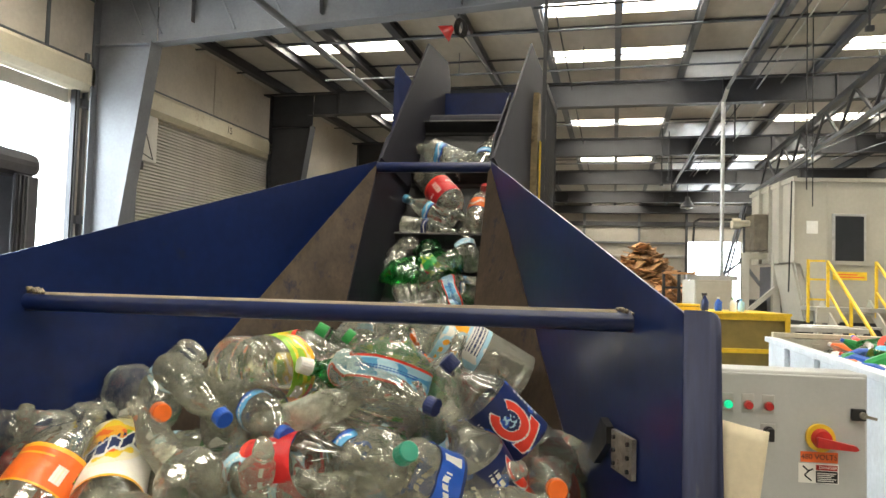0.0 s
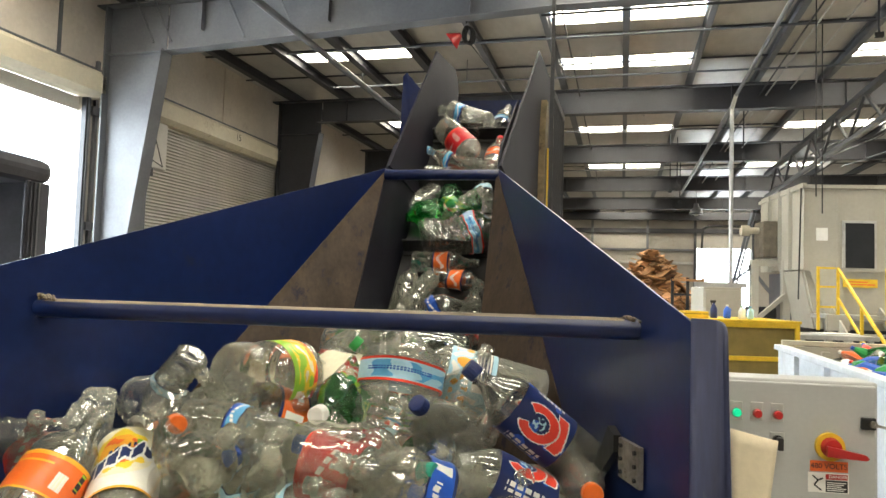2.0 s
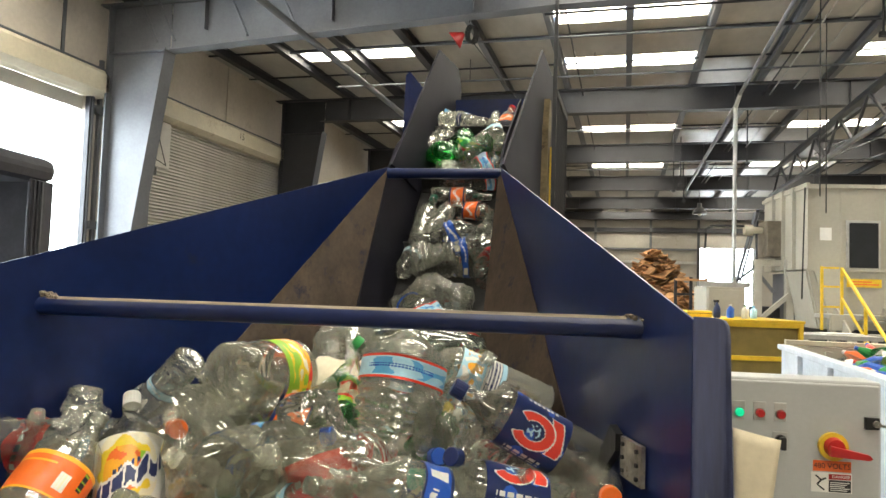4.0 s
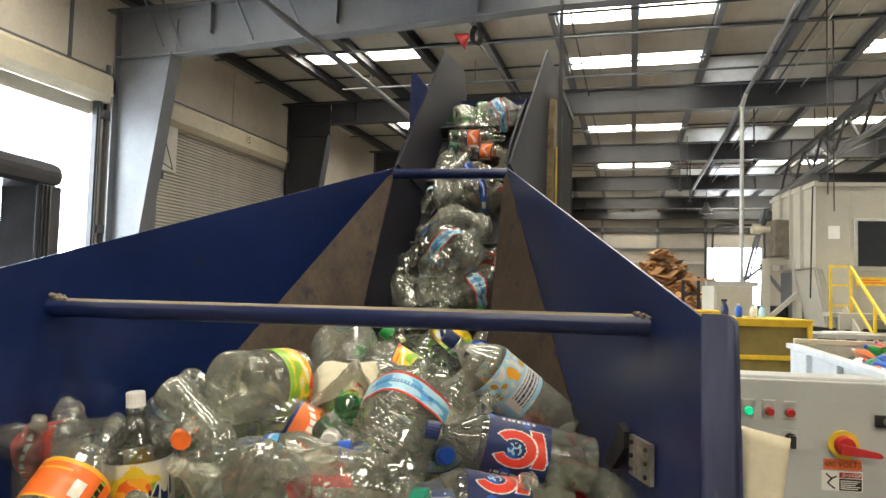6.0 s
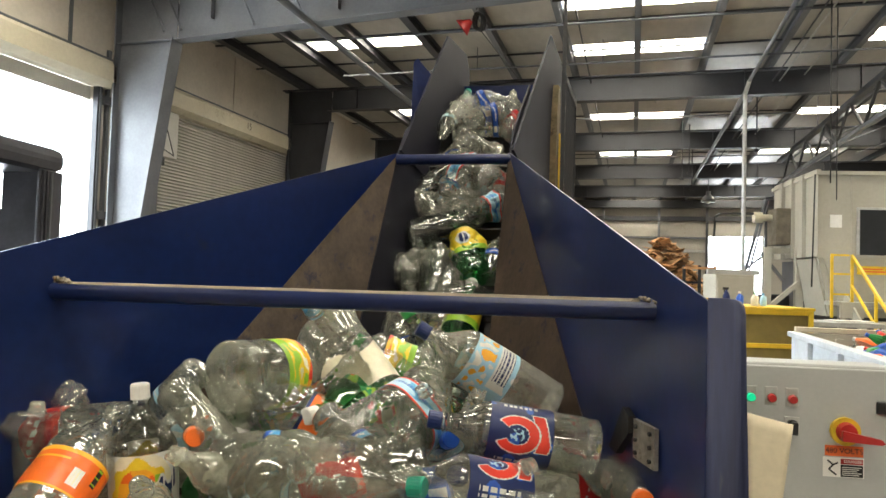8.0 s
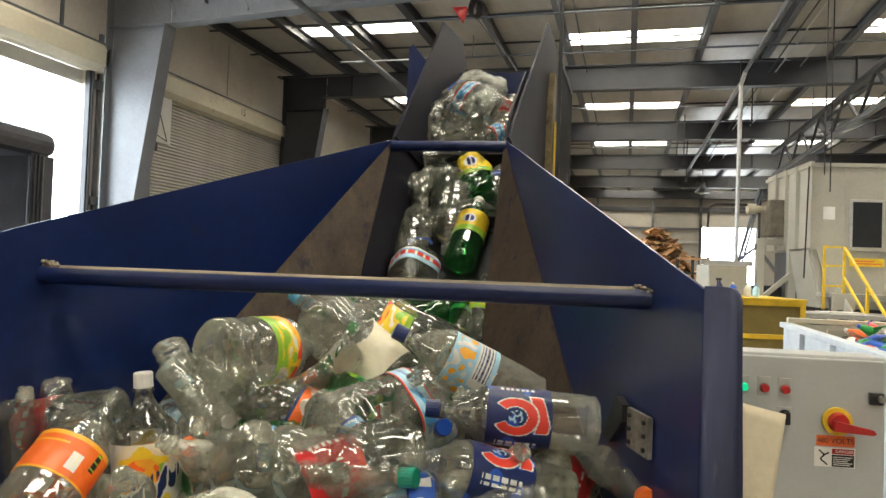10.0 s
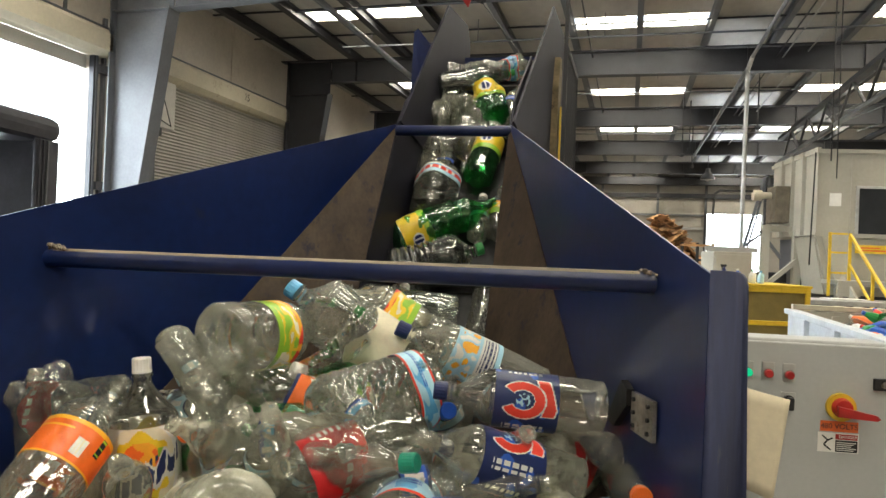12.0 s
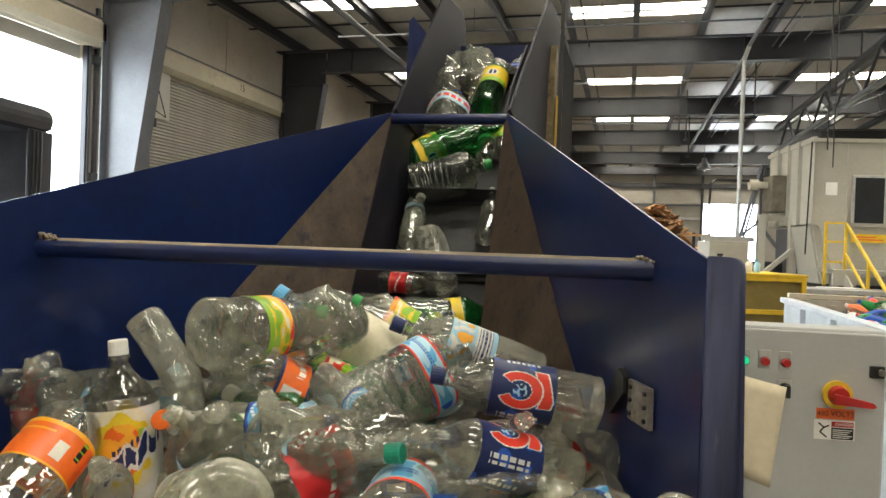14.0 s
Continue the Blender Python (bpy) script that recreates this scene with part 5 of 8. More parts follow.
def build_reel():
    t = thing("cord_reel_lamp", pose(-2.23, 8.9, 4.95), "red hanging work lamp with a coiled cord", "hanging lamp")
    bm = spin(bmesh.new(), [(0.13, -0.06), (0.12, -0.04), (0.05, 0.06), (0.03, 0.1)], 20)
    bmesh.ops.rotate(bm, verts=bm.verts, cent=(0, 0, 0), matrix=Matrix.Rotation(radians(55), 3, "Y"))
    part("shade", bm, REDP, t, "red cone shade", smooth=True)
    bm = bmesh.new()
    for k in range(5):
        pts = [(0.16 + 0.01 * k + 0.06 * math.cos(a), 0.02 * k, 0.05 + 0.12 * math.sin(a)) for a in (2 * math.pi * i / 20 for i in range(21))]
        for a, b in zip(pts, pts[1:]):
            rod(bm, a, b, 0.008, 6)
    part("cord_coil", bm, BLACK, t)
    bm = bmesh.new()
    rod(bm, (0.15, 0, 0.2), (0.15, 0, 1.1), 0.01, 6)
    rod(bm, (0.15, 0.0, 0.0), (0.75, 4.2, -0.45), 0.007, 6)
    part("cord", bm, BLACK, t)


build_reel()


def build_highbay(x, y, z, lit):
    t = thing("high_bay_lamp", pose(x, y, z), "bell-shaped grey warehouse lamp hanging from the roof", "hanging lamp", "high bay lamps")
    bm = spin(bmesh.new(), [(0.26, -0.2), (0.25, -0.15), (0.16, 0.0), (0.09, 0.06), (0.08, 0.2)], 20)
    part("shade", bm, GREYSTEEL, t, smooth=True)
    bm = bmesh.new()
    rod(bm, (0, 0, 0.2), (0, 0, 5.9 - z), 0.012, 6)
    part("stem", bm, GREYSTEEL, t)
    bm = bmesh.new()
    bmesh.ops.create_icosphere(bm, subdivisions=2, radius=0.1, matrix=Matrix.Translation((0, 0, -0.17)))
    part("bulb", bm, LAMPGLOW if lit else GALV, t, smooth=True)


build_highbay(3.95, 17.2, 4.95, False)
build_highbay(4.4, 7.95, 5.0, True)
build_highbay(2.6, 27.0, 4.8, False)

# wall girts and seams on the end wall and side wall
for z, d, mat in ((3.2, 0.06, GALV), (3.85, 0.05, GREYSTEEL), (4.8, 0.11, DARKSTEEL)):
    for x0, x1 in ((WEST, 3.5), (6.05, EAST)) if z < 3.95 else ((WEST, EAST),):
        tagged(link("girt", boxed(x0, x1, NORTH - 0.12, NORTH - 0.003, z - d, z + d), mat), "horizontal steel wall girt", "girt", "wall girts", "structure")
tagged(link("eave_beam", boxed(WEST, EAST, NORTH - 0.5, NORTH - 0.21, 5.3, 5.68, 0.01), DARKSTEEL), "deep dark steel beam along the end wall", "beam", kind="structure")
for x in (-4.5, -1.5, 1.2, 3.45, 6.1, 9.0):
    tagged(link("wall_post", boxed(x - 0.06, x + 0.06, NORTH - 0.2, NORTH - 0.125, 0, 5.3), DARKSTEEL if x > 3 else GREYSTEEL), "steel wall post", "post", "wall posts", "structure")
for y in (9.3, 12.3, 14.9, 8.05):
    tagged(link("liner_seam", boxed(WEST + 0.002, WEST + 0.02, y - 0.03, y + 0.03, 4.7, 5.9), GREYSTEEL if y != 12.3 else WALL), "vertical seam strip on the wall liner", "seam", "wall seams", "structure")


# the loose bottles: in the hopper, on the belt and in the heap below
bottle("soda", "clear", "orange", "", 0.15, 11)
bottle("soda", "clear", "sun", "white", 0.05, 12)
bottle("juice", "clear", "juice", "", 0.1, 13)
bottle("soda", "clear", "", "orange", 0.15, 14)
bottle("water", "clear", "ice", "", 0.3, 15)
bottle("small", "clear", "", "", 0.75, 16)
bottle("small", "clear", "", "", 0.7, 17)
bottle("soda", "clear", "red", "red", 0.4, 18)
bottle("small", "clear", "sky", "", 0.4, 19)
bottle("small", "clear", "", "blue", 0.3, 20)
bottle("small", "clear", "sky", "blue", 0.35, 21)
bottle("juice", "clear", "tang", "", 0.15, 22)
bottle("soda", "green", "ginger", "white", 0.5, 23)
bottle("jug", "clear", "spring", "", 0.08, 24)
bottle("soda", "clear", "splash", "navy", 0.06, 25)
bottle("litre", "clear", "swirl", "navy", 0.08, 26)
bottle("litre", "clear", "swirl", "", 0.1, 27)
bottle("small", "clear", "", "orange", 0.1, 28)
bottle("water", "clear", "", "", 0.1, 29)
bottle("soda", "clear", "red", "blue", 0.3, 30)
bottle("soda", "clear", "blue", "", 0.3, 31)
bottle("small", "clear", "", "", 0.55, 32)
bottle("soda", "clear", "", "teal", 0.35, 33)
bottle("jug", "clear", "frost", "sky", 0.14, 34)
bottle("small", "cloudy", "ice", "", 0.5, 35)
bottle("water", "cloudy", "", "", 0.3, 36)
bottle("soda", "cloudy", "", "", 0.25, 37)
bottle("soda", "grey", "", "green", 0.25, 38)
bottle("small", "cloudy", "", "", 0.3, 39)
bottle("soda", "clear", "", "", 0.3, 40)
bottle("soda", "clear", "cola", "", 0.1, 41)
bottle("water", "clear", "", "", 0.35, 42)
bottle("water", "cloudy", "", "", 0.55, 43)
bottle("small", "cloudy", "tang", "", 0.3, 44)
bottle("small", "clear", "", "navy", 0.4, 45)
bottle("juice", "clear", "juice", "", 0.2, 46)
bottle("water", "clear", "sky", "", 0.4, 47)
bottle("small", "cloudy", "", "", 0.5, 48)
bottle("small", "cloudy", "ice", "", 0.4, 49)
bottle("small", "clear", "", "", 0.5, 50)
bottle("water", "clear", "sky", "sky", 0.4, 51)
bottle("small", "clear", "ice", "", 0.4, 52)
bottle("water", "clear", "", "", 0.3, 53)
bottle("water", "clear", "", "", 0.4, 54)
bottle("water", "cloudy", "ice", "", 0.4, 55)
bottle("small", "clear", "", "green", 0.4, 56)
bottle("water", "cloudy", "", "", 0.4, 57)
bottle("water", "clear", "", "", 0.5, 58)
bottle("small", "cloudy", "", "", 0.4, 59)
bottle("juice", "clear", "sky", "", 0.6, 60)
bottle("small", "clear", "sky", "", 0.3, 61)
bottle("soda", "clear", "red", "", 0.15, 62)
bottle("small", "clear", "tang", "red", 0.15, 63)
bottle("small", "clear", "sky", "sky", 0.2, 64)
bottle("water", "clear", "navy", "", 0.2, 65)
bottle("small", "clear", "ice", "", 0.5, 66)
bottle("small", "clear", "", "", 0.8, 67)
bottle("soda", "green", "", "", 0.8, 68)
bottle("soda", "green", "ginger", "", 0.6, 69)
bottle("water", "clear", "sky", "", 0.4, 70)
bottle("juice", "clear", "", "", 0.8, 71)
bottle("jug", "clear", "spring", "", 0.6, 72)
bottle("small", "clear", "tang", "", 0.3, 73)
bottle("small", "clear", "tang", "", 0.4, 74)
bottle("small", "clear", "", "teal", 0.1, 75)
bottle("small", "clear", "", "teal", 0.4, 76)
bottle("juice", "clear", "blue", "", 0.7, 77)
bottle("small", "clear", "", "", 0.4, 78)
bottle("water", "clear", "ice", "white", 0.2, 79)
bottle("jug", "clear", "blue", "", 0.45, 80)
bottle("juice", "clear", "", "", 0.6, 81)
bottle("small", "clear", "red", "", 0.5, 82)
bottle("jug", "clear", "spring", "", 0.45, 83)
bottle("soda", "clear", "", "", 0.5, 84)
bottle("small", "clear", "red", "", 0.4, 85)
bottle("soda", "clear", "", "", 0.5, 86)
bottle("soda", "grey", "", "green", 0.2, 87)
bottle("water", "clear", "", "", 0.2, 88)
bottle("soda", "grey", "", "", 0.4, 89)
bottle("soda", "green", "citrus", "", 0.5, 90)
bottle("small", "clear", "blue", "", 0.3, 91)
bottle("soda", "clear", "", "", 0.4, 92)
bottle("soda", "clear", "", "", 0.3, 93)
bottle("small", "clear", "sky", "", 0.2, 94)
bottle("juice", "clear", "", "", 0.4, 95)
bottle("jug", "clear", "spring", "", 0.6, 96)
bottle("juice", "clear", "", "", 0.6, 97)
bottle("small", "clear", "", "sky", 0.4, 98)
bottle("soda", "green", "citrus", "white", 0.1, 99)
bottle("soda", "clear", "", "", 0.35, 100)
bottle("jug", "clear", "berry", "", 0.1, 101)
bottle("soda", "green", "citrus", "green", 0.3, 102)
bottle("soda", "green", "", "", 0.3, 103)
bottle("water", "clear", "ice", "white", 0.1, 104)
bottle("small", "clear", "juice", "", 0.2, 105)
bottle("jug", "grey", "", "green", 0.15, 106)
bottle("water", "clear", "ice", "white", 0.2, 107)
bottle("small", "clear", "", "white", 0.3, 108)
bottle("small", "clear", "red", "", 0.3, 109)
bottle("soda", "clear", "", "", 0.3, 110)
bottle("soda", "green", "citrus", "yellow", 0.15, 111)
bottle("small", "clear", "", "white", 0.3, 112)
# added fill under the pile; milky plastic stands in for light scattered there
bottle("soda", "green", "", "white", 0.24, 113)
bottle("soda", "milky", "", "", 0.17, 114)
bottle("juice", "milky", "red", "white", 0.19, 115)
bottle("juice", "milky", "sky", "", 0.57, 116)
bottle("juice", "milky", "sky", "white", 0.54, 117)
bottle("small", "milky", "", "white", 0.51, 118)
bottle("soda", "milky", "spring", "", 0.17, 119)
bottle("soda", "milky", "ice", "", 0.58, 120)
bottle("small", "milky", "", "blue", 0.51, 121)
bottle("small", "milky", "ice", "", 0.39, 122)
bottle("small", "green", "sky", "", 0.25, 123)
bottle("juice", "milky", "", "", 0.56, 124)
bottle("soda", "milky", "ice", "white", 0.32, 125)
bottle("small", "milky", "sky", "white", 0.33, 126)
bottle("small", "green", "ice", "", 0.35, 127)
bottle("soda", "green", "", "", 0.38, 128)
bottle("soda", "milky", "", "", 0.21, 129)
bottle("water", "milky", "ice", "white", 0.22, 130)
bottle("small", "milky", "red", "blue", 0.18, 131)
bottle("soda", "milky", "", "white", 0.6, 132)
bottle("water", "milky", "ice", "blue", 0.36, 133)
bottle("soda", "milky", "", "", 0.53, 134)
bottle("soda", "milky", "ice", "", 0.55, 135)
bottle("juice", "milky", "", "blue", 0.19, 136)
bottle("small", "milky", "", "blue", 0.53, 137)
bottle("small", "milky", "ice", "", 0.23, 138)
bottle("soda", "green", "red", "blue", 0.4, 139)
bottle("small", "green", "ice", "blue", 0.47, 140)
bottle("small", "milky", "", "white", 0.48, 141)
bottle("small", "milky", "", "", 0.21, 142)
bottle("juice", "milky", "", "", 0.21, 143)
bottle("soda", "milky", "sky", "blue", 0.46, 144)
bottle("juice", "milky", "ice", "white", 0.33, 145)
bottle("soda", "milky", "", "white", 0.15, 146)
bottle("water", "milky", "spring", "", 0.31, 147)
bottle("juice", "milky", "red", "", 0.54, 148)
bottle("soda", "green", "ice", "white", 0.55, 149)
bottle("soda", "milky", "ice", "white", 0.39, 150)
bottle("small", "milky", "", "white", 0.58, 151)
bottle("small", "milky", "red", "white", 0.27, 152)
bottle("juice", "milky", "", "white", 0.26, 153)
bottle("small", "milky", "spring", "", 0.27, 154)
bottle("small", "milky", "ice", "", 0.47, 155)
bottle("juice", "milky", "", "", 0.48, 156)
bottle("water", "milky", "", "blue", 0.26, 157)
bottle("soda", "milky", "", "white", 0.42, 158)
bottle("water", "milky", "ice", "", 0.23, 159)
bottle("small", "milky", "ice", "white", 0.48, 160)
bottle("small", "milky", "sky", "blue", 0.29, 161)


# ---- what moves ----
LOOP_S0, LOOP_S1, CLEAT_GAP, BELT_SPEED = -1.8, 0.72, 0.3333, 0.168


def cleat_pose(run):
    """The pose of a cleat after running so far along the belt's loop, in the conveyor's space."""
    straight, turn_r = LOOP_S1 - LOOP_S0, 0.05
    arc = math.pi * turn_r
    run %= 2 * (straight + arc)
    base = Matrix.Rotation(INC, 4, "X")
    if run < straight:
        return Matrix.Translation(on_belt(LOOP_S0 + run)) @ base
    if run < straight + arc:
        a = (run - straight) / turn_r
        return Matrix.Translation(on_belt(LOOP_S1 + turn_r * math.sin(a), -turn_r + turn_r * math.cos(a))) @ base @ Matrix.Rotation(-a, 4, "X")
    if run < 2 * straight + arc:
        return Matrix.Translation(on_belt(LOOP_S1 - (run - straight - arc), -2 * turn_r)) @ base @ Matrix.Rotation(math.pi, 4, "X")
    a = (run - 2 * straight - arc) / turn_r
    return Matrix.Translation(on_belt(LOOP_S0 - turn_r * math.sin(a), -turn_r - turn_r * math.cos(a))) @ base @ Matrix.Rotation(math.pi - a, 4, "X")


def motions():
    for k, c in enumerate(cleats):
        walk(c, [(0.25 * i, cleat_pose(1.4 + k * CLEAT_GAP + BELT_SPEED * 0.25 * i)) for i in range(57)])
    walk(bottles[0], [(0, lying(-0.854, 0.921, 1.273, -0.04, 0.77, 0.64, 35)), (3, lying(-0.867, 0.911, 1.271, -0.05, 0.77, 0.64, 35)), (5.5, lying(-0.843, 0.908, 1.264, -0.05, 0.77, 0.64, 33)), (8, lying(-0.854, 0.903, 1.251, -0.06, 0.78, 0.63, 33)), (10.5, lying(-0.838, 0.909, 1.253, -0.04, 0.79, 0.61, 32)), (14, lying(-0.852, 0.894, 1.229, -0.02, 0.82, 0.58, 31))])
    walk(bottles[1], [(0, lying(-0.809, 1.024, 1.279, -0.51, 0.80, 0.33, 29)), (3, lying(-0.802, 1.021, 1.272, -0.52, 0.75, 0.41, 31)), (5.5, lying(-0.796, 1.016, 1.257, -0.05, -0.07, 1.00, 39)), (8, lying(-0.795, 1.014, 1.238, -0.05, -0.06, 1.00, 38)), (10.5, lying(-0.770, 1.020, 1.232, -0.07, -0.04, 1.00, 38)), (12.5, lying(-0.787, 1.007, 1.228, -0.09, -0.02, 1.00, 39)), (14, lying(-0.801, 1.001, 1.241, -0.12, -0.02, 0.99, 41))])
    walk(bottles[2], [(0, lying(-0.623, 1.243, 1.422, 0.24, 0.97, -0.03, 7)), (3, lying(-0.638, 1.234, 1.425, 0.23, 0.97, -0.02, 7)), (5.5, lying(-0.655, 1.228, 1.410, 0.21, 0.98, -0.03, 6)), (8, lying(-0.666, 1.226, 1.393, 0.21, 0.98, -0.05, 6)), (10.5, lying(-0.678, 1.234, 1.410, 0.23, 0.97, -0.03, 8)), (14, lying(-0.692, 1.235, 1.395, 0.23, 0.97, -0.03, 9))])
    walk(bottles[3], [(0, lying(-0.829, 1.118, 1.365, 0.73, -0.68, 0.02, 0)), (3, lying(-0.808, 1.119, 1.352, 0.72, -0.69, 0.03, 0)), (5.5, lying(-0.790, 1.095, 1.335, 0.64, -0.77, 0.06, 0)), (8, lying(-0.774, 1.099, 1.308, 0.64, -0.76, 0.07, 0)), (10.5, lying(-0.765, 1.114, 1.260, 0.61, -0.79, 0.09, 0)), (14, lying(-0.781, 1.110, 1.253, 0.45, -0.88, 0.16, 0))])
    walk(bottles[4], [(0, lying(-0.843, 1.186, 1.392, -0.69, 0.09, -0.72, 12)), (3, lying(-0.855, 1.177, 1.393, -0.66, 0.14, -0.74, 15)), (5.5, lying(-0.859, 1.168, 1.356, -0.69, 0.09, -0.71, 9)), (8, lying(-0.864, 1.167, 1.335, -0.68, 0.10, -0.72, 10)), (10.5, lying(-0.789, 1.158, 1.335, 0.65, -0.28, -0.71, 45)), (14, lying(-0.811, 1.154, 1.311, 0.61, -0.02, -0.79, 46))])
    walk(bottles[5], [(0, lying(-0.930, 1.045, 1.299, 0.42, -0.85, -0.33, 8)), (3, lying(-0.911, 1.042, 1.329, 0.47, -0.67, -0.57, 7)), (5.5, lying(-0.944, 1.024, 1.302, 0.64, -0.52, -0.56, -1)), (8, lying(-0.946, 1.021, 1.305, 0.68, -0.50, -0.54, -1)), (10.5, lying(-0.967, 1.029, 1.295, 0.70, -0.50, -0.51, -2)), (14, lying(-0.982, 1.026, 1.295, 0.70, -0.48, -0.53, -2))])
    walk(bottles[6], [(0, lying(-1.017, 1.002, 1.318, -0.96, -0.24, 0.14, 35)), (5.5, lying(-1.015, 0.983, 1.309, -0.95, -0.27, 0.15, 35)), (10.5, lying(-1.027, 0.992, 1.289, -0.96, -0.26, 0.14, 35)), (14, lying(-1.034, 0.992, 1.296, -0.96, -0.25, 0.14, 35))])
    walk(bottles[7], [(0, lying(-1.015, 1.055, 1.242, -0.97, -0.23, -0.12, 23)), (5.5, lying(-1.018, 1.036, 1.283, -0.96, -0.26, -0.11, 24)), (10.5, lying(-1.020, 1.046, 1.264, -0.95, -0.25, -0.18, 21)), (14, lying(-1.036, 1.042, 1.250, -0.94, -0.25, -0.21, 19))])
    walk(bottles[8], [(0, lying(-0.946, 1.084, 1.259, -0.49, 0.76, 0.42, 37)), (5.5, lying(-0.922, 1.075, 1.236, -0.54, 0.70, 0.46, 35)), (10.5, lying(-0.926, 1.083, 1.192, -0.49, 0.78, 0.38, 29)), (14, lying(-0.965, 1.070, 1.177, -0.49, 0.75, 0.44, 30))])
    walk(bottles[9], [(0, lying(-0.723, 1.112, 1.392, 0.83, -0.48, -0.29, -41)), (3, lying(-0.668, 1.083, 1.342, 0.63, -0.71, -0.31, -40)), (5.5, lying(-0.701, 1.067, 1.343, 0.79, -0.10, -0.60, -42)), (8, lying(-0.703, 1.067, 1.309, 0.80, -0.11, -0.60, -42)), (10.5, lying(-0.710, 1.096, 1.317, 0.68, 0.02, -0.73, -43)), (14, lying(-0.782, 1.100, 1.337, 0.62, -0.02, -0.78, -45))])
    walk(bottles[10], [(0, lying(-0.591, 1.105, 1.363, 0.77, -0.63, -0.12, -36)), (1.5, lying(-0.614, 1.070, 1.361, 0.97, -0.01, -0.23, -34)), (3, lying(-0.583, 1.053, 1.344, 0.98, -0.02, 0.19, -22)), (5.5, lying(-0.549, 1.048, 1.322, 0.95, 0.25, 0.17, -23)), (8, lying(-0.556, 1.046, 1.294, 0.96, 0.26, 0.10, -26)), (10.5, lying(-0.550, 1.046, 1.277, 0.96, 0.25, 0.09, -26)), (14, lying(-0.568, 1.042, 1.272, 0.96, 0.26, 0.07, -26))])
    walk(bottles[11], [(0, lying(-0.622, 1.223, 1.319, 0.24, 0.93, -0.28, -13)), (3, lying(-0.617, 1.221, 1.334, 0.74, 0.55, -0.40, -36)), (5.5, lying(-0.593, 1.202, 1.310, 0.84, 0.31, -0.46, -38)), (8, lying(-0.569, 1.208, 1.291, 0.85, 0.28, -0.45, -38)), (10.5, lying(-0.579, 1.214, 1.276, 0.85, 0.29, -0.44, -38)), (14, lying(-0.617, 1.205, 1.280, 0.72, 0.54, -0.44, -38))])
    walk(bottles[12], [(0, lying(-0.459, 1.300, 1.404, -0.65, -0.72, 0.26, 32)), (1.5, lying(-0.487, 1.266, 1.395, -0.20, -0.98, 0.09, 15)), (3, lying(-0.525, 1.254, 1.354, 0.26, -0.92, -0.30, -15)), (5.5, lying(-0.525, 1.250, 1.348, 0.28, -0.94, -0.18, -14)), (8, lying(-0.505, 1.286, 1.347, -0.35, -0.94, -0.07, 21)), (10.5, lying(-0.493, 1.298, 1.319, -0.40, -0.91, 0.04, 23)), (14, lying(-0.531, 1.259, 1.290, -0.87, 0.46, 0.16, 25))])
    walk(bottles[13], [(0, lying(-0.409, 1.230, 1.397, 0.14, 0.34, 0.93, 11)), (3, lying(-0.394, 1.233, 1.413, 0.02, 0.31, 0.95, 14)), (5.5, lying(-0.401, 1.209, 1.386, 0.14, 0.51, 0.85, 7)), (6.5, lying(-0.398, 1.193, 1.330, 0.08, 0.89, 0.44, -4)), (8, lying(-0.410, 1.188, 1.315, 0.30, 0.92, 0.24, -20)), (10.5, lying(-0.409, 1.196, 1.310, 0.49, 0.86, 0.14, -25)), (12.5, lying(-0.407, 1.190, 1.319, 0.62, 0.76, 0.20, -23)), (14, lying(-0.377, 1.207, 1.322, 0.62, 0.68, 0.39, -18))])
    walk(bottles[14], [(0, lying(-0.313, 1.436, 1.469, -0.85, -0.23, 0.47, 30)), (1.5, lying(-0.300, 1.394, 1.430, -0.94, -0.25, 0.23, 30)), (3, lying(-0.294, 1.383, 1.412, -0.94, -0.26, 0.22, 30)), (5.5, lying(-0.256, 1.372, 1.410, -0.69, -0.40, 0.60, 27)), (6.5, lying(-0.229, 1.358, 1.410, -0.72, -0.32, 0.61, 27)), (8, lying(-0.284, 1.352, 1.410, -0.80, -0.33, 0.50, 28)), (10.5, lying(-0.306, 1.333, 1.382, -0.84, -0.32, 0.43, 30)), (14, lying(-0.311, 1.356, 1.364, -0.88, -0.32, 0.34, 30))])
    walk(bottles[15], [(0, lying(-0.184, 1.205, 1.367, -0.70, -0.21, 0.69, 26)), (1.5, lying(-0.155, 1.186, 1.381, -0.75, -0.23, 0.62, 26)), (3, lying(-0.134, 1.188, 1.380, -0.78, -0.23, 0.59, 26)), (5.5, lying(-0.193, 1.164, 1.336, -0.93, -0.27, 0.23, 28)), (8, lying(-0.195, 1.163, 1.330, -0.95, -0.27, 0.14, 28)), (10.5, lying(-0.185, 1.171, 1.339, -0.97, -0.26, 0.05, 28)), (14, lying(-0.182, 1.174, 1.335, -0.96, -0.25, 0.14, 28))])
    walk(bottles[16], [(0, lying(-0.190, 1.125, 1.284, -0.45, -0.33, 0.83, 98)), (3, lying(-0.162, 1.114, 1.281, -0.86, -0.42, 0.29, 104)), (5.5, lying(-0.213, 1.082, 1.264, -0.86, -0.46, 0.21, 104)), (8, lying(-0.219, 1.078, 1.259, -0.86, -0.46, 0.22, 104)), (10.5, lying(-0.205, 1.087, 1.259, -0.82, -0.49, 0.29, 104)), (14, lying(-0.197, 1.089, 1.247, -0.82, -0.48, 0.30, 104))])
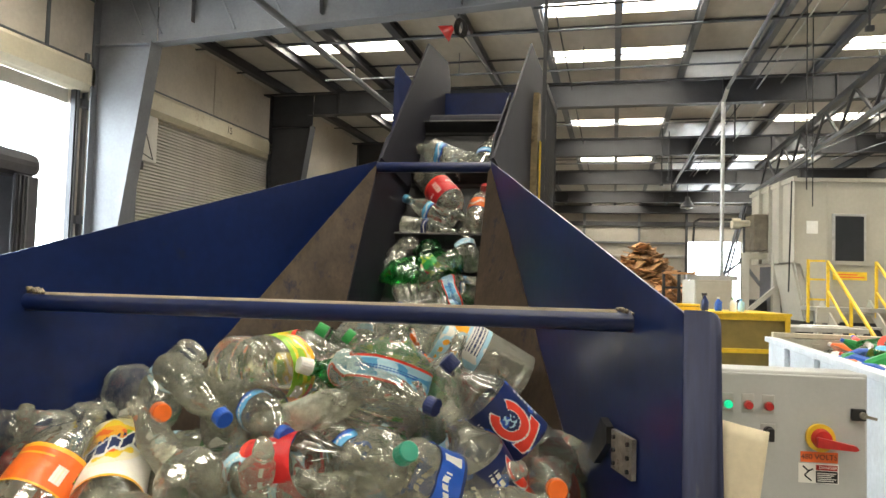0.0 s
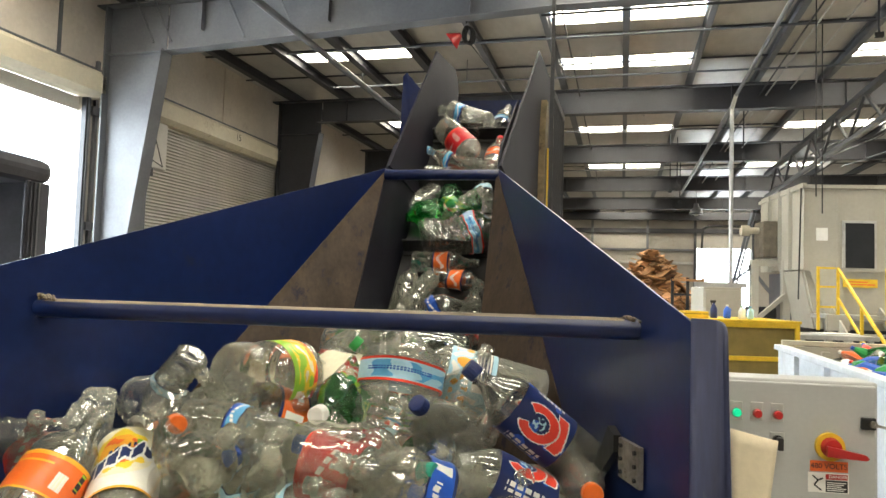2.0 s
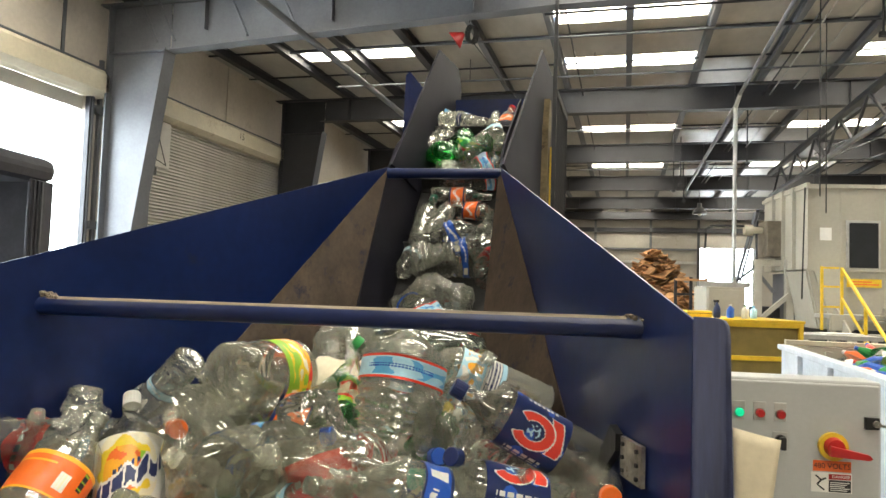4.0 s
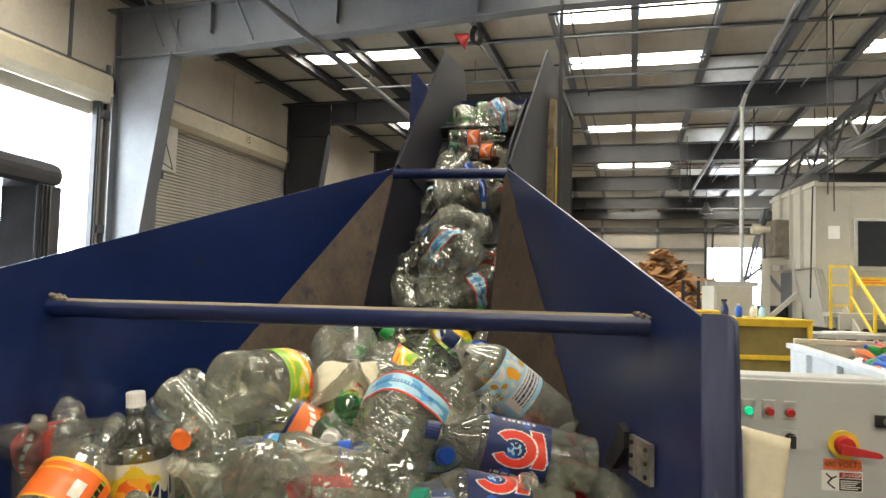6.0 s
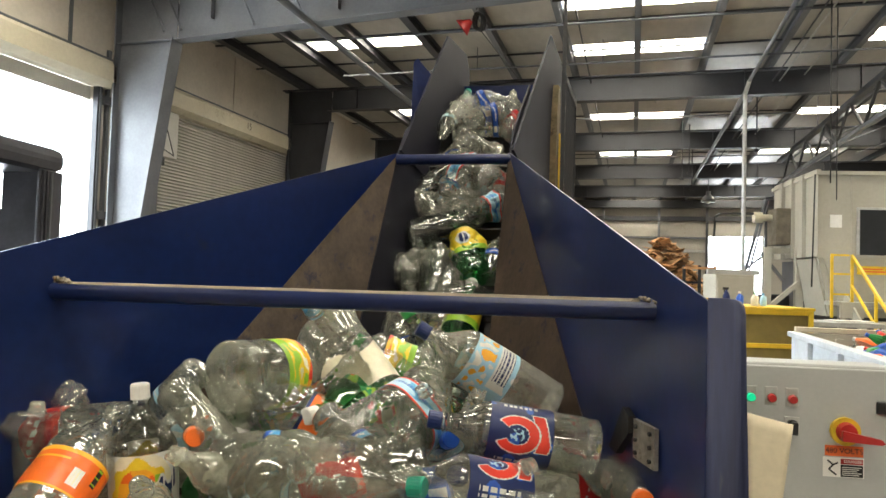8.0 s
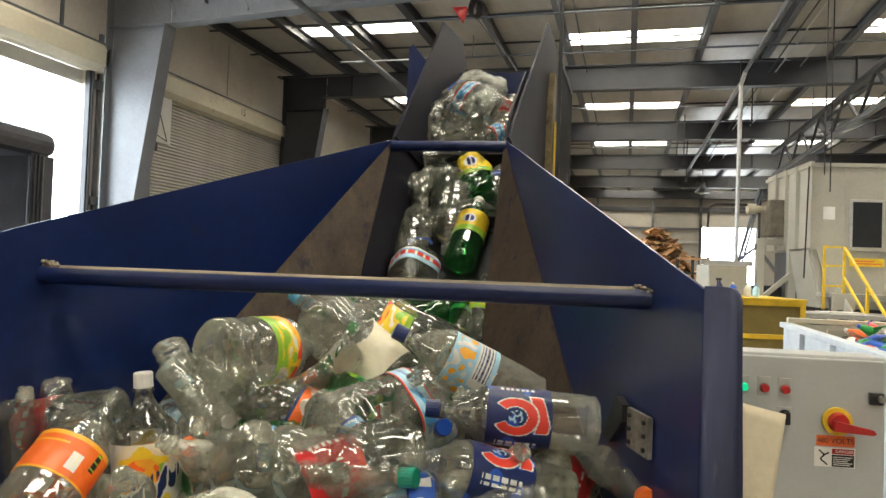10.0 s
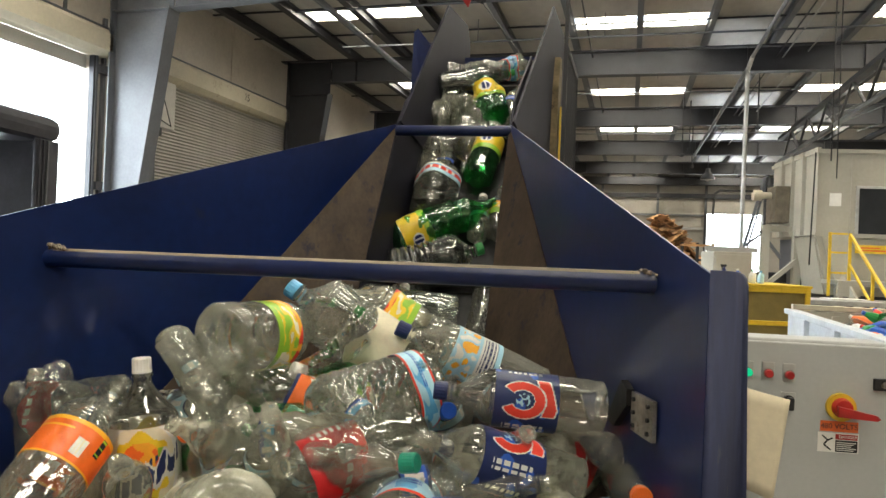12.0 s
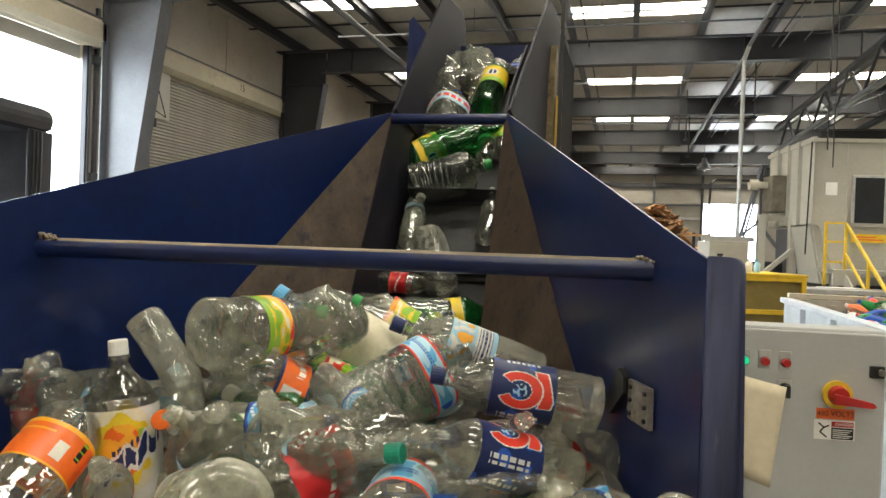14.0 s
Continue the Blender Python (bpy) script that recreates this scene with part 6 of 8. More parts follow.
    walk(bottles[17], [(0, lying(-0.100, 1.147, 1.290, 0.21, -0.97, 0.10, 0)), (3, lying(-0.045, 1.164, 1.297, 0.21, -0.97, 0.11, 0)), (5.5, lying(-0.027, 1.173, 1.268, 0.20, -0.97, 0.11, 0)), (8, lying(-0.006, 1.177, 1.259, 0.19, -0.98, 0.11, 0)), (10.5, lying(0.012, 1.185, 1.237, 0.16, -0.98, 0.14, 0)), (14, lying(-0.041, 1.170, 1.187, 0.20, -0.96, 0.19, 0))])
    walk(bottles[18], [(0, lying(-0.072, 1.277, 1.298, -0.85, -0.23, 0.47, 26)), (3, lying(-0.037, 1.270, 1.290, -0.85, -0.25, 0.47, 25)), (5.5, lying(-0.026, 1.215, 1.267, -0.78, -0.42, 0.46, 24)), (8, lying(-0.024, 1.214, 1.249, -0.79, -0.41, 0.46, 24)), (10.5, lying(-0.021, 1.217, 1.253, -0.75, -0.39, 0.53, 23)), (14, lying(-0.021, 1.217, 1.229, -0.76, -0.37, 0.54, 23))])
    walk(bottles[19], [(0, lying(-0.516, 1.044, 1.287, 0.96, -0.08, 0.27, -24)), (1.5, lying(-0.441, 1.056, 1.301, 0.99, -0.09, -0.12, -30)), (3, lying(-0.452, 1.059, 1.283, 0.97, -0.09, -0.23, -33)), (5.5, lying(-0.469, 1.032, 1.253, -0.80, -0.56, -0.21, 23)), (8, lying(-0.458, 1.033, 1.236, -0.79, -0.56, -0.24, 22)), (10.5, lying(-0.448, 1.043, 1.244, -0.74, -0.63, -0.23, 22)), (14, lying(-0.469, 1.036, 1.212, -0.70, -0.63, -0.34, 17))])
    walk(bottles[20], [(0, lying(-0.263, 1.058, 1.286, -0.76, -0.48, 0.45, 31)), (3, lying(-0.288, 1.032, 1.287, -0.75, -0.49, 0.44, 32)), (5.5, lying(-0.290, 1.061, 1.233, -0.85, -0.51, 0.13, 30)), (10.5, lying(-0.311, 1.059, 1.203, -0.91, -0.42, -0.04, 28)), (14, lying(-0.343, 1.048, 1.153, -0.91, -0.42, -0.03, 28))])
    walk(bottles[21], [(0, lying(-0.252, 1.252, 1.318, 0.47, 0.07, 0.88, -3)), (3, lying(-0.243, 1.255, 1.334, 0.39, 0.05, 0.92, -1)), (5.5, lying(-0.277, 1.226, 1.317, 0.32, 0.03, 0.95, 2)), (10.5, lying(-0.313, 1.233, 1.256, 0.14, 0.02, 0.99, 9)), (14, lying(-0.304, 1.236, 1.252, 0.45, 0.13, 0.88, -2))])
    walk(bottles[22], [(0, lying(-0.378, 1.057, 1.298, 0.61, -0.65, 0.46, -33)), (3, lying(-0.431, 1.042, 1.326, 0.99, -0.11, 0.01, -29)), (5.5, lying(-0.445, 1.037, 1.284, 0.99, -0.07, 0.08, -28)), (8, lying(-0.456, 1.032, 1.272, 0.99, -0.11, 0.08, -28)), (10.5, lying(-0.457, 1.040, 1.256, 0.98, -0.15, 0.14, -26)), (14, lying(-0.480, 1.034, 1.243, 0.98, -0.09, 0.17, -25))])
    walk(bottles[23], [(0, lying(-0.549, 1.484, 1.415, -0.21, 0.76, 0.61, 41)), (2, lying(-0.577, 1.441, 1.433, -0.21, 0.76, 0.62, 42)), (3, lying(-0.578, 1.412, 1.432, -0.21, 0.72, 0.66, 42)), (5.5, lying(-0.578, 1.387, 1.418, -0.23, 0.69, 0.68, 43)), (6.5, lying(-0.584, 1.365, 1.434, -0.55, 0.48, 0.69, 53)), (8, lying(-0.589, 1.353, 1.424, -0.68, 0.30, 0.67, 55)), (10.5, lying(-0.568, 1.349, 1.431, -0.82, -0.01, 0.58, 56)), (14, lying(-0.579, 1.340, 1.390, -0.83, -0.21, 0.51, 56))])
    walk(bottles[24], [(0, lying(-0.581, 1.028, 1.287, -0.65, 0.67, 0.35, 35)), (3, lying(-0.582, 1.005, 1.279, 0.53, -0.42, 0.74, 12)), (5.5, lying(-0.590, 0.997, 1.285, 0.41, -0.60, 0.69, 19)), (8, lying(-0.587, 0.997, 1.263, 0.41, -0.58, 0.70, 18)), (10.5, lying(-0.612, 0.999, 1.260, 0.39, -0.58, 0.72, 20)), (14, lying(-0.656, 0.987, 1.241, 0.39, -0.55, 0.74, 22))])
    walk(bottles[25], [(0, lying(-0.714, 1.015, 1.307, -0.45, -0.33, 0.83, 45)), (5.5, lying(-0.683, 1.013, 1.281, -0.13, -0.27, 0.95, 38)), (10.5, lying(-0.649, 1.011, 1.221, -0.15, -0.24, 0.96, 37)), (14, lying(-0.683, 1.000, 1.188, -0.16, -0.21, 0.96, 39))])
    walk(bottles[26], [(0, lying(-0.613, 0.960, 1.269, 0.28, -0.85, 0.45, 28)), (3, lying(-0.661, 0.984, 1.298, 0.76, -0.35, 0.55, 0)), (5.5, lying(-0.526, 0.973, 1.280, 0.51, -0.69, 0.52, 10)), (8, lying(-0.533, 0.970, 1.263, 0.67, -0.63, 0.40, -3)), (10.5, lying(-0.556, 0.973, 1.243, 0.72, -0.61, 0.33, -9)), (14, lying(-0.573, 0.968, 1.221, 0.77, -0.59, 0.25, -15))])
    walk(bottles[27], [(0, lying(-0.508, 1.483, 1.417, -0.85, -0.23, 0.47, 34)), (3, lying(-0.482, 1.558, 1.476, -0.96, -0.26, 0.14, 30)), (5.5, lying(-0.435, 1.551, 1.422, -0.84, -0.26, 0.47, 31)), (8, lying(-0.416, 1.505, 1.387, -0.50, -0.17, 0.85, 26)), (10.5, lying(-0.520, 1.537, 1.458, -0.92, -0.25, 0.31, 32)), (14, lying(-0.552, 1.554, 1.400, -0.97, -0.25, 0.05, 29))])
    walk(bottles[28], [(0, lying(-0.505, 1.147, 1.364, 0.91, 0.21, 0.37, -17)), (3, lying(-0.519, 1.071, 1.319, 0.96, 0.05, 0.28, -20)), (5.5, lying(-0.486, 1.045, 1.301, 0.96, 0.07, 0.27, -20)), (10.5, lying(-0.492, 1.072, 1.277, 0.96, 0.07, 0.29, -20)), (14, lying(-0.506, 1.069, 1.263, 0.95, 0.08, 0.29, -20))])
    walk(bottles[29], [(0, lying(-0.333, 1.313, 1.358, 0.21, 0.36, 0.91, 4)), (3, lying(-0.307, 1.300, 1.352, 0.35, 0.40, 0.85, -2)), (5.5, lying(-0.331, 1.273, 1.334, 0.35, 0.40, 0.84, -1)), (8, lying(-0.391, 1.297, 1.338, -0.21, 0.71, 0.67, 16)), (10.5, lying(-0.372, 1.247, 1.314, -0.13, 0.80, 0.58, 11)), (14, lying(-0.443, 1.147, 1.269, -0.01, 0.80, 0.60, 10))])
    walk(bottles[30], [(0, lying(-0.234, 1.016, 1.121, -0.95, -0.32, 0.00, 28)), (8, lying(-0.280, 1.001, 1.144, -0.94, -0.35, 0.00, 28)), (10.5, lying(-0.281, 1.015, 1.158, -0.94, -0.34, -0.01, 28)), (12.5, lying(-0.281, 1.006, 1.161, -0.94, -0.34, -0.01, 28)), (14, lying(-0.285, 1.013, 1.146, -0.94, -0.34, -0.00, 28))])
    walk(bottles[31], [(0, lying(-0.176, 1.057, 1.260, 0.98, 0.05, 0.19, -25)), (10.5, lying(-0.214, 1.063, 1.231, 0.98, 0.07, 0.20, -25)), (14, lying(-0.214, 1.062, 1.213, 0.99, 0.08, 0.12, -26))])
    walk(bottles[32], [(0, lying(0.043, 0.977, 1.199, 0.11, 0.71, -0.69, 2)), (8, lying(0.053, 0.985, 1.197, 0.08, 0.67, -0.74, 0)), (10.5, lying(0.068, 0.992, 1.191, 0.12, 0.65, -0.75, 0)), (14, lying(0.062, 0.991, 1.182, 0.11, 0.66, -0.74, -1))])
    walk(bottles[33], [(0, lying(-0.682, 0.924, 1.230, 0.06, -0.80, 0.59, 42)), (10.5, lying(-0.717, 0.910, 1.217, 0.49, -0.68, 0.55, 19)), (14, lying(-0.745, 0.901, 1.188, 0.49, -0.66, 0.58, 20))])
    walk(bottles[34], [(0, lying(-0.386, 1.153, 1.405, 0.91, -0.36, -0.21, -32)), (3, lying(-0.238, 1.195, 1.333, -0.42, -0.86, 0.29, 29)), (5.5, lying(-0.194, 1.168, 1.271, -0.35, -0.88, 0.33, -21)), (10.5, lying(-0.242, 1.159, 1.235, -0.37, -0.85, 0.38, -19)), (14, lying(-0.233, 1.161, 1.216, -0.20, -0.82, 0.53, -19))])
    walk(bottles[35], [(0, lying(-0.670, 1.392, 1.418, 0.95, 0.23, 0.20, -22)), (5.5, lying(-0.506, 1.480, 1.406, -0.84, -0.26, 0.47, 33)), (8, lying(-0.509, 1.428, 1.391, -0.91, -0.26, 0.31, 32)), (10.5, lying(-0.511, 1.436, 1.441, -0.85, -0.23, 0.47, 33)), (14, lying(-0.499, 1.444, 1.389, -0.86, -0.22, 0.47, 33))])
    walk(bottles[36], [(0, lying(-0.940, 1.057, 1.283, -0.79, -0.41, 0.45, 45)), (3, lying(-0.940, 1.057, 1.283, -0.79, -0.41, 0.45, 45)), (8, lying(-0.950, 1.043, 1.266, -0.83, -0.42, 0.37, 42)), (14, lying(-0.943, 1.057, 1.263, -0.86, -0.40, 0.30, 40))])
    walk(bottles[37], [(0, lying(-0.695, 1.159, 1.340, -0.35, -0.14, 0.93, 39)), (3, lying(-0.695, 1.159, 1.340, -0.35, -0.14, 0.93, 39)), (8, lying(-0.705, 1.149, 1.321, -0.44, -0.16, 0.88, 40)), (14, lying(-0.699, 1.163, 1.320, -0.52, -0.13, 0.85, 40))])
    walk(bottles[38], [(0, lying(-0.546, 1.015, 1.274, 0.52, -0.57, 0.64, 11)), (3, lying(-0.546, 1.015, 1.274, 0.52, -0.57, 0.64, 11)), (8, lying(-0.556, 1.006, 1.256, 0.46, -0.57, 0.68, 14)), (14, lying(-0.549, 1.016, 1.254, 0.39, -0.55, 0.74, 17))])
    walk(bottles[39], [(0, lying(-0.572, 1.230, 1.369, -0.85, -0.38, -0.38, 17)), (3, lying(-0.572, 1.230, 1.369, -0.85, -0.38, -0.38, 17)), (8, lying(-0.583, 1.223, 1.349, -0.80, -0.38, -0.46, 14)), (14, lying(-0.577, 1.237, 1.350, -0.76, -0.39, -0.52, 11))])
    walk(bottles[40], [(0, lying(-0.435, 1.124, 1.310, 0.78, -0.28, -0.56, -35)), (3, lying(-0.435, 1.124, 1.310, 0.78, -0.28, -0.56, -35)), (8, lying(-0.446, 1.117, 1.291, 0.83, -0.27, -0.48, -35)), (14, lying(-0.439, 1.128, 1.291, 0.87, -0.29, -0.40, -34))])
    walk(bottles[41], [(0, lying(-0.327, 1.235, 1.316, -0.09, -0.43, 0.90, 20)), (3, lying(-0.327, 1.235, 1.316, -0.09, -0.43, 0.90, 20)), (8, lying(-0.338, 1.230, 1.295, -0.18, -0.44, 0.88, 21)), (14, lying(-0.331, 1.239, 1.297, -0.26, -0.41, 0.87, 23))])
    walk(bottles[42], [(0, lying(-0.218, 1.120, 1.273, 0.84, -0.32, 0.43, -18)), (3, lying(-0.218, 1.120, 1.273, 0.84, -0.32, 0.43, -18)), (8, lying(-0.230, 1.116, 1.253, 0.80, -0.32, 0.51, -16)), (14, lying(-0.222, 1.123, 1.253, 0.75, -0.31, 0.59, -14))])
    walk(bottles[43], [(0, lying(-0.083, 1.238, 1.274, -0.39, -0.50, 0.78, 17)), (3, lying(-0.083, 1.238, 1.274, -0.39, -0.50, 0.78, 17)), (8, lying(-0.096, 1.236, 1.253, -0.46, -0.51, 0.73, 19)), (14, lying(-0.087, 1.241, 1.255, -0.52, -0.49, 0.70, 20))])
    walk(bottles[44], [(0, lying(-0.482, 1.011, 1.262, 0.91, -0.30, 0.30, -17)), (3, lying(-0.482, 1.011, 1.262, 0.91, -0.30, 0.30, -17)), (8, lying(-0.493, 1.003, 1.243, 0.88, -0.29, 0.38, -13)), (14, lying(-0.485, 1.012, 1.241, 0.84, -0.29, 0.46, -11))])
    walk(bottles[45], [(0, lying(-0.461, 1.381, 1.407, -0.75, -0.23, 0.61, 33)), (3, lying(-0.461, 1.381, 1.407, -0.75, -0.23, 0.61, 33)), (8, lying(-0.473, 1.376, 1.385, -0.81, -0.24, 0.53, 33)), (14, lying(-0.466, 1.391, 1.388, -0.86, -0.22, 0.47, 33))])
    walk(bottles[46], [(0, lying(-0.628, 1.014, 1.272, -0.43, -0.66, 0.62, 43)), (3, lying(-0.628, 1.014, 1.272, -0.43, -0.66, 0.62, 43)), (8, lying(-0.638, 1.004, 1.254, -0.48, -0.67, 0.56, 42)), (14, lying(-0.631, 1.015, 1.251, -0.53, -0.65, 0.54, 42))])
    walk(bottles[47], [(0, lying(-1.011, 1.019, 1.270, 0.35, -0.14, 0.93, 33)), (3, lying(-1.011, 1.019, 1.270, 0.35, -0.14, 0.93, 33)), (8, lying(-1.020, 1.003, 1.253, 0.26, -0.15, 0.95, 37)), (14, lying(-1.014, 1.017, 1.250, 0.17, -0.12, 0.98, 39))])
    walk(bottles[48], [(0, lying(-0.383, 1.058, 1.266, -0.67, -0.70, 0.24, 33)), (3, lying(-0.383, 1.058, 1.266, -0.67, -0.70, 0.24, 33)), (8, lying(-0.394, 1.050, 1.246, -0.68, -0.71, 0.16, 32)), (14, lying(-0.386, 1.059, 1.246, -0.70, -0.70, 0.12, 31))])
    walk(bottles[49], [(0, lying(-0.646, 2.576, 2.085, -0.89, 0.28, 0.37, 0)), (1.92, lying(-0.662, 2.794, 2.323, -0.89, 0.28, 0.37, 0)), (2.42, lying(-0.673, 2.953, 2.343, -0.89, 0.28, 0.37, 0)), (2.82, lying(-0.682, 3.093, 1.573, -0.89, 0.28, 0.37, 0)), (14, lying(-0.682, 3.093, 1.573, -0.89, 0.28, 0.37, 0))])
    walk(bottles[50], [(0, lying(-0.491, 2.629, 2.099, 0.13, 0.68, 0.73, 0)), (1.69, lying(-0.504, 2.820, 2.308, 0.13, 0.68, 0.73, 0)), (2.19, lying(-0.515, 2.980, 2.328, 0.13, 0.68, 0.73, 0)), (2.59, lying(-0.525, 3.120, 1.558, 0.13, 0.68, 0.73, 0)), (14, lying(-0.525, 3.120, 1.558, 0.13, 0.68, 0.73, 0))])
    walk(bottles[51], [(0, lying(-0.604, 2.423, 1.912, 0.61, -0.51, -0.60, 0)), (1.65, lying(-0.617, 2.610, 2.117, 0.61, -0.51, -0.60, 0)), (3.31, lying(-0.630, 2.797, 2.322, 0.61, -0.51, -0.60, 0)), (3.81, lying(-0.641, 2.957, 2.342, 0.61, -0.51, -0.60, 0)), (4.21, lying(-0.651, 3.096, 1.572, 0.61, -0.51, -0.60, 0)), (14, lying(-0.651, 3.096, 1.572, 0.61, -0.51, -0.60, 0))])
    walk(bottles[52], [(0, lying(-0.471, 2.419, 1.871, 0.04, 0.68, 0.73, 0)), (1.77, lying(-0.485, 2.619, 2.090, 0.04, 0.68, 0.73, 0)), (3.54, lying(-0.499, 2.820, 2.309, 0.04, 0.68, 0.73, 0)), (4.04, lying(-0.510, 2.979, 2.329, 0.04, 0.68, 0.73, 0)), (4.44, lying(-0.520, 3.119, 1.559, 0.04, 0.68, 0.73, 0)), (14, lying(-0.520, 3.119, 1.559, 0.04, 0.68, 0.73, 0))])
    walk(bottles[53], [(0, lying(-0.652, 2.391, 1.853, -0.89, 0.28, 0.37, 0)), (1.84, lying(-0.667, 2.599, 2.081, -0.89, 0.28, 0.37, 0)), (3.68, lying(-0.681, 2.807, 2.309, -0.89, 0.28, 0.37, 0)), (4.18, lying(-0.692, 2.967, 2.329, -0.89, 0.28, 0.37, 0)), (4.58, lying(-0.702, 3.107, 1.559, -0.89, 0.28, 0.37, 0)), (14, lying(-0.702, 3.107, 1.559, -0.89, 0.28, 0.37, 0))])
    walk(bottles[54], [(0, lying(-0.633, 2.334, 1.784, 0.99, -0.07, -0.15, 0)), (2.11, lying(-0.649, 2.572, 2.045, 0.99, -0.07, -0.15, 0)), (4.22, lying(-0.666, 2.811, 2.306, 0.99, -0.07, -0.15, 0)), (4.72, lying(-0.677, 2.971, 2.326, 0.99, -0.07, -0.15, 0)), (5.12, lying(-0.687, 3.110, 1.556, 0.99, -0.07, -0.15, 0)), (14, lying(-0.687, 3.110, 1.556, 0.99, -0.07, -0.15, 0))])
    walk(bottles[55], [(0, lying(-0.493, 2.292, 1.728, -0.22, 0.65, 0.73, 0)), (1.56, lying(-0.506, 2.468, 1.921, -0.22, 0.65, 0.73, 0)), (3.11, lying(-0.518, 2.644, 2.114, -0.22, 0.65, 0.73, 0)), (4.67, lying(-0.530, 2.820, 2.307, -0.22, 0.65, 0.73, 0)), (5.17, lying(-0.542, 2.980, 2.327, -0.22, 0.65, 0.73, 0)), (5.57, lying(-0.551, 3.119, 1.557, -0.22, 0.65, 0.73, 0)), (14, lying(-0.551, 3.119, 1.557, -0.22, 0.65, 0.73, 0))])
    walk(bottles[56], [(0, lying(-0.697, 2.263, 1.708, 0.46, 0.62, 0.64, 0)), (1.61, lying(-0.710, 2.445, 1.907, 0.46, 0.62, 0.64, 0)), (3.21, lying(-0.722, 2.627, 2.106, 0.46, 0.62, 0.64, 0)), (4.82, lying(-0.735, 2.808, 2.305, 0.46, 0.62, 0.64, 0)), (5.32, lying(-0.746, 2.968, 2.325, 0.46, 0.62, 0.64, 0)), (5.72, lying(-0.756, 3.108, 1.555, 0.46, 0.62, 0.64, 0)), (14, lying(-0.756, 3.108, 1.555, 0.46, 0.62, 0.64, 0))])
    walk(bottles[57], [(0, lying(-0.629, 2.174, 1.627, -0.92, -0.30, -0.25, 0)), (1.85, lying(-0.643, 2.383, 1.856, -0.92, -0.30, -0.25, 0)), (3.7, lying(-0.658, 2.593, 2.085, -0.92, -0.30, -0.25, 0)), (5.55, lying(-0.673, 2.802, 2.314, -0.92, -0.30, -0.25, 0)), (6.05, lying(-0.684, 2.962, 2.334, -0.92, -0.30, -0.25, 0)), (6.45, lying(-0.694, 3.101, 1.564, -0.92, -0.30, -0.25, 0)), (14, lying(-0.694, 3.101, 1.564, -0.92, -0.30, -0.25, 0))])
    walk(bottles[58], [(0, lying(-0.555, 2.180, 1.633, 0.54, -0.55, -0.64, 0)), (1.84, lying(-0.569, 2.388, 1.861, 0.54, -0.55, -0.64, 0)), (3.68, lying(-0.584, 2.596, 2.089, 0.54, -0.55, -0.64, 0)), (5.52, lying(-0.598, 2.805, 2.317, 0.54, -0.55, -0.64, 0)), (6.02, lying(-0.609, 2.964, 2.337, 0.54, -0.55, -0.64, 0)), (6.42, lying(-0.619, 3.104, 1.567, 0.54, -0.55, -0.64, 0)), (14, lying(-0.619, 3.104, 1.567, 0.54, -0.55, -0.64, 0))])
    walk(bottles[59], [(0, lying(-0.458, 2.170, 1.590, 1.00, 0.07, 0.00, 0)), (1.92, lying(-0.473, 2.388, 1.829, 1.00, 0.07, 0.00, 0)), (3.85, lying(-0.489, 2.606, 2.067, 1.00, 0.07, 0.00, 0)), (5.77, lying(-0.504, 2.824, 2.305, 1.00, 0.07, 0.00, 0)), (6.27, lying(-0.515, 2.983, 2.325, 1.00, 0.07, 0.00, 0)), (6.67, lying(-0.525, 3.123, 1.555, 1.00, 0.07, 0.00, 0)), (14, lying(-0.525, 3.123, 1.555, 1.00, 0.07, 0.00, 0))])
    walk(bottles[60], [(0, lying(-0.512, 2.194, 1.653, 0.73, 0.49, 0.47, 0)), (1.8, lying(-0.526, 2.397, 1.875, 0.73, 0.49, 0.47, 0)), (3.59, lying(-0.540, 2.601, 2.098, 0.73, 0.49, 0.47, 0)), (5.39, lying(-0.554, 2.804, 2.320, 0.73, 0.49, 0.47, 0)), (5.89, lying(-0.565, 2.964, 2.340, 0.73, 0.49, 0.47, 0)), (6.29, lying(-0.575, 3.103, 1.570, 0.73, 0.49, 0.47, 0)), (14, lying(-0.575, 3.103, 1.570, 0.73, 0.49, 0.47, 0))])
    walk(bottles[61], [(0, lying(-0.506, 2.072, 1.537, 0.92, 0.30, 0.25, 0)), (1.6, lying(-0.519, 2.252, 1.735, 0.92, 0.30, 0.25, 0)), (3.19, lying(-0.532, 2.433, 1.933, 0.92, 0.30, 0.25, 0)), (4.79, lying(-0.544, 2.614, 2.130, 0.92, 0.30, 0.25, 0)), (6.39, lying(-0.557, 2.795, 2.328, 0.92, 0.30, 0.25, 0)), (6.89, lying(-0.568, 2.955, 2.348, 0.92, 0.30, 0.25, 0)), (7.29, lying(-0.578, 3.094, 1.578, 0.92, 0.30, 0.25, 0)), (14, lying(-0.578, 3.094, 1.578, 0.92, 0.30, 0.25, 0))])
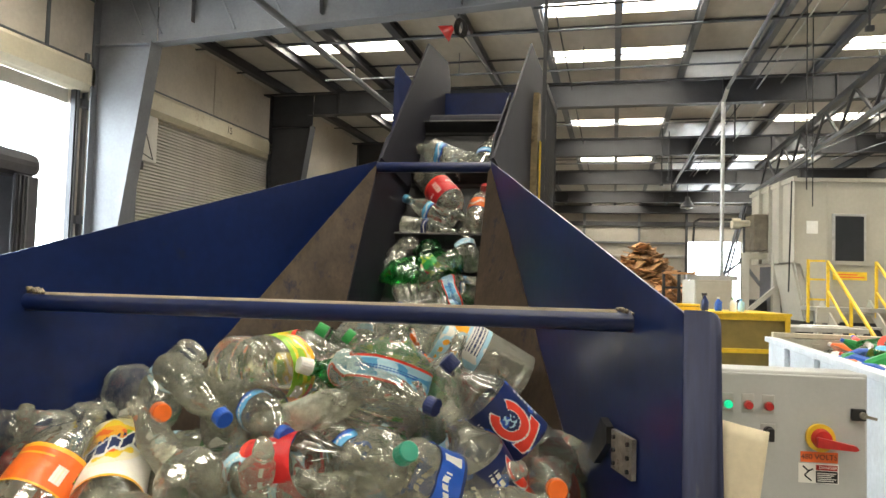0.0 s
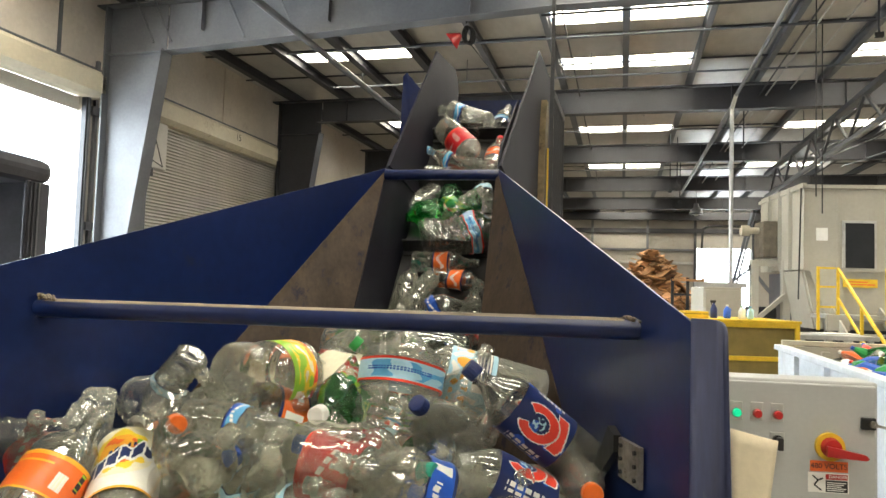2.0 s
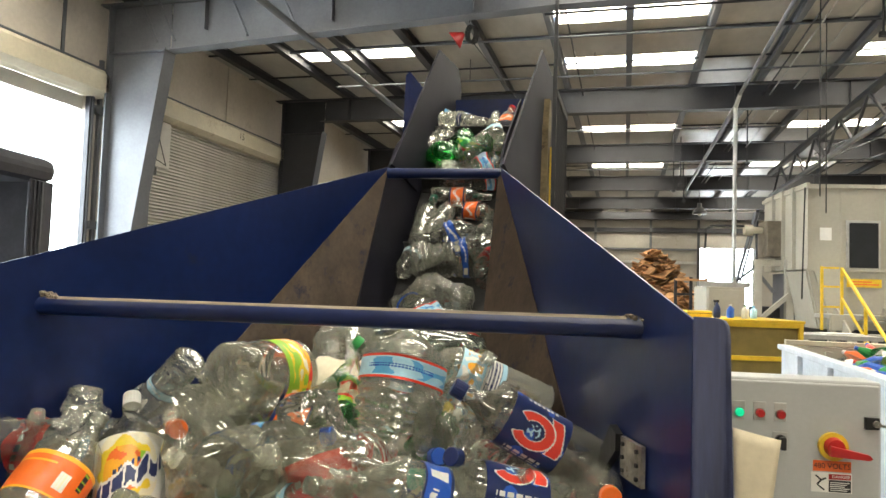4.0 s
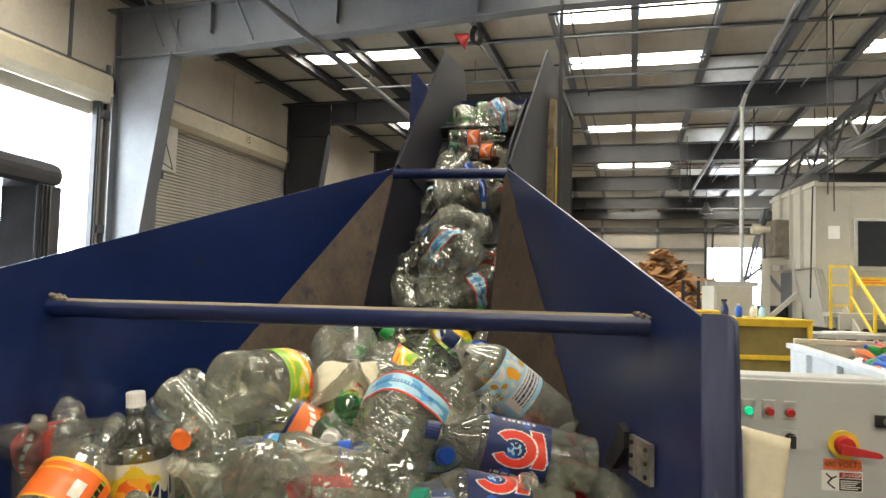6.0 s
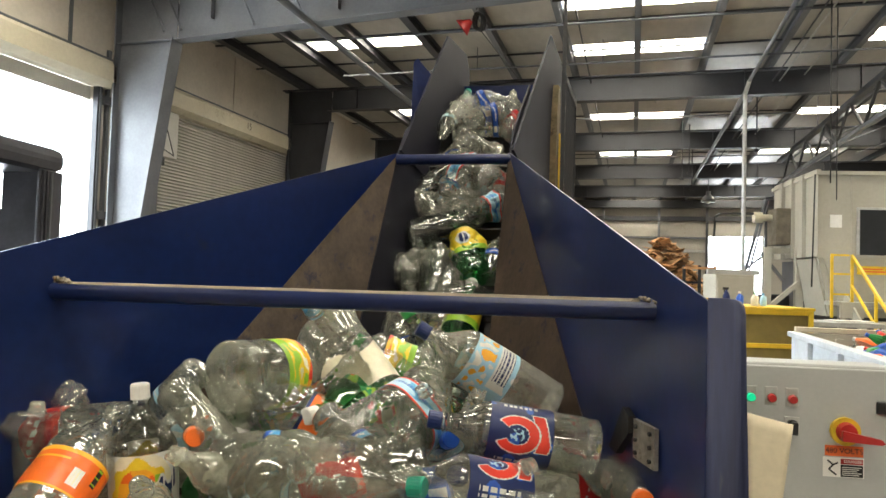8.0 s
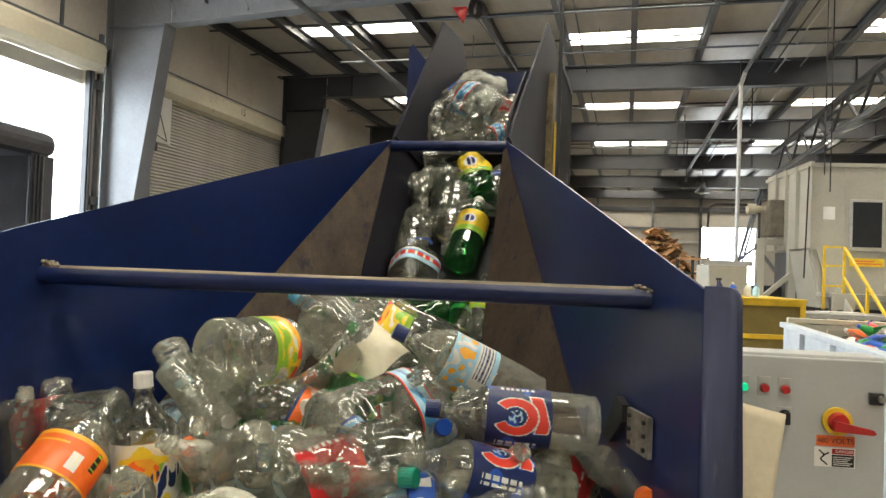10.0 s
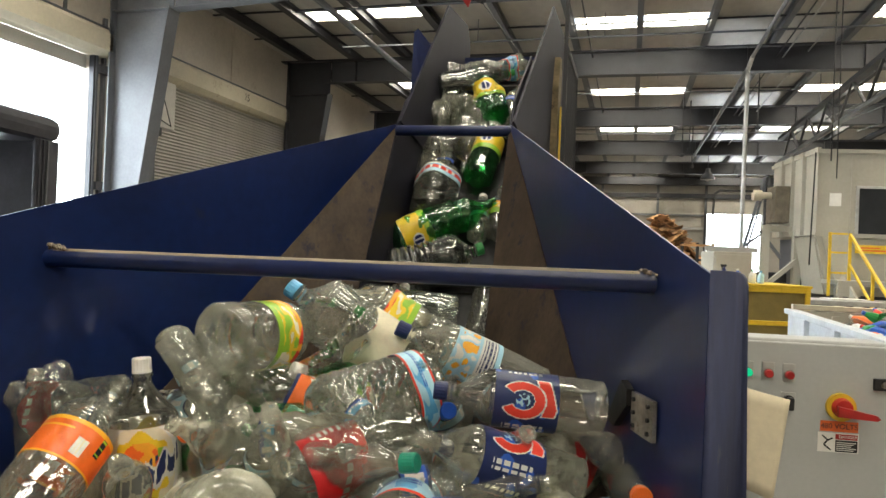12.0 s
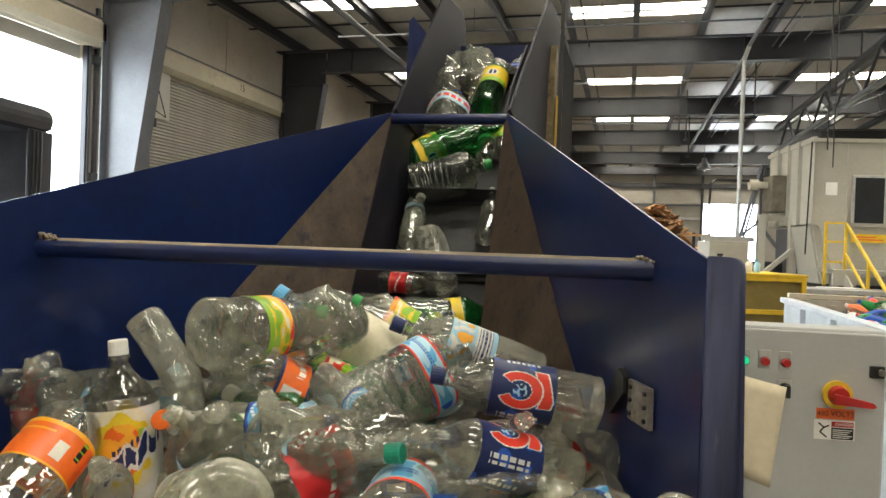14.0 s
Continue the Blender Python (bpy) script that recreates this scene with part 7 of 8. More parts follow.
    walk(bottles[62], [(0, lying(-0.556, 2.017, 1.438, 1.00, 0.07, 0.00, 0)), (1.76, lying(-0.570, 2.216, 1.656, 1.00, 0.07, 0.00, 0)), (3.51, lying(-0.584, 2.415, 1.873, 1.00, 0.07, 0.00, 0)), (5.27, lying(-0.597, 2.614, 2.091, 1.00, 0.07, 0.00, 0)), (7.03, lying(-0.611, 2.813, 2.308, 1.00, 0.07, 0.00, 0)), (7.53, lying(-0.623, 2.973, 2.328, 1.00, 0.07, 0.00, 0)), (7.93, lying(-0.632, 3.112, 1.558, 1.00, 0.07, 0.00, 0)), (14, lying(-0.632, 3.112, 1.558, 1.00, 0.07, 0.00, 0))])
    walk(bottles[63], [(0, lying(-0.493, 1.970, 1.380, 0.99, -0.05, -0.13, 0)), (1.87, lying(-0.508, 2.182, 1.612, 0.99, -0.05, -0.13, 0)), (3.74, lying(-0.522, 2.394, 1.844, 0.99, -0.05, -0.13, 0)), (5.61, lying(-0.537, 2.606, 2.076, 0.99, -0.05, -0.13, 0)), (7.49, lying(-0.552, 2.818, 2.307, 0.99, -0.05, -0.13, 0)), (7.99, lying(-0.563, 2.978, 2.327, 0.99, -0.05, -0.13, 0)), (8.39, lying(-0.573, 3.117, 1.557, 0.99, -0.05, -0.13, 0)), (14, lying(-0.573, 3.117, 1.557, 0.99, -0.05, -0.13, 0))])
    walk(bottles[64], [(0, lying(-0.660, 1.927, 1.351, 0.04, 0.68, 0.73, 0)), (1.55, lying(-0.672, 2.103, 1.543, 0.04, 0.68, 0.73, 0)), (3.1, lying(-0.684, 2.278, 1.735, 0.04, 0.68, 0.73, 0)), (4.64, lying(-0.696, 2.453, 1.926, 0.04, 0.68, 0.73, 0)), (6.19, lying(-0.709, 2.628, 2.118, 0.04, 0.68, 0.73, 0)), (7.74, lying(-0.721, 2.804, 2.310, 0.04, 0.68, 0.73, 0)), (8.24, lying(-0.732, 2.963, 2.330, 0.04, 0.68, 0.73, 0)), (8.64, lying(-0.742, 3.103, 1.560, 0.04, 0.68, 0.73, 0)), (14, lying(-0.742, 3.103, 1.560, 0.04, 0.68, 0.73, 0))])
    walk(bottles[65], [(0, lying(-0.602, 1.941, 1.357, 0.30, 0.66, 0.69, 0)), (1.53, lying(-0.614, 2.115, 1.547, 0.30, 0.66, 0.69, 0)), (3.07, lying(-0.626, 2.289, 1.737, 0.30, 0.66, 0.69, 0)), (4.6, lying(-0.638, 2.463, 1.927, 0.30, 0.66, 0.69, 0)), (6.14, lying(-0.650, 2.636, 2.117, 0.30, 0.66, 0.69, 0)), (7.67, lying(-0.663, 2.810, 2.307, 0.30, 0.66, 0.69, 0)), (8.17, lying(-0.674, 2.970, 2.327, 0.30, 0.66, 0.69, 0)), (8.57, lying(-0.683, 3.109, 1.557, 0.30, 0.66, 0.69, 0)), (14, lying(-0.683, 3.109, 1.557, 0.30, 0.66, 0.69, 0))])
    walk(bottles[66], [(0, lying(-0.523, 1.831, 1.261, 0.84, 0.40, 0.37, 0)), (1.71, lying(-0.536, 2.024, 1.473, 0.84, 0.40, 0.37, 0)), (3.43, lying(-0.550, 2.218, 1.685, 0.84, 0.40, 0.37, 0)), (5.14, lying(-0.564, 2.412, 1.897, 0.84, 0.40, 0.37, 0)), (6.85, lying(-0.577, 2.606, 2.109, 0.84, 0.40, 0.37, 0)), (8.56, lying(-0.591, 2.800, 2.321, 0.84, 0.40, 0.37, 0)), (9.06, lying(-0.602, 2.960, 2.341, 0.84, 0.40, 0.37, 0)), (9.46, lying(-0.612, 3.099, 1.571, 0.84, 0.40, 0.37, 0)), (14, lying(-0.612, 3.099, 1.571, 0.84, 0.40, 0.37, 0))])
    walk(bottles[67], [(0, lying(-0.433, 1.885, 1.283, -0.05, 0.67, 0.74, 0)), (1.65, lying(-0.446, 2.073, 1.488, -0.05, 0.67, 0.74, 0)), (3.31, lying(-0.459, 2.260, 1.693, -0.05, 0.67, 0.74, 0)), (4.96, lying(-0.472, 2.447, 1.898, -0.05, 0.67, 0.74, 0)), (6.62, lying(-0.485, 2.634, 2.103, -0.05, 0.67, 0.74, 0)), (8.27, lying(-0.498, 2.822, 2.307, -0.05, 0.67, 0.74, 0)), (8.77, lying(-0.509, 2.981, 2.327, -0.05, 0.67, 0.74, 0)), (9.17, lying(-0.519, 3.121, 1.557, -0.05, 0.67, 0.74, 0)), (14, lying(-0.519, 3.121, 1.557, -0.05, 0.67, 0.74, 0))])
    walk(bottles[68], [(0, lying(-0.670, 1.809, 1.216, 0.13, 0.68, 0.73, 0)), (1.76, lying(-0.684, 2.008, 1.434, 0.13, 0.68, 0.73, 0)), (3.52, lying(-0.698, 2.208, 1.652, 0.13, 0.68, 0.73, 0)), (5.28, lying(-0.712, 2.407, 1.870, 0.13, 0.68, 0.73, 0)), (7.05, lying(-0.726, 2.607, 2.088, 0.13, 0.68, 0.73, 0)), (8.81, lying(-0.740, 2.806, 2.306, 0.13, 0.68, 0.73, 0)), (9.31, lying(-0.751, 2.966, 2.326, 0.13, 0.68, 0.73, 0)), (9.71, lying(-0.761, 3.105, 1.556, 0.13, 0.68, 0.73, 0)), (14, lying(-0.761, 3.105, 1.556, 0.13, 0.68, 0.73, 0))])
    walk(bottles[69], [(0, lying(-0.502, 1.645, 1.132, 0.97, 0.19, 0.13, 0)), (0.3, lying(-0.506, 1.798, 1.235, 0.97, 0.19, 0.13, 0)), (2.06, lying(-0.520, 1.997, 1.454, 0.97, 0.19, 0.13, 0)), (3.82, lying(-0.534, 2.197, 1.672, 0.97, 0.19, 0.13, 0)), (5.59, lying(-0.548, 2.396, 1.890, 0.97, 0.19, 0.13, 0)), (7.35, lying(-0.562, 2.596, 2.108, 0.97, 0.19, 0.13, 0)), (9.11, lying(-0.576, 2.795, 2.327, 0.97, 0.19, 0.13, 0)), (9.61, lying(-0.587, 2.955, 2.347, 0.97, 0.19, 0.13, 0)), (10.01, lying(-0.597, 3.095, 1.577, 0.97, 0.19, 0.13, 0)), (14, lying(-0.597, 3.095, 1.577, 0.97, 0.19, 0.13, 0))])
    walk(bottles[70], [(0, lying(-0.558, 1.746, 1.214, -1.00, -0.05, 0.03, 0)), (0.7, lying(-0.558, 1.746, 1.214, -1.00, -0.05, 0.03, 0)), (1.3, lying(-0.568, 1.801, 1.229, -1.00, -0.05, 0.03, 0)), (3.06, lying(-0.582, 2.000, 1.447, -1.00, -0.05, 0.03, 0)), (4.82, lying(-0.596, 2.200, 1.665, -1.00, -0.05, 0.03, 0)), (6.58, lying(-0.610, 2.399, 1.883, -1.00, -0.05, 0.03, 0)), (8.35, lying(-0.624, 2.599, 2.102, -1.00, -0.05, 0.03, 0)), (10.11, lying(-0.638, 2.798, 2.320, -1.00, -0.05, 0.03, 0)), (10.61, lying(-0.649, 2.958, 2.340, -1.00, -0.05, 0.03, 0)), (11.01, lying(-0.659, 3.098, 1.570, -1.00, -0.05, 0.03, 0)), (14, lying(-0.659, 3.098, 1.570, -1.00, -0.05, 0.03, 0))])
    walk(bottles[71], [(0, lying(-0.423, 1.657, 1.039, 0.13, 0.68, 0.73, 0)), (1.8, lying(-0.423, 2.026, 1.434, 0.13, 0.68, 0.73, 0)), (3.57, lying(-0.437, 2.225, 1.652, 0.13, 0.68, 0.73, 0)), (5.33, lying(-0.451, 2.425, 1.870, 0.13, 0.68, 0.73, 0)), (7.09, lying(-0.465, 2.624, 2.089, 0.13, 0.68, 0.73, 0)), (8.85, lying(-0.478, 2.824, 2.307, 0.13, 0.68, 0.73, 0)), (9.35, lying(-0.490, 2.983, 2.327, 0.13, 0.68, 0.73, 0)), (9.75, lying(-0.499, 3.123, 1.557, 0.13, 0.68, 0.73, 0)), (14, lying(-0.499, 3.123, 1.557, 0.13, 0.68, 0.73, 0))])
    walk(bottles[72], [(0, lying(-0.539, 1.736, 1.271, -0.68, 0.47, 0.56, 0)), (1.53, lying(-0.539, 1.736, 1.271, -0.68, 0.47, 0.56, 0)), (2.13, lying(-0.545, 1.791, 1.239, -0.68, 0.47, 0.56, 0)), (3.89, lying(-0.559, 1.990, 1.458, -0.68, 0.47, 0.56, 0)), (5.65, lying(-0.573, 2.190, 1.676, -0.68, 0.47, 0.56, 0)), (7.41, lying(-0.586, 2.389, 1.894, -0.68, 0.47, 0.56, 0)), (9.17, lying(-0.600, 2.589, 2.112, -0.68, 0.47, 0.56, 0)), (10.94, lying(-0.614, 2.788, 2.331, -0.68, 0.47, 0.56, 0)), (11.44, lying(-0.626, 2.948, 2.351, -0.68, 0.47, 0.56, 0)), (11.84, lying(-0.635, 3.088, 1.581, -0.68, 0.47, 0.56, 0)), (14, lying(-0.635, 3.088, 1.581, -0.68, 0.47, 0.56, 0))])
    walk(bottles[73], [(0, lying(-0.627, 1.703, 1.201, 0.46, 0.62, 0.64, 0)), (1.62, lying(-0.627, 1.703, 1.201, 0.46, 0.62, 0.64, 0)), (2.22, lying(-0.658, 1.797, 1.227, 0.46, 0.62, 0.64, 0)), (3.98, lying(-0.672, 1.997, 1.445, 0.46, 0.62, 0.64, 0)), (5.74, lying(-0.686, 2.196, 1.663, 0.46, 0.62, 0.64, 0)), (7.51, lying(-0.700, 2.396, 1.881, 0.46, 0.62, 0.64, 0)), (9.27, lying(-0.714, 2.595, 2.099, 0.46, 0.62, 0.64, 0)), (11.03, lying(-0.728, 2.794, 2.318, 0.46, 0.62, 0.64, 0)), (11.53, lying(-0.739, 2.954, 2.338, 0.46, 0.62, 0.64, 0)), (11.93, lying(-0.749, 3.094, 1.568, 0.46, 0.62, 0.64, 0)), (14, lying(-0.749, 3.094, 1.568, 0.46, 0.62, 0.64, 0))])
    walk(bottles[74], [(0, lying(-0.434, 1.703, 1.135, 0.13, 0.68, 0.73, 0)), (1.64, lying(-0.434, 1.703, 1.135, 0.13, 0.68, 0.73, 0)), (2.24, lying(-0.419, 1.825, 1.216, 0.13, 0.68, 0.73, 0)), (4, lying(-0.433, 2.024, 1.435, 0.13, 0.68, 0.73, 0)), (5.76, lying(-0.447, 2.224, 1.653, 0.13, 0.68, 0.73, 0)), (7.52, lying(-0.461, 2.423, 1.871, 0.13, 0.68, 0.73, 0)), (9.28, lying(-0.475, 2.623, 2.089, 0.13, 0.68, 0.73, 0)), (11.05, lying(-0.488, 2.822, 2.307, 0.13, 0.68, 0.73, 0)), (11.55, lying(-0.500, 2.982, 2.327, 0.13, 0.68, 0.73, 0)), (11.95, lying(-0.509, 3.122, 1.557, 0.13, 0.68, 0.73, 0)), (14, lying(-0.509, 3.122, 1.557, 0.13, 0.68, 0.73, 0))])
    walk(bottles[75], [(0, lying(-0.570, 1.586, 1.019, 0.97, 0.19, 0.13, 0)), (2.41, lying(-0.570, 1.586, 1.019, 0.97, 0.19, 0.13, 0)), (3.01, lying(-0.598, 1.801, 1.227, 0.97, 0.19, 0.13, 0)), (4.77, lying(-0.612, 2.001, 1.445, 0.97, 0.19, 0.13, 0)), (6.53, lying(-0.625, 2.200, 1.663, 0.97, 0.19, 0.13, 0)), (8.29, lying(-0.639, 2.400, 1.881, 0.97, 0.19, 0.13, 0)), (10.05, lying(-0.653, 2.599, 2.099, 0.97, 0.19, 0.13, 0)), (11.82, lying(-0.667, 2.799, 2.318, 0.97, 0.19, 0.13, 0)), (12.32, lying(-0.678, 2.958, 2.338, 0.97, 0.19, 0.13, 0)), (12.72, lying(-0.688, 3.098, 1.568, 0.97, 0.19, 0.13, 0)), (14, lying(-0.688, 3.098, 1.568, 0.97, 0.19, 0.13, 0))])
    walk(bottles[76], [(0, lying(-0.554, 1.702, 1.152, 0.92, 0.30, 0.25, 0)), (3.15, lying(-0.554, 1.702, 1.152, 0.92, 0.30, 0.25, 0)), (3.75, lying(-0.566, 1.800, 1.230, 0.92, 0.30, 0.25, 0)), (5.52, lying(-0.580, 1.999, 1.448, 0.92, 0.30, 0.25, 0)), (7.28, lying(-0.594, 2.199, 1.666, 0.92, 0.30, 0.25, 0)), (9.04, lying(-0.608, 2.398, 1.885, 0.92, 0.30, 0.25, 0)), (10.8, lying(-0.622, 2.598, 2.103, 0.92, 0.30, 0.25, 0)), (12.56, lying(-0.636, 2.797, 2.321, 0.92, 0.30, 0.25, 0)), (13.06, lying(-0.647, 2.957, 2.341, 0.92, 0.30, 0.25, 0)), (13.46, lying(-0.657, 3.097, 1.571, 0.92, 0.30, 0.25, 0)), (14, lying(-0.657, 3.097, 1.571, 0.92, 0.30, 0.25, 0))])
    walk(bottles[77], [(0, lying(-0.641, 1.662, 1.094, 0.04, 0.68, 0.73, 0)), (4.05, lying(-0.641, 1.662, 1.094, 0.04, 0.68, 0.73, 0)), (4.65, lying(-0.680, 1.808, 1.215, 0.04, 0.68, 0.73, 0)), (6.41, lying(-0.694, 2.007, 1.433, 0.04, 0.68, 0.73, 0)), (8.17, lying(-0.708, 2.207, 1.652, 0.04, 0.68, 0.73, 0)), (9.93, lying(-0.722, 2.406, 1.870, 0.04, 0.68, 0.73, 0)), (11.7, lying(-0.736, 2.606, 2.088, 0.04, 0.68, 0.73, 0)), (13.46, lying(-0.750, 2.805, 2.306, 0.04, 0.68, 0.73, 0)), (14, lying(-0.761, 2.965, 2.326, 0.04, 0.68, 0.73, 0))])
    walk(bottles[78], [(0, lying(-0.572, 1.674, 1.199, -0.22, 0.65, 0.73, 0)), (4.24, lying(-0.572, 1.674, 1.199, -0.22, 0.65, 0.73, 0)), (4.84, lying(-0.591, 1.800, 1.228, -0.22, 0.65, 0.73, 0)), (6.6, lying(-0.605, 2.000, 1.446, -0.22, 0.65, 0.73, 0)), (8.36, lying(-0.619, 2.199, 1.664, -0.22, 0.65, 0.73, 0)), (10.13, lying(-0.633, 2.399, 1.882, -0.22, 0.65, 0.73, 0)), (11.89, lying(-0.647, 2.598, 2.101, -0.22, 0.65, 0.73, 0)), (13.65, lying(-0.661, 2.798, 2.319, -0.22, 0.65, 0.73, 0)), (14.15, lying(-0.672, 2.958, 2.339, -0.22, 0.65, 0.73, 0))])
    walk(bottles[79], [(0, lying(-0.505, 1.701, 1.193, -0.39, 0.61, 0.69, 0)), (3.66, lying(-0.505, 1.701, 1.193, -0.39, 0.61, 0.69, 0)), (4.26, lying(-0.506, 1.808, 1.227, -0.39, 0.61, 0.69, 0)), (6.02, lying(-0.520, 2.007, 1.445, -0.39, 0.61, 0.69, 0)), (7.78, lying(-0.534, 2.207, 1.663, -0.39, 0.61, 0.69, 0)), (9.54, lying(-0.548, 2.406, 1.881, -0.39, 0.61, 0.69, 0)), (11.31, lying(-0.562, 2.606, 2.099, -0.39, 0.61, 0.69, 0)), (13.07, lying(-0.576, 2.805, 2.318, -0.39, 0.61, 0.69, 0)), (13.57, lying(-0.587, 2.965, 2.338, -0.39, 0.61, 0.69, 0)), (13.97, lying(-0.597, 3.104, 1.568, -0.39, 0.61, 0.69, 0))])
    walk(bottles[80], [(0, lying(-0.428, 1.632, 1.024, 0.13, 0.68, 0.73, 0)), (3.83, lying(-0.428, 1.632, 1.024, 0.13, 0.68, 0.73, 0)), (4.43, lying(-0.417, 1.824, 1.217, 0.13, 0.68, 0.73, 0)), (6.19, lying(-0.431, 2.024, 1.435, 0.13, 0.68, 0.73, 0)), (7.95, lying(-0.445, 2.223, 1.654, 0.13, 0.68, 0.73, 0)), (9.71, lying(-0.459, 2.423, 1.872, 0.13, 0.68, 0.73, 0)), (11.48, lying(-0.473, 2.622, 2.090, 0.13, 0.68, 0.73, 0)), (13.24, lying(-0.487, 2.822, 2.308, 0.13, 0.68, 0.73, 0)), (14, lying(-0.498, 2.981, 2.328, 0.13, 0.68, 0.73, 0))])
    walk(bottles[81], [(0, lying(-0.510, 1.776, 1.231, 0.92, 0.30, 0.25, 0)), (5.16, lying(-0.510, 1.776, 1.231, 0.92, 0.30, 0.25, 0)), (5.76, lying(-0.506, 1.805, 1.229, 0.92, 0.30, 0.25, 0)), (7.41, lying(-0.519, 1.992, 1.433, 0.92, 0.30, 0.25, 0)), (9.06, lying(-0.532, 2.178, 1.637, 0.92, 0.30, 0.25, 0)), (10.71, lying(-0.545, 2.365, 1.841, 0.92, 0.30, 0.25, 0)), (12.35, lying(-0.558, 2.551, 2.045, 0.92, 0.30, 0.25, 0)), (14, lying(-0.571, 2.738, 2.249, 0.92, 0.30, 0.25, 0))])
    walk(bottles[82], [(0, lying(-0.529, 1.603, 1.101, 0.05, -0.67, -0.74, 0)), (5.3, lying(-0.529, 1.603, 1.101, 0.05, -0.67, -0.74, 0)), (5.9, lying(-0.544, 1.803, 1.229, 0.05, -0.67, -0.74, 0)), (7.52, lying(-0.557, 1.986, 1.429, 0.05, -0.67, -0.74, 0)), (9.14, lying(-0.570, 2.169, 1.630, 0.05, -0.67, -0.74, 0)), (10.76, lying(-0.583, 2.353, 1.830, 0.05, -0.67, -0.74, 0)), (12.38, lying(-0.596, 2.536, 2.031, 0.05, -0.67, -0.74, 0)), (14, lying(-0.609, 2.719, 2.232, 0.05, -0.67, -0.74, 0))])
    walk(bottles[83], [(0, lying(-0.597, 1.738, 1.188, -0.13, -0.68, -0.73, 0)), (1.86, lying(-0.597, 1.738, 1.188, -0.13, -0.68, -0.73, 0)), (2.46, lying(-0.618, 1.809, 1.218, -0.13, -0.68, -0.73, 0)), (4.22, lying(-0.632, 2.009, 1.436, -0.13, -0.68, -0.73, 0)), (5.98, lying(-0.646, 2.208, 1.654, -0.13, -0.68, -0.73, 0)), (7.74, lying(-0.660, 2.408, 1.872, -0.13, -0.68, -0.73, 0)), (9.5, lying(-0.674, 2.607, 2.091, -0.13, -0.68, -0.73, 0)), (11.27, lying(-0.688, 2.807, 2.309, -0.13, -0.68, -0.73, 0)), (11.77, lying(-0.699, 2.966, 2.329, -0.13, -0.68, -0.73, 0)), (12.17, lying(-0.709, 3.106, 1.559, -0.13, -0.68, -0.73, 0)), (14, lying(-0.709, 3.106, 1.559, -0.13, -0.68, -0.73, 0))])
    walk(bottles[84], [(0, lying(-0.522, 1.728, 1.226, 0.46, 0.62, 0.64, 0)), (1.48, lying(-0.522, 1.728, 1.226, 0.46, 0.62, 0.64, 0)), (2.08, lying(-0.524, 1.798, 1.234, 0.46, 0.62, 0.64, 0)), (3.85, lying(-0.538, 1.998, 1.452, 0.46, 0.62, 0.64, 0)), (5.61, lying(-0.552, 2.197, 1.671, 0.46, 0.62, 0.64, 0)), (7.37, lying(-0.566, 2.396, 1.889, 0.46, 0.62, 0.64, 0)), (9.13, lying(-0.580, 2.596, 2.107, 0.46, 0.62, 0.64, 0)), (10.89, lying(-0.594, 2.795, 2.325, 0.46, 0.62, 0.64, 0)), (11.39, lying(-0.605, 2.955, 2.345, 0.46, 0.62, 0.64, 0)), (11.79, lying(-0.615, 3.095, 1.575, 0.46, 0.62, 0.64, 0)), (14, lying(-0.615, 3.095, 1.575, 0.46, 0.62, 0.64, 0))])
    walk(bottles[85], [(0, lying(-0.478, 1.738, 1.275, 0.84, 0.40, 0.37, 0)), (2.66, lying(-0.478, 1.738, 1.275, 0.84, 0.40, 0.37, 0)), (3.26, lying(-0.468, 1.799, 1.237, 0.84, 0.40, 0.37, 0)), (5.03, lying(-0.482, 1.998, 1.455, 0.84, 0.40, 0.37, 0)), (6.79, lying(-0.496, 2.198, 1.673, 0.84, 0.40, 0.37, 0)), (8.55, lying(-0.510, 2.397, 1.892, 0.84, 0.40, 0.37, 0)), (10.31, lying(-0.524, 2.597, 2.110, 0.84, 0.40, 0.37, 0)), (12.07, lying(-0.538, 2.796, 2.328, 0.84, 0.40, 0.37, 0)), (12.57, lying(-0.549, 2.956, 2.348, 0.84, 0.40, 0.37, 0)), (12.97, lying(-0.559, 3.096, 1.578, 0.84, 0.40, 0.37, 0)), (14, lying(-0.559, 3.096, 1.578, 0.84, 0.40, 0.37, 0))])
    walk(bottles[86], [(0, lying(-0.575, 1.545, 1.098, 0.97, 0.19, 0.13, 0)), (4.17, lying(-0.575, 1.545, 1.098, 0.97, 0.19, 0.13, 0)), (4.77, lying(-0.606, 1.795, 1.231, 0.97, 0.19, 0.13, 0)), (6.54, lying(-0.620, 1.995, 1.450, 0.97, 0.19, 0.13, 0)), (8.3, lying(-0.634, 2.194, 1.668, 0.97, 0.19, 0.13, 0)), (10.06, lying(-0.648, 2.394, 1.886, 0.97, 0.19, 0.13, 0)), (11.82, lying(-0.662, 2.593, 2.104, 0.97, 0.19, 0.13, 0)), (13.58, lying(-0.676, 2.793, 2.323, 0.97, 0.19, 0.13, 0)), (14.08, lying(-0.687, 2.952, 2.343, 0.97, 0.19, 0.13, 0))])
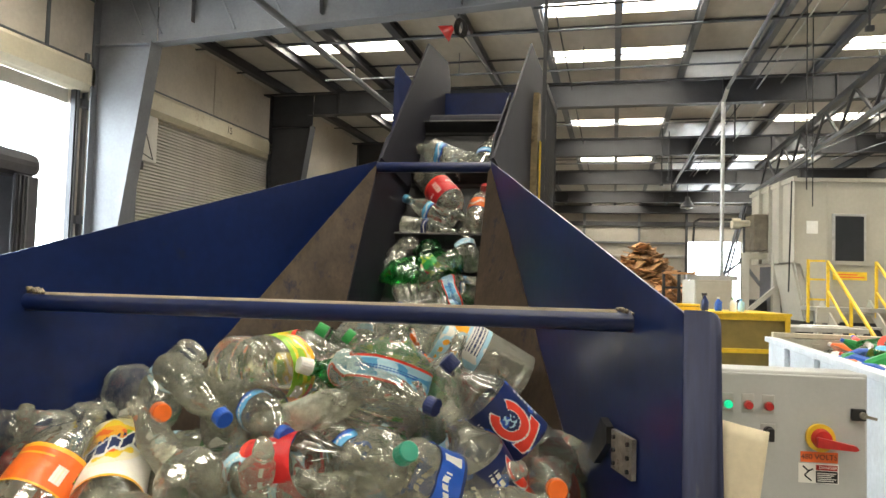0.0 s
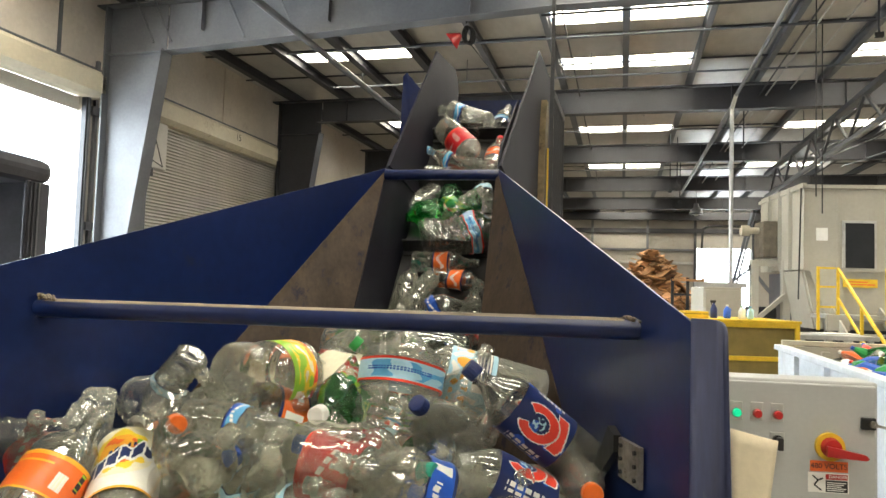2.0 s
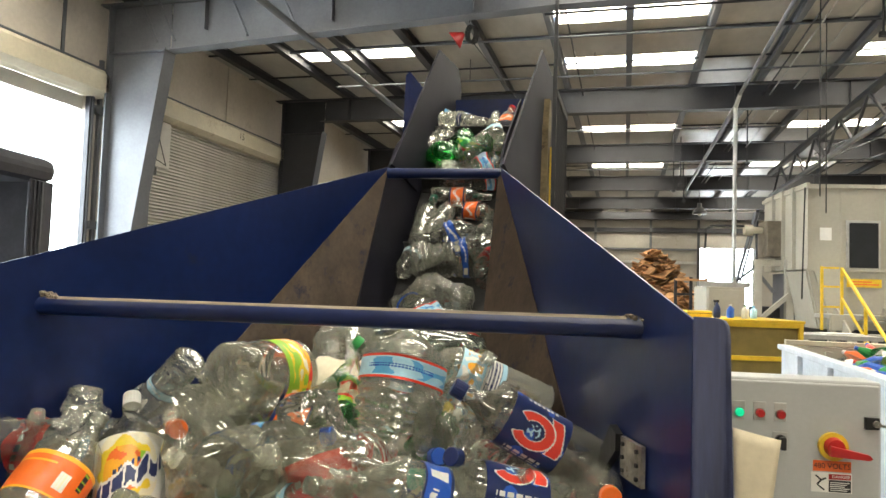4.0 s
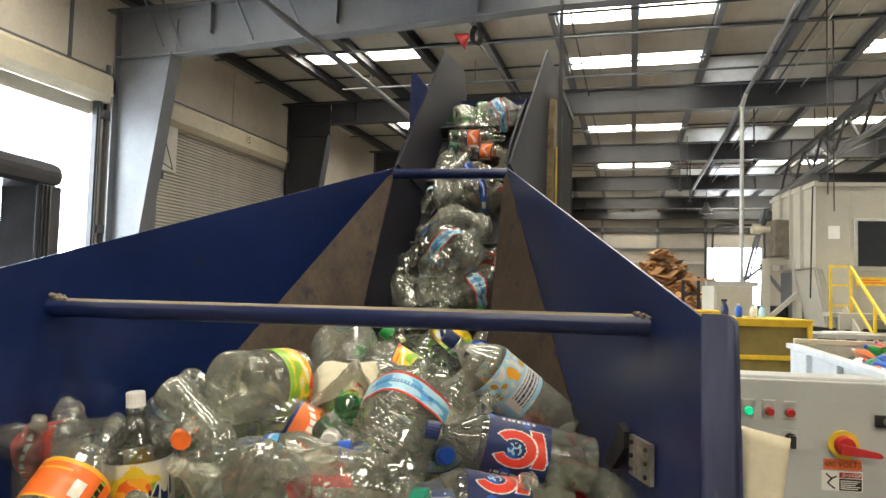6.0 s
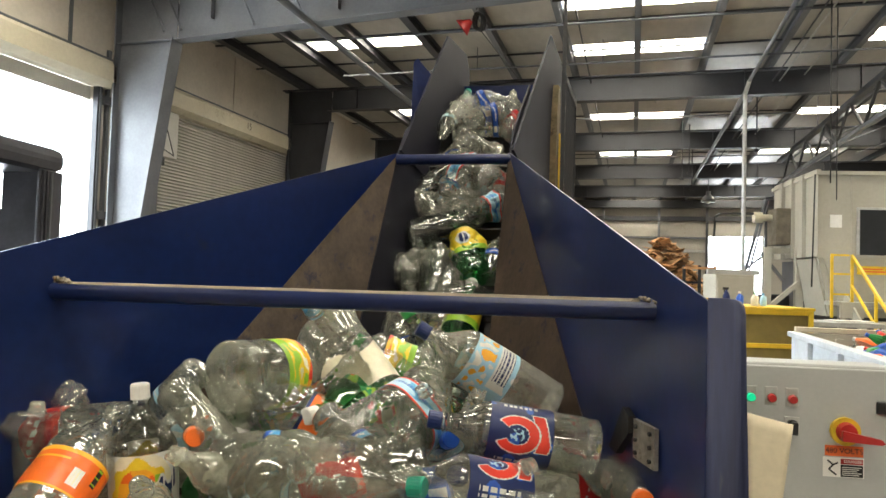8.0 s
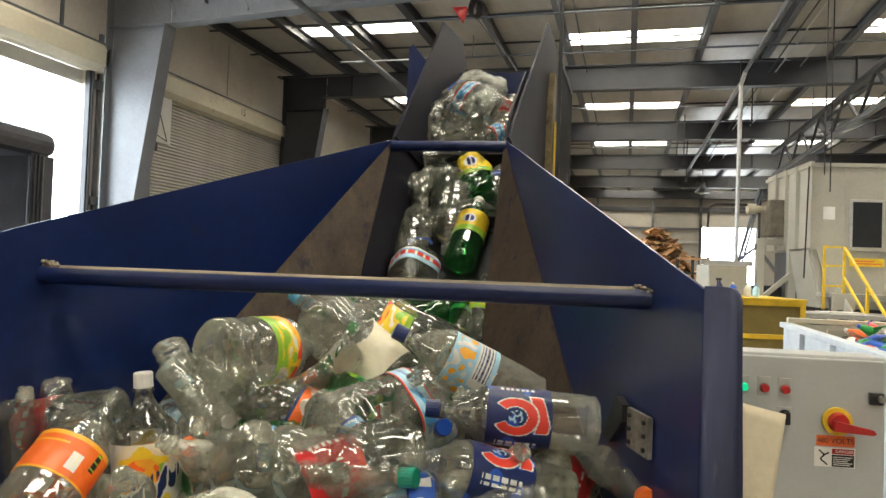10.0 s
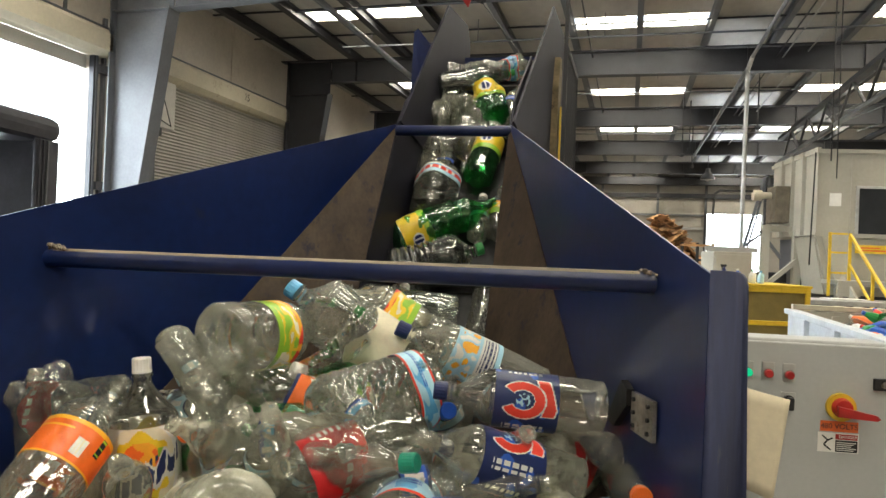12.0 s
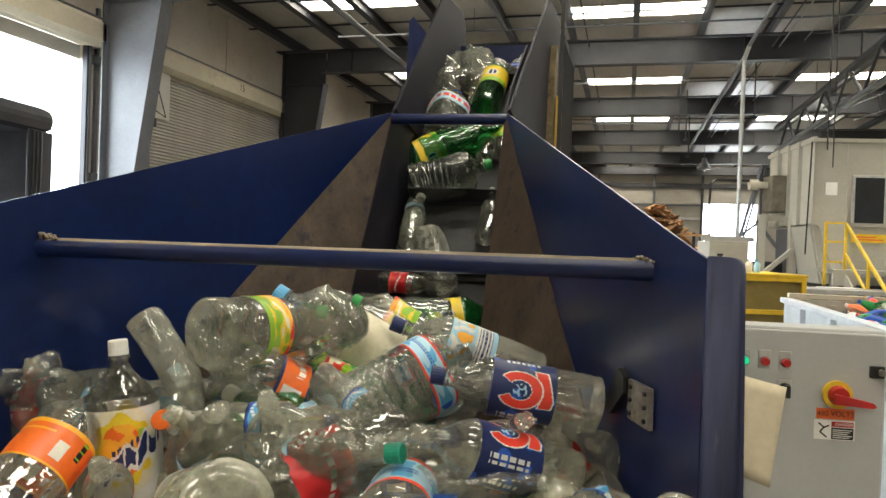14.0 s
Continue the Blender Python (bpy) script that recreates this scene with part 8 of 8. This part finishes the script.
    walk(bottles[87], [(0, lying(-0.535, 1.597, 1.119, -0.05, 0.67, 0.74, 0)), (4.35, lying(-0.535, 1.597, 1.119, -0.05, 0.67, 0.74, 0)), (4.95, lying(-0.554, 1.815, 1.216, -0.05, 0.67, 0.74, 0)), (6.71, lying(-0.568, 2.015, 1.435, -0.05, 0.67, 0.74, 0)), (8.47, lying(-0.582, 2.214, 1.653, -0.05, 0.67, 0.74, 0)), (10.23, lying(-0.596, 2.414, 1.871, -0.05, 0.67, 0.74, 0)), (12, lying(-0.610, 2.613, 2.089, -0.05, 0.67, 0.74, 0)), (13.76, lying(-0.624, 2.813, 2.307, -0.05, 0.67, 0.74, 0)), (14.26, lying(-0.635, 2.973, 2.327, -0.05, 0.67, 0.74, 0))])
    walk(bottles[88], [(0, lying(-0.488, 1.779, 1.246, 0.04, 0.68, 0.73, 0)), (5.58, lying(-0.488, 1.779, 1.246, 0.04, 0.68, 0.73, 0)), (6.18, lying(-0.478, 1.805, 1.231, 0.04, 0.68, 0.73, 0)), (7.74, lying(-0.490, 1.982, 1.425, 0.04, 0.68, 0.73, 0)), (9.31, lying(-0.503, 2.159, 1.619, 0.04, 0.68, 0.73, 0)), (10.87, lying(-0.515, 2.336, 1.812, 0.04, 0.68, 0.73, 0)), (12.44, lying(-0.527, 2.513, 2.006, 0.04, 0.68, 0.73, 0)), (14, lying(-0.540, 2.691, 2.200, 0.04, 0.68, 0.73, 0))])
    walk(bottles[89], [(0, lying(-0.617, 1.545, 1.067, -0.01, 0.68, 0.74, 0)), (5.59, lying(-0.617, 1.545, 1.067, -0.01, 0.68, 0.74, 0)), (6.19, lying(-0.659, 1.795, 1.228, -0.01, 0.68, 0.74, 0)), (7.75, lying(-0.671, 1.972, 1.422, -0.01, 0.68, 0.74, 0)), (9.31, lying(-0.684, 2.149, 1.615, -0.01, 0.68, 0.74, 0)), (10.87, lying(-0.696, 2.326, 1.809, -0.01, 0.68, 0.74, 0)), (12.44, lying(-0.708, 2.503, 2.002, -0.01, 0.68, 0.74, 0)), (14, lying(-0.721, 2.680, 2.196, -0.01, 0.68, 0.74, 0))])
    walk(bottles[90], [(0, lying(-0.593, 1.629, 1.218, -0.08, 0.67, 0.74, 0)), (6.95, lying(-0.593, 1.629, 1.218, -0.08, 0.67, 0.74, 0)), (7.55, lying(-0.621, 1.780, 1.245, -0.08, 0.67, 0.74, 0)), (9.17, lying(-0.633, 1.962, 1.444, -0.08, 0.67, 0.74, 0)), (10.78, lying(-0.646, 2.145, 1.644, -0.08, 0.67, 0.74, 0)), (12.39, lying(-0.659, 2.327, 1.843, -0.08, 0.67, 0.74, 0)), (14, lying(-0.672, 2.509, 2.043, -0.08, 0.67, 0.74, 0))])
    walk(bottles[91], [(0, lying(-0.620, 1.596, 1.160, -0.79, -0.44, -0.42, 0)), (8.14, lying(-0.620, 1.596, 1.160, -0.79, -0.44, -0.42, 0)), (8.74, lying(-0.657, 1.780, 1.242, -0.79, -0.44, -0.42, 0)), (10.49, lying(-0.671, 1.979, 1.460, -0.79, -0.44, -0.42, 0)), (12.25, lying(-0.685, 2.177, 1.677, -0.79, -0.44, -0.42, 0)), (14, lying(-0.699, 2.376, 1.894, -0.79, -0.44, -0.42, 0))])
    walk(bottles[92], [(0, lying(-0.536, 1.715, 1.190, 0.84, 0.40, 0.37, 0)), (7.82, lying(-0.536, 1.715, 1.190, 0.84, 0.40, 0.37, 0)), (8.42, lying(-0.543, 1.788, 1.242, 0.84, 0.40, 0.37, 0)), (10.28, lying(-0.557, 1.999, 1.473, 0.84, 0.40, 0.37, 0)), (12.14, lying(-0.572, 2.209, 1.703, 0.84, 0.40, 0.37, 0)), (14, lying(-0.587, 2.420, 1.934, 0.84, 0.40, 0.37, 0))])
    walk(bottles[93], [(0, lying(-0.475, 1.721, 1.127, -0.05, 0.67, 0.74, 0)), (7.47, lying(-0.475, 1.721, 1.127, -0.05, 0.67, 0.74, 0)), (8.07, lying(-0.468, 1.822, 1.216, -0.05, 0.67, 0.74, 0)), (10.05, lying(-0.484, 2.046, 1.461, -0.05, 0.67, 0.74, 0)), (12.02, lying(-0.499, 2.270, 1.706, -0.05, 0.67, 0.74, 0)), (14, lying(-0.515, 2.493, 1.951, -0.05, 0.67, 0.74, 0))])
    walk(bottles[94], [(0, lying(-0.424, 1.674, 1.198, -0.05, 0.67, 0.74, 0)), (7.34, lying(-0.424, 1.674, 1.198, -0.05, 0.67, 0.74, 0)), (7.94, lying(-0.408, 1.824, 1.218, -0.05, 0.67, 0.74, 0)), (9.45, lying(-0.420, 1.996, 1.405, -0.05, 0.67, 0.74, 0)), (10.97, lying(-0.432, 2.167, 1.593, -0.05, 0.67, 0.74, 0)), (12.48, lying(-0.444, 2.339, 1.781, -0.05, 0.67, 0.74, 0)), (14, lying(-0.456, 2.510, 1.968, -0.05, 0.67, 0.74, 0))])
    walk(bottles[95], [(0, lying(-0.550, 1.717, 1.171, 0.88, 0.35, 0.31, 0)), (8.92, lying(-0.550, 1.717, 1.171, 0.88, 0.35, 0.31, 0)), (9.52, lying(-0.560, 1.785, 1.244, 0.88, 0.35, 0.31, 0)), (11.76, lying(-0.577, 2.038, 1.521, 0.88, 0.35, 0.31, 0)), (14, lying(-0.595, 2.292, 1.799, 0.88, 0.35, 0.31, 0))])
    walk(bottles[96], [(0, lying(-0.640, 1.789, 1.217, -0.13, 0.67, 0.73, 0)), (9.61, lying(-0.640, 1.789, 1.217, -0.13, 0.67, 0.73, 0)), (10.21, lying(-0.668, 1.809, 1.215, -0.13, 0.67, 0.73, 0)), (12.1, lying(-0.683, 2.023, 1.450, -0.13, 0.67, 0.73, 0)), (14, lying(-0.698, 2.238, 1.685, -0.13, 0.67, 0.73, 0))])
    walk(bottles[97], [(0, lying(-0.426, 1.638, 1.068, -0.05, 0.67, 0.74, 0)), (9.72, lying(-0.426, 1.638, 1.068, -0.05, 0.67, 0.74, 0)), (10.32, lying(-0.414, 1.824, 1.217, -0.05, 0.67, 0.74, 0)), (12.16, lying(-0.429, 2.033, 1.445, -0.05, 0.67, 0.74, 0)), (14, lying(-0.443, 2.241, 1.673, -0.05, 0.67, 0.74, 0))])
    walk(bottles[98], [(0, lying(-0.618, 1.744, 1.159, 1.00, 0.07, 0.00, 0)), (11.5, lying(-0.618, 1.744, 1.159, 1.00, 0.07, 0.00, 0)), (12.1, lying(-0.643, 1.808, 1.217, 1.00, 0.07, 0.00, 0)), (14, lying(-0.658, 2.023, 1.452, 1.00, 0.07, 0.00, 0))])
    walk(bottles[99], [(0, lying(-0.525, 1.573, 1.040, 0.39, -0.61, -0.69, 0)), (11.29, lying(-0.525, 1.573, 1.040, 0.39, -0.61, -0.69, 0)), (11.89, lying(-0.542, 1.803, 1.229, 0.39, -0.61, -0.69, 0)), (14, lying(-0.559, 2.042, 1.490, 0.39, -0.61, -0.69, 0))])
    walk(bottles[100], [(0, lying(-0.483, 1.721, 1.222, 0.95, 0.24, 0.19, 0)), (12.56, lying(-0.483, 1.721, 1.222, 0.95, 0.24, 0.19, 0)), (13.16, lying(-0.475, 1.769, 1.264, 0.95, 0.24, 0.19, 0)), (14, lying(-0.481, 1.863, 1.368, 0.95, 0.24, 0.19, 0))])
    walk(bottles[101], [(0, lying(-0.635, 1.785, 1.216, -0.05, 0.67, 0.74, 0)), (9.93, lying(-0.635, 1.785, 1.216, -0.05, 0.67, 0.74, 0)), (10.53, lying(-0.661, 1.807, 1.217, -0.05, 0.67, 0.74, 0)), (12.27, lying(-0.675, 2.004, 1.432, -0.05, 0.67, 0.74, 0)), (14, lying(-0.689, 2.200, 1.647, -0.05, 0.67, 0.74, 0))])
    walk(bottles[102], [(0, lying(-0.688, 1.165, 1.242, 0.50, -0.84, -0.21, 157)), (14, lying(-0.688, 1.165, 1.242, 0.50, -0.84, -0.21, 157))])
    walk(bottles[103], [(0, lying(-0.893, 0.977, 1.068, 0.25, 0.93, -0.27, 334)), (14, lying(-0.893, 0.977, 1.068, 0.25, 0.93, -0.27, 334))])
    walk(bottles[104], [(0, lying(-0.130, 1.246, 1.227, -0.55, -0.79, 0.29, 75)), (14, lying(-0.130, 1.246, 1.227, -0.55, -0.79, 0.29, 75))])
    walk(bottles[105], [(0, lying(-0.357, 1.100, 1.106, -0.40, 0.92, -0.08, 344)), (14, lying(-0.357, 1.100, 1.106, -0.40, 0.92, -0.08, 344))])
    walk(bottles[106], [(0, lying(-0.038, 0.972, 1.193, 0.36, 0.93, -0.11, 313)), (14, lying(-0.038, 0.972, 1.193, 0.36, 0.93, -0.11, 313))])
    walk(bottles[107], [(0, lying(-0.578, 1.123, 1.114, 0.78, -0.42, -0.47, 281)), (14, lying(-0.578, 1.123, 1.114, 0.78, -0.42, -0.47, 281))])
    walk(bottles[108], [(0, lying(-0.330, 1.024, 1.182, 0.15, -0.99, -0.03, 214)), (14, lying(-0.330, 1.024, 1.182, 0.15, -0.99, -0.03, 214))])
    walk(bottles[109], [(0, lying(-0.604, 0.969, 1.083, 0.81, -0.55, -0.20, 163)), (14, lying(-0.604, 0.969, 1.083, 0.81, -0.55, -0.20, 163))])
    walk(bottles[110], [(0, lying(-0.062, 1.045, 1.185, 0.61, -0.79, -0.10, 131)), (14, lying(-0.062, 1.045, 1.185, 0.61, -0.79, -0.10, 131))])
    walk(bottles[111], [(0, lying(-0.425, 0.970, 1.064, 0.42, 0.84, -0.34, 325)), (14, lying(-0.425, 0.970, 1.064, 0.42, 0.84, -0.34, 325))])
    walk(bottles[112], [(0, lying(-0.506, 1.208, 1.237, -0.99, -0.16, 0.02, 64)), (14, lying(-0.506, 1.208, 1.237, -0.99, -0.16, 0.02, 64))])
    walk(bottles[113], [(0, lying(-0.691, 1.108, 1.105, -0.53, 0.84, -0.07, 133)), (14, lying(-0.691, 1.108, 1.105, -0.53, 0.84, -0.07, 133))])
    walk(bottles[114], [(0, lying(-0.608, 1.219, 1.236, 0.88, 0.46, 0.15, 62)), (14, lying(-0.608, 1.219, 1.236, 0.88, 0.46, 0.15, 62))])
    walk(bottles[115], [(0, lying(-0.081, 0.971, 1.084, -0.57, -0.80, 0.17, 215)), (14, lying(-0.081, 0.971, 1.084, -0.57, -0.80, 0.17, 215))])
    walk(bottles[116], [(0, lying(-0.634, 1.020, 1.197, 0.80, -0.59, -0.10, 211)), (14, lying(-0.634, 1.020, 1.197, 0.80, -0.59, -0.10, 211))])
    walk(bottles[117], [(0, lying(-0.140, 1.066, 1.083, -0.75, -0.65, -0.14, 164)), (14, lying(-0.140, 1.066, 1.083, -0.75, -0.65, -0.14, 164))])
    walk(bottles[118], [(0, lying(-0.384, 1.182, 1.220, 0.16, -0.92, -0.34, 16)), (14, lying(-0.384, 1.182, 1.220, 0.16, -0.92, -0.34, 16))])
    walk(bottles[119], [(0, lying(-0.266, 1.054, 1.072, 0.85, 0.48, -0.23, 149)), (14, lying(-0.266, 1.054, 1.072, 0.85, 0.48, -0.23, 149))])
    walk(bottles[120], [(0, lying(-0.897, 1.078, 1.113, -0.94, -0.01, -0.34, 60)), (14, lying(-0.897, 1.078, 1.113, -0.94, -0.01, -0.34, 60))])
    walk(bottles[121], [(0, lying(-0.790, 0.964, 1.087, 0.11, 0.99, 0.05, 254)), (14, lying(-0.790, 0.964, 1.087, 0.11, 0.99, 0.05, 254))])
    walk(bottles[122], [(0, lying(-0.209, 1.111, 1.110, 0.73, -0.66, 0.16, 343)), (14, lying(-0.209, 1.111, 1.110, 0.73, -0.66, 0.16, 343))])
    walk(bottles[123], [(0, lying(-0.309, 0.933, 1.054, 0.82, -0.54, 0.20, 224)), (14, lying(-0.309, 0.933, 1.054, 0.82, -0.54, 0.20, 224))])
    walk(bottles[124], [(0, lying(-0.848, 1.229, 1.246, 0.98, 0.06, 0.20, 269)), (14, lying(-0.848, 1.229, 1.246, 0.98, 0.06, 0.20, 269))])
    walk(bottles[125], [(0, lying(-0.699, 0.901, 1.051, 0.65, 0.71, 0.26, 76)), (14, lying(-0.699, 0.901, 1.051, 0.65, 0.71, 0.26, 76))])
    walk(bottles[126], [(0, lying(-0.792, 1.162, 1.217, -0.87, -0.41, -0.29, 41)), (14, lying(-0.792, 1.162, 1.217, -0.87, -0.41, -0.29, 41))])
    walk(bottles[127], [(0, lying(-0.222, 0.932, 1.046, -0.08, 0.99, 0.09, 77)), (14, lying(-0.222, 0.932, 1.046, -0.08, 0.99, 0.09, 77))])
    walk(bottles[128], [(0, lying(-0.385, 1.308, 1.260, 0.54, -0.79, 0.29, 194)), (14, lying(-0.385, 1.308, 1.260, 0.54, -0.79, 0.29, 194))])
    walk(bottles[129], [(0, lying(-0.712, 1.008, 1.084, 0.91, -0.37, 0.18, 339)), (14, lying(-0.712, 1.008, 1.084, 0.91, -0.37, 0.18, 339))])
    walk(bottles[130], [(0, lying(-0.535, 0.908, 1.071, -0.68, -0.64, -0.36, 194)), (14, lying(-0.535, 0.908, 1.071, -0.68, -0.64, -0.36, 194))])
    walk(bottles[131], [(0, lying(-0.805, 0.894, 1.062, -0.95, 0.04, 0.32, 255)), (14, lying(-0.805, 0.894, 1.062, -0.95, 0.04, 0.32, 255))])
    walk(bottles[132], [(0, lying(-0.817, 1.117, 1.110, 0.47, 0.83, -0.30, 346)), (14, lying(-0.817, 1.117, 1.110, 0.47, 0.83, -0.30, 346))])
    walk(bottles[133], [(0, lying(-0.113, 1.183, 1.128, -0.96, -0.27, 0.08, 261)), (14, lying(-0.113, 1.183, 1.128, -0.96, -0.27, 0.08, 261))])
    walk(bottles[134], [(0, lying(-0.123, 0.927, 1.037, -0.39, -0.87, -0.32, 87)), (14, lying(-0.123, 0.927, 1.037, -0.39, -0.87, -0.32, 87))])
    walk(bottles[135], [(0, lying(-0.307, 1.163, 1.098, -0.50, 0.75, -0.44, 357)), (14, lying(-0.307, 1.163, 1.098, -0.50, 0.75, -0.44, 357))])
    walk(bottles[136], [(0, lying(-0.302, 1.159, 1.218, -0.55, 0.82, -0.15, 273)), (14, lying(-0.302, 1.159, 1.218, -0.55, 0.82, -0.15, 273))])
    walk(bottles[137], [(0, lying(-0.626, 1.051, 1.070, 0.38, -0.91, 0.18, 127)), (14, lying(-0.626, 1.051, 1.070, 0.38, -0.91, 0.18, 127))])
    walk(bottles[138], [(0, lying(-0.556, 1.134, 1.228, -0.90, 0.03, 0.43, 269)), (14, lying(-0.556, 1.134, 1.228, -0.90, 0.03, 0.43, 269))])
    walk(bottles[139], [(0, lying(-0.398, 1.177, 1.123, -0.05, -0.98, 0.17, 304)), (14, lying(-0.398, 1.177, 1.123, -0.05, -0.98, 0.17, 304))])
    walk(bottles[140], [(0, lying(-0.826, 1.030, 1.082, -0.09, -0.99, 0.10, 59)), (14, lying(-0.826, 1.030, 1.082, -0.09, -0.99, 0.10, 59))])
    walk(bottles[141], [(0, lying(-0.477, 1.108, 1.110, -0.58, 0.67, 0.47, 55)), (14, lying(-0.477, 1.108, 1.110, -0.58, 0.67, 0.47, 55))])
    walk(bottles[142], [(0, lying(-0.586, 0.897, 1.183, -0.71, 0.63, -0.32, 191)), (14, lying(-0.586, 0.897, 1.183, -0.71, 0.63, -0.32, 191))])
    walk(bottles[143], [(0, lying(-0.175, 0.999, 1.069, 0.28, 0.88, -0.39, 218)), (14, lying(-0.175, 0.999, 1.069, 0.28, 0.88, -0.39, 218))])
    walk(bottles[144], [(0, lying(-0.572, 0.977, 1.178, 0.88, 0.47, 0.01, 269)), (14, lying(-0.572, 0.977, 1.178, 0.88, 0.47, 0.01, 269))])
    walk(bottles[145], [(0, lying(-0.412, 1.051, 1.066, 0.86, 0.51, 0.01, 240)), (14, lying(-0.412, 1.051, 1.066, 0.86, 0.51, 0.01, 240))])
    walk(bottles[146], [(0, lying(-0.887, 0.882, 1.070, -0.01, -0.99, 0.14, 311)), (14, lying(-0.887, 0.882, 1.070, -0.01, -0.99, 0.14, 311))])
    walk(bottles[147], [(0, lying(-0.384, 1.092, 1.204, -0.92, -0.32, 0.25, 351)), (14, lying(-0.384, 1.092, 1.204, -0.92, -0.32, 0.25, 351))])
    walk(bottles[148], [(0, lying(-0.504, 1.021, 1.069, -0.43, -0.87, -0.26, 299)), (14, lying(-0.504, 1.021, 1.069, -0.43, -0.87, -0.26, 299))])
    walk(bottles[149], [(0, lying(-0.756, 1.071, 1.100, 0.83, -0.56, -0.01, 225)), (14, lying(-0.756, 1.071, 1.100, 0.83, -0.56, -0.01, 225))])
    walk(bottles[150], [(0, lying(-0.060, 1.052, 1.074, -0.30, -0.93, -0.22, 136)), (14, lying(-0.060, 1.052, 1.074, -0.30, -0.93, -0.22, 136))])


motions()
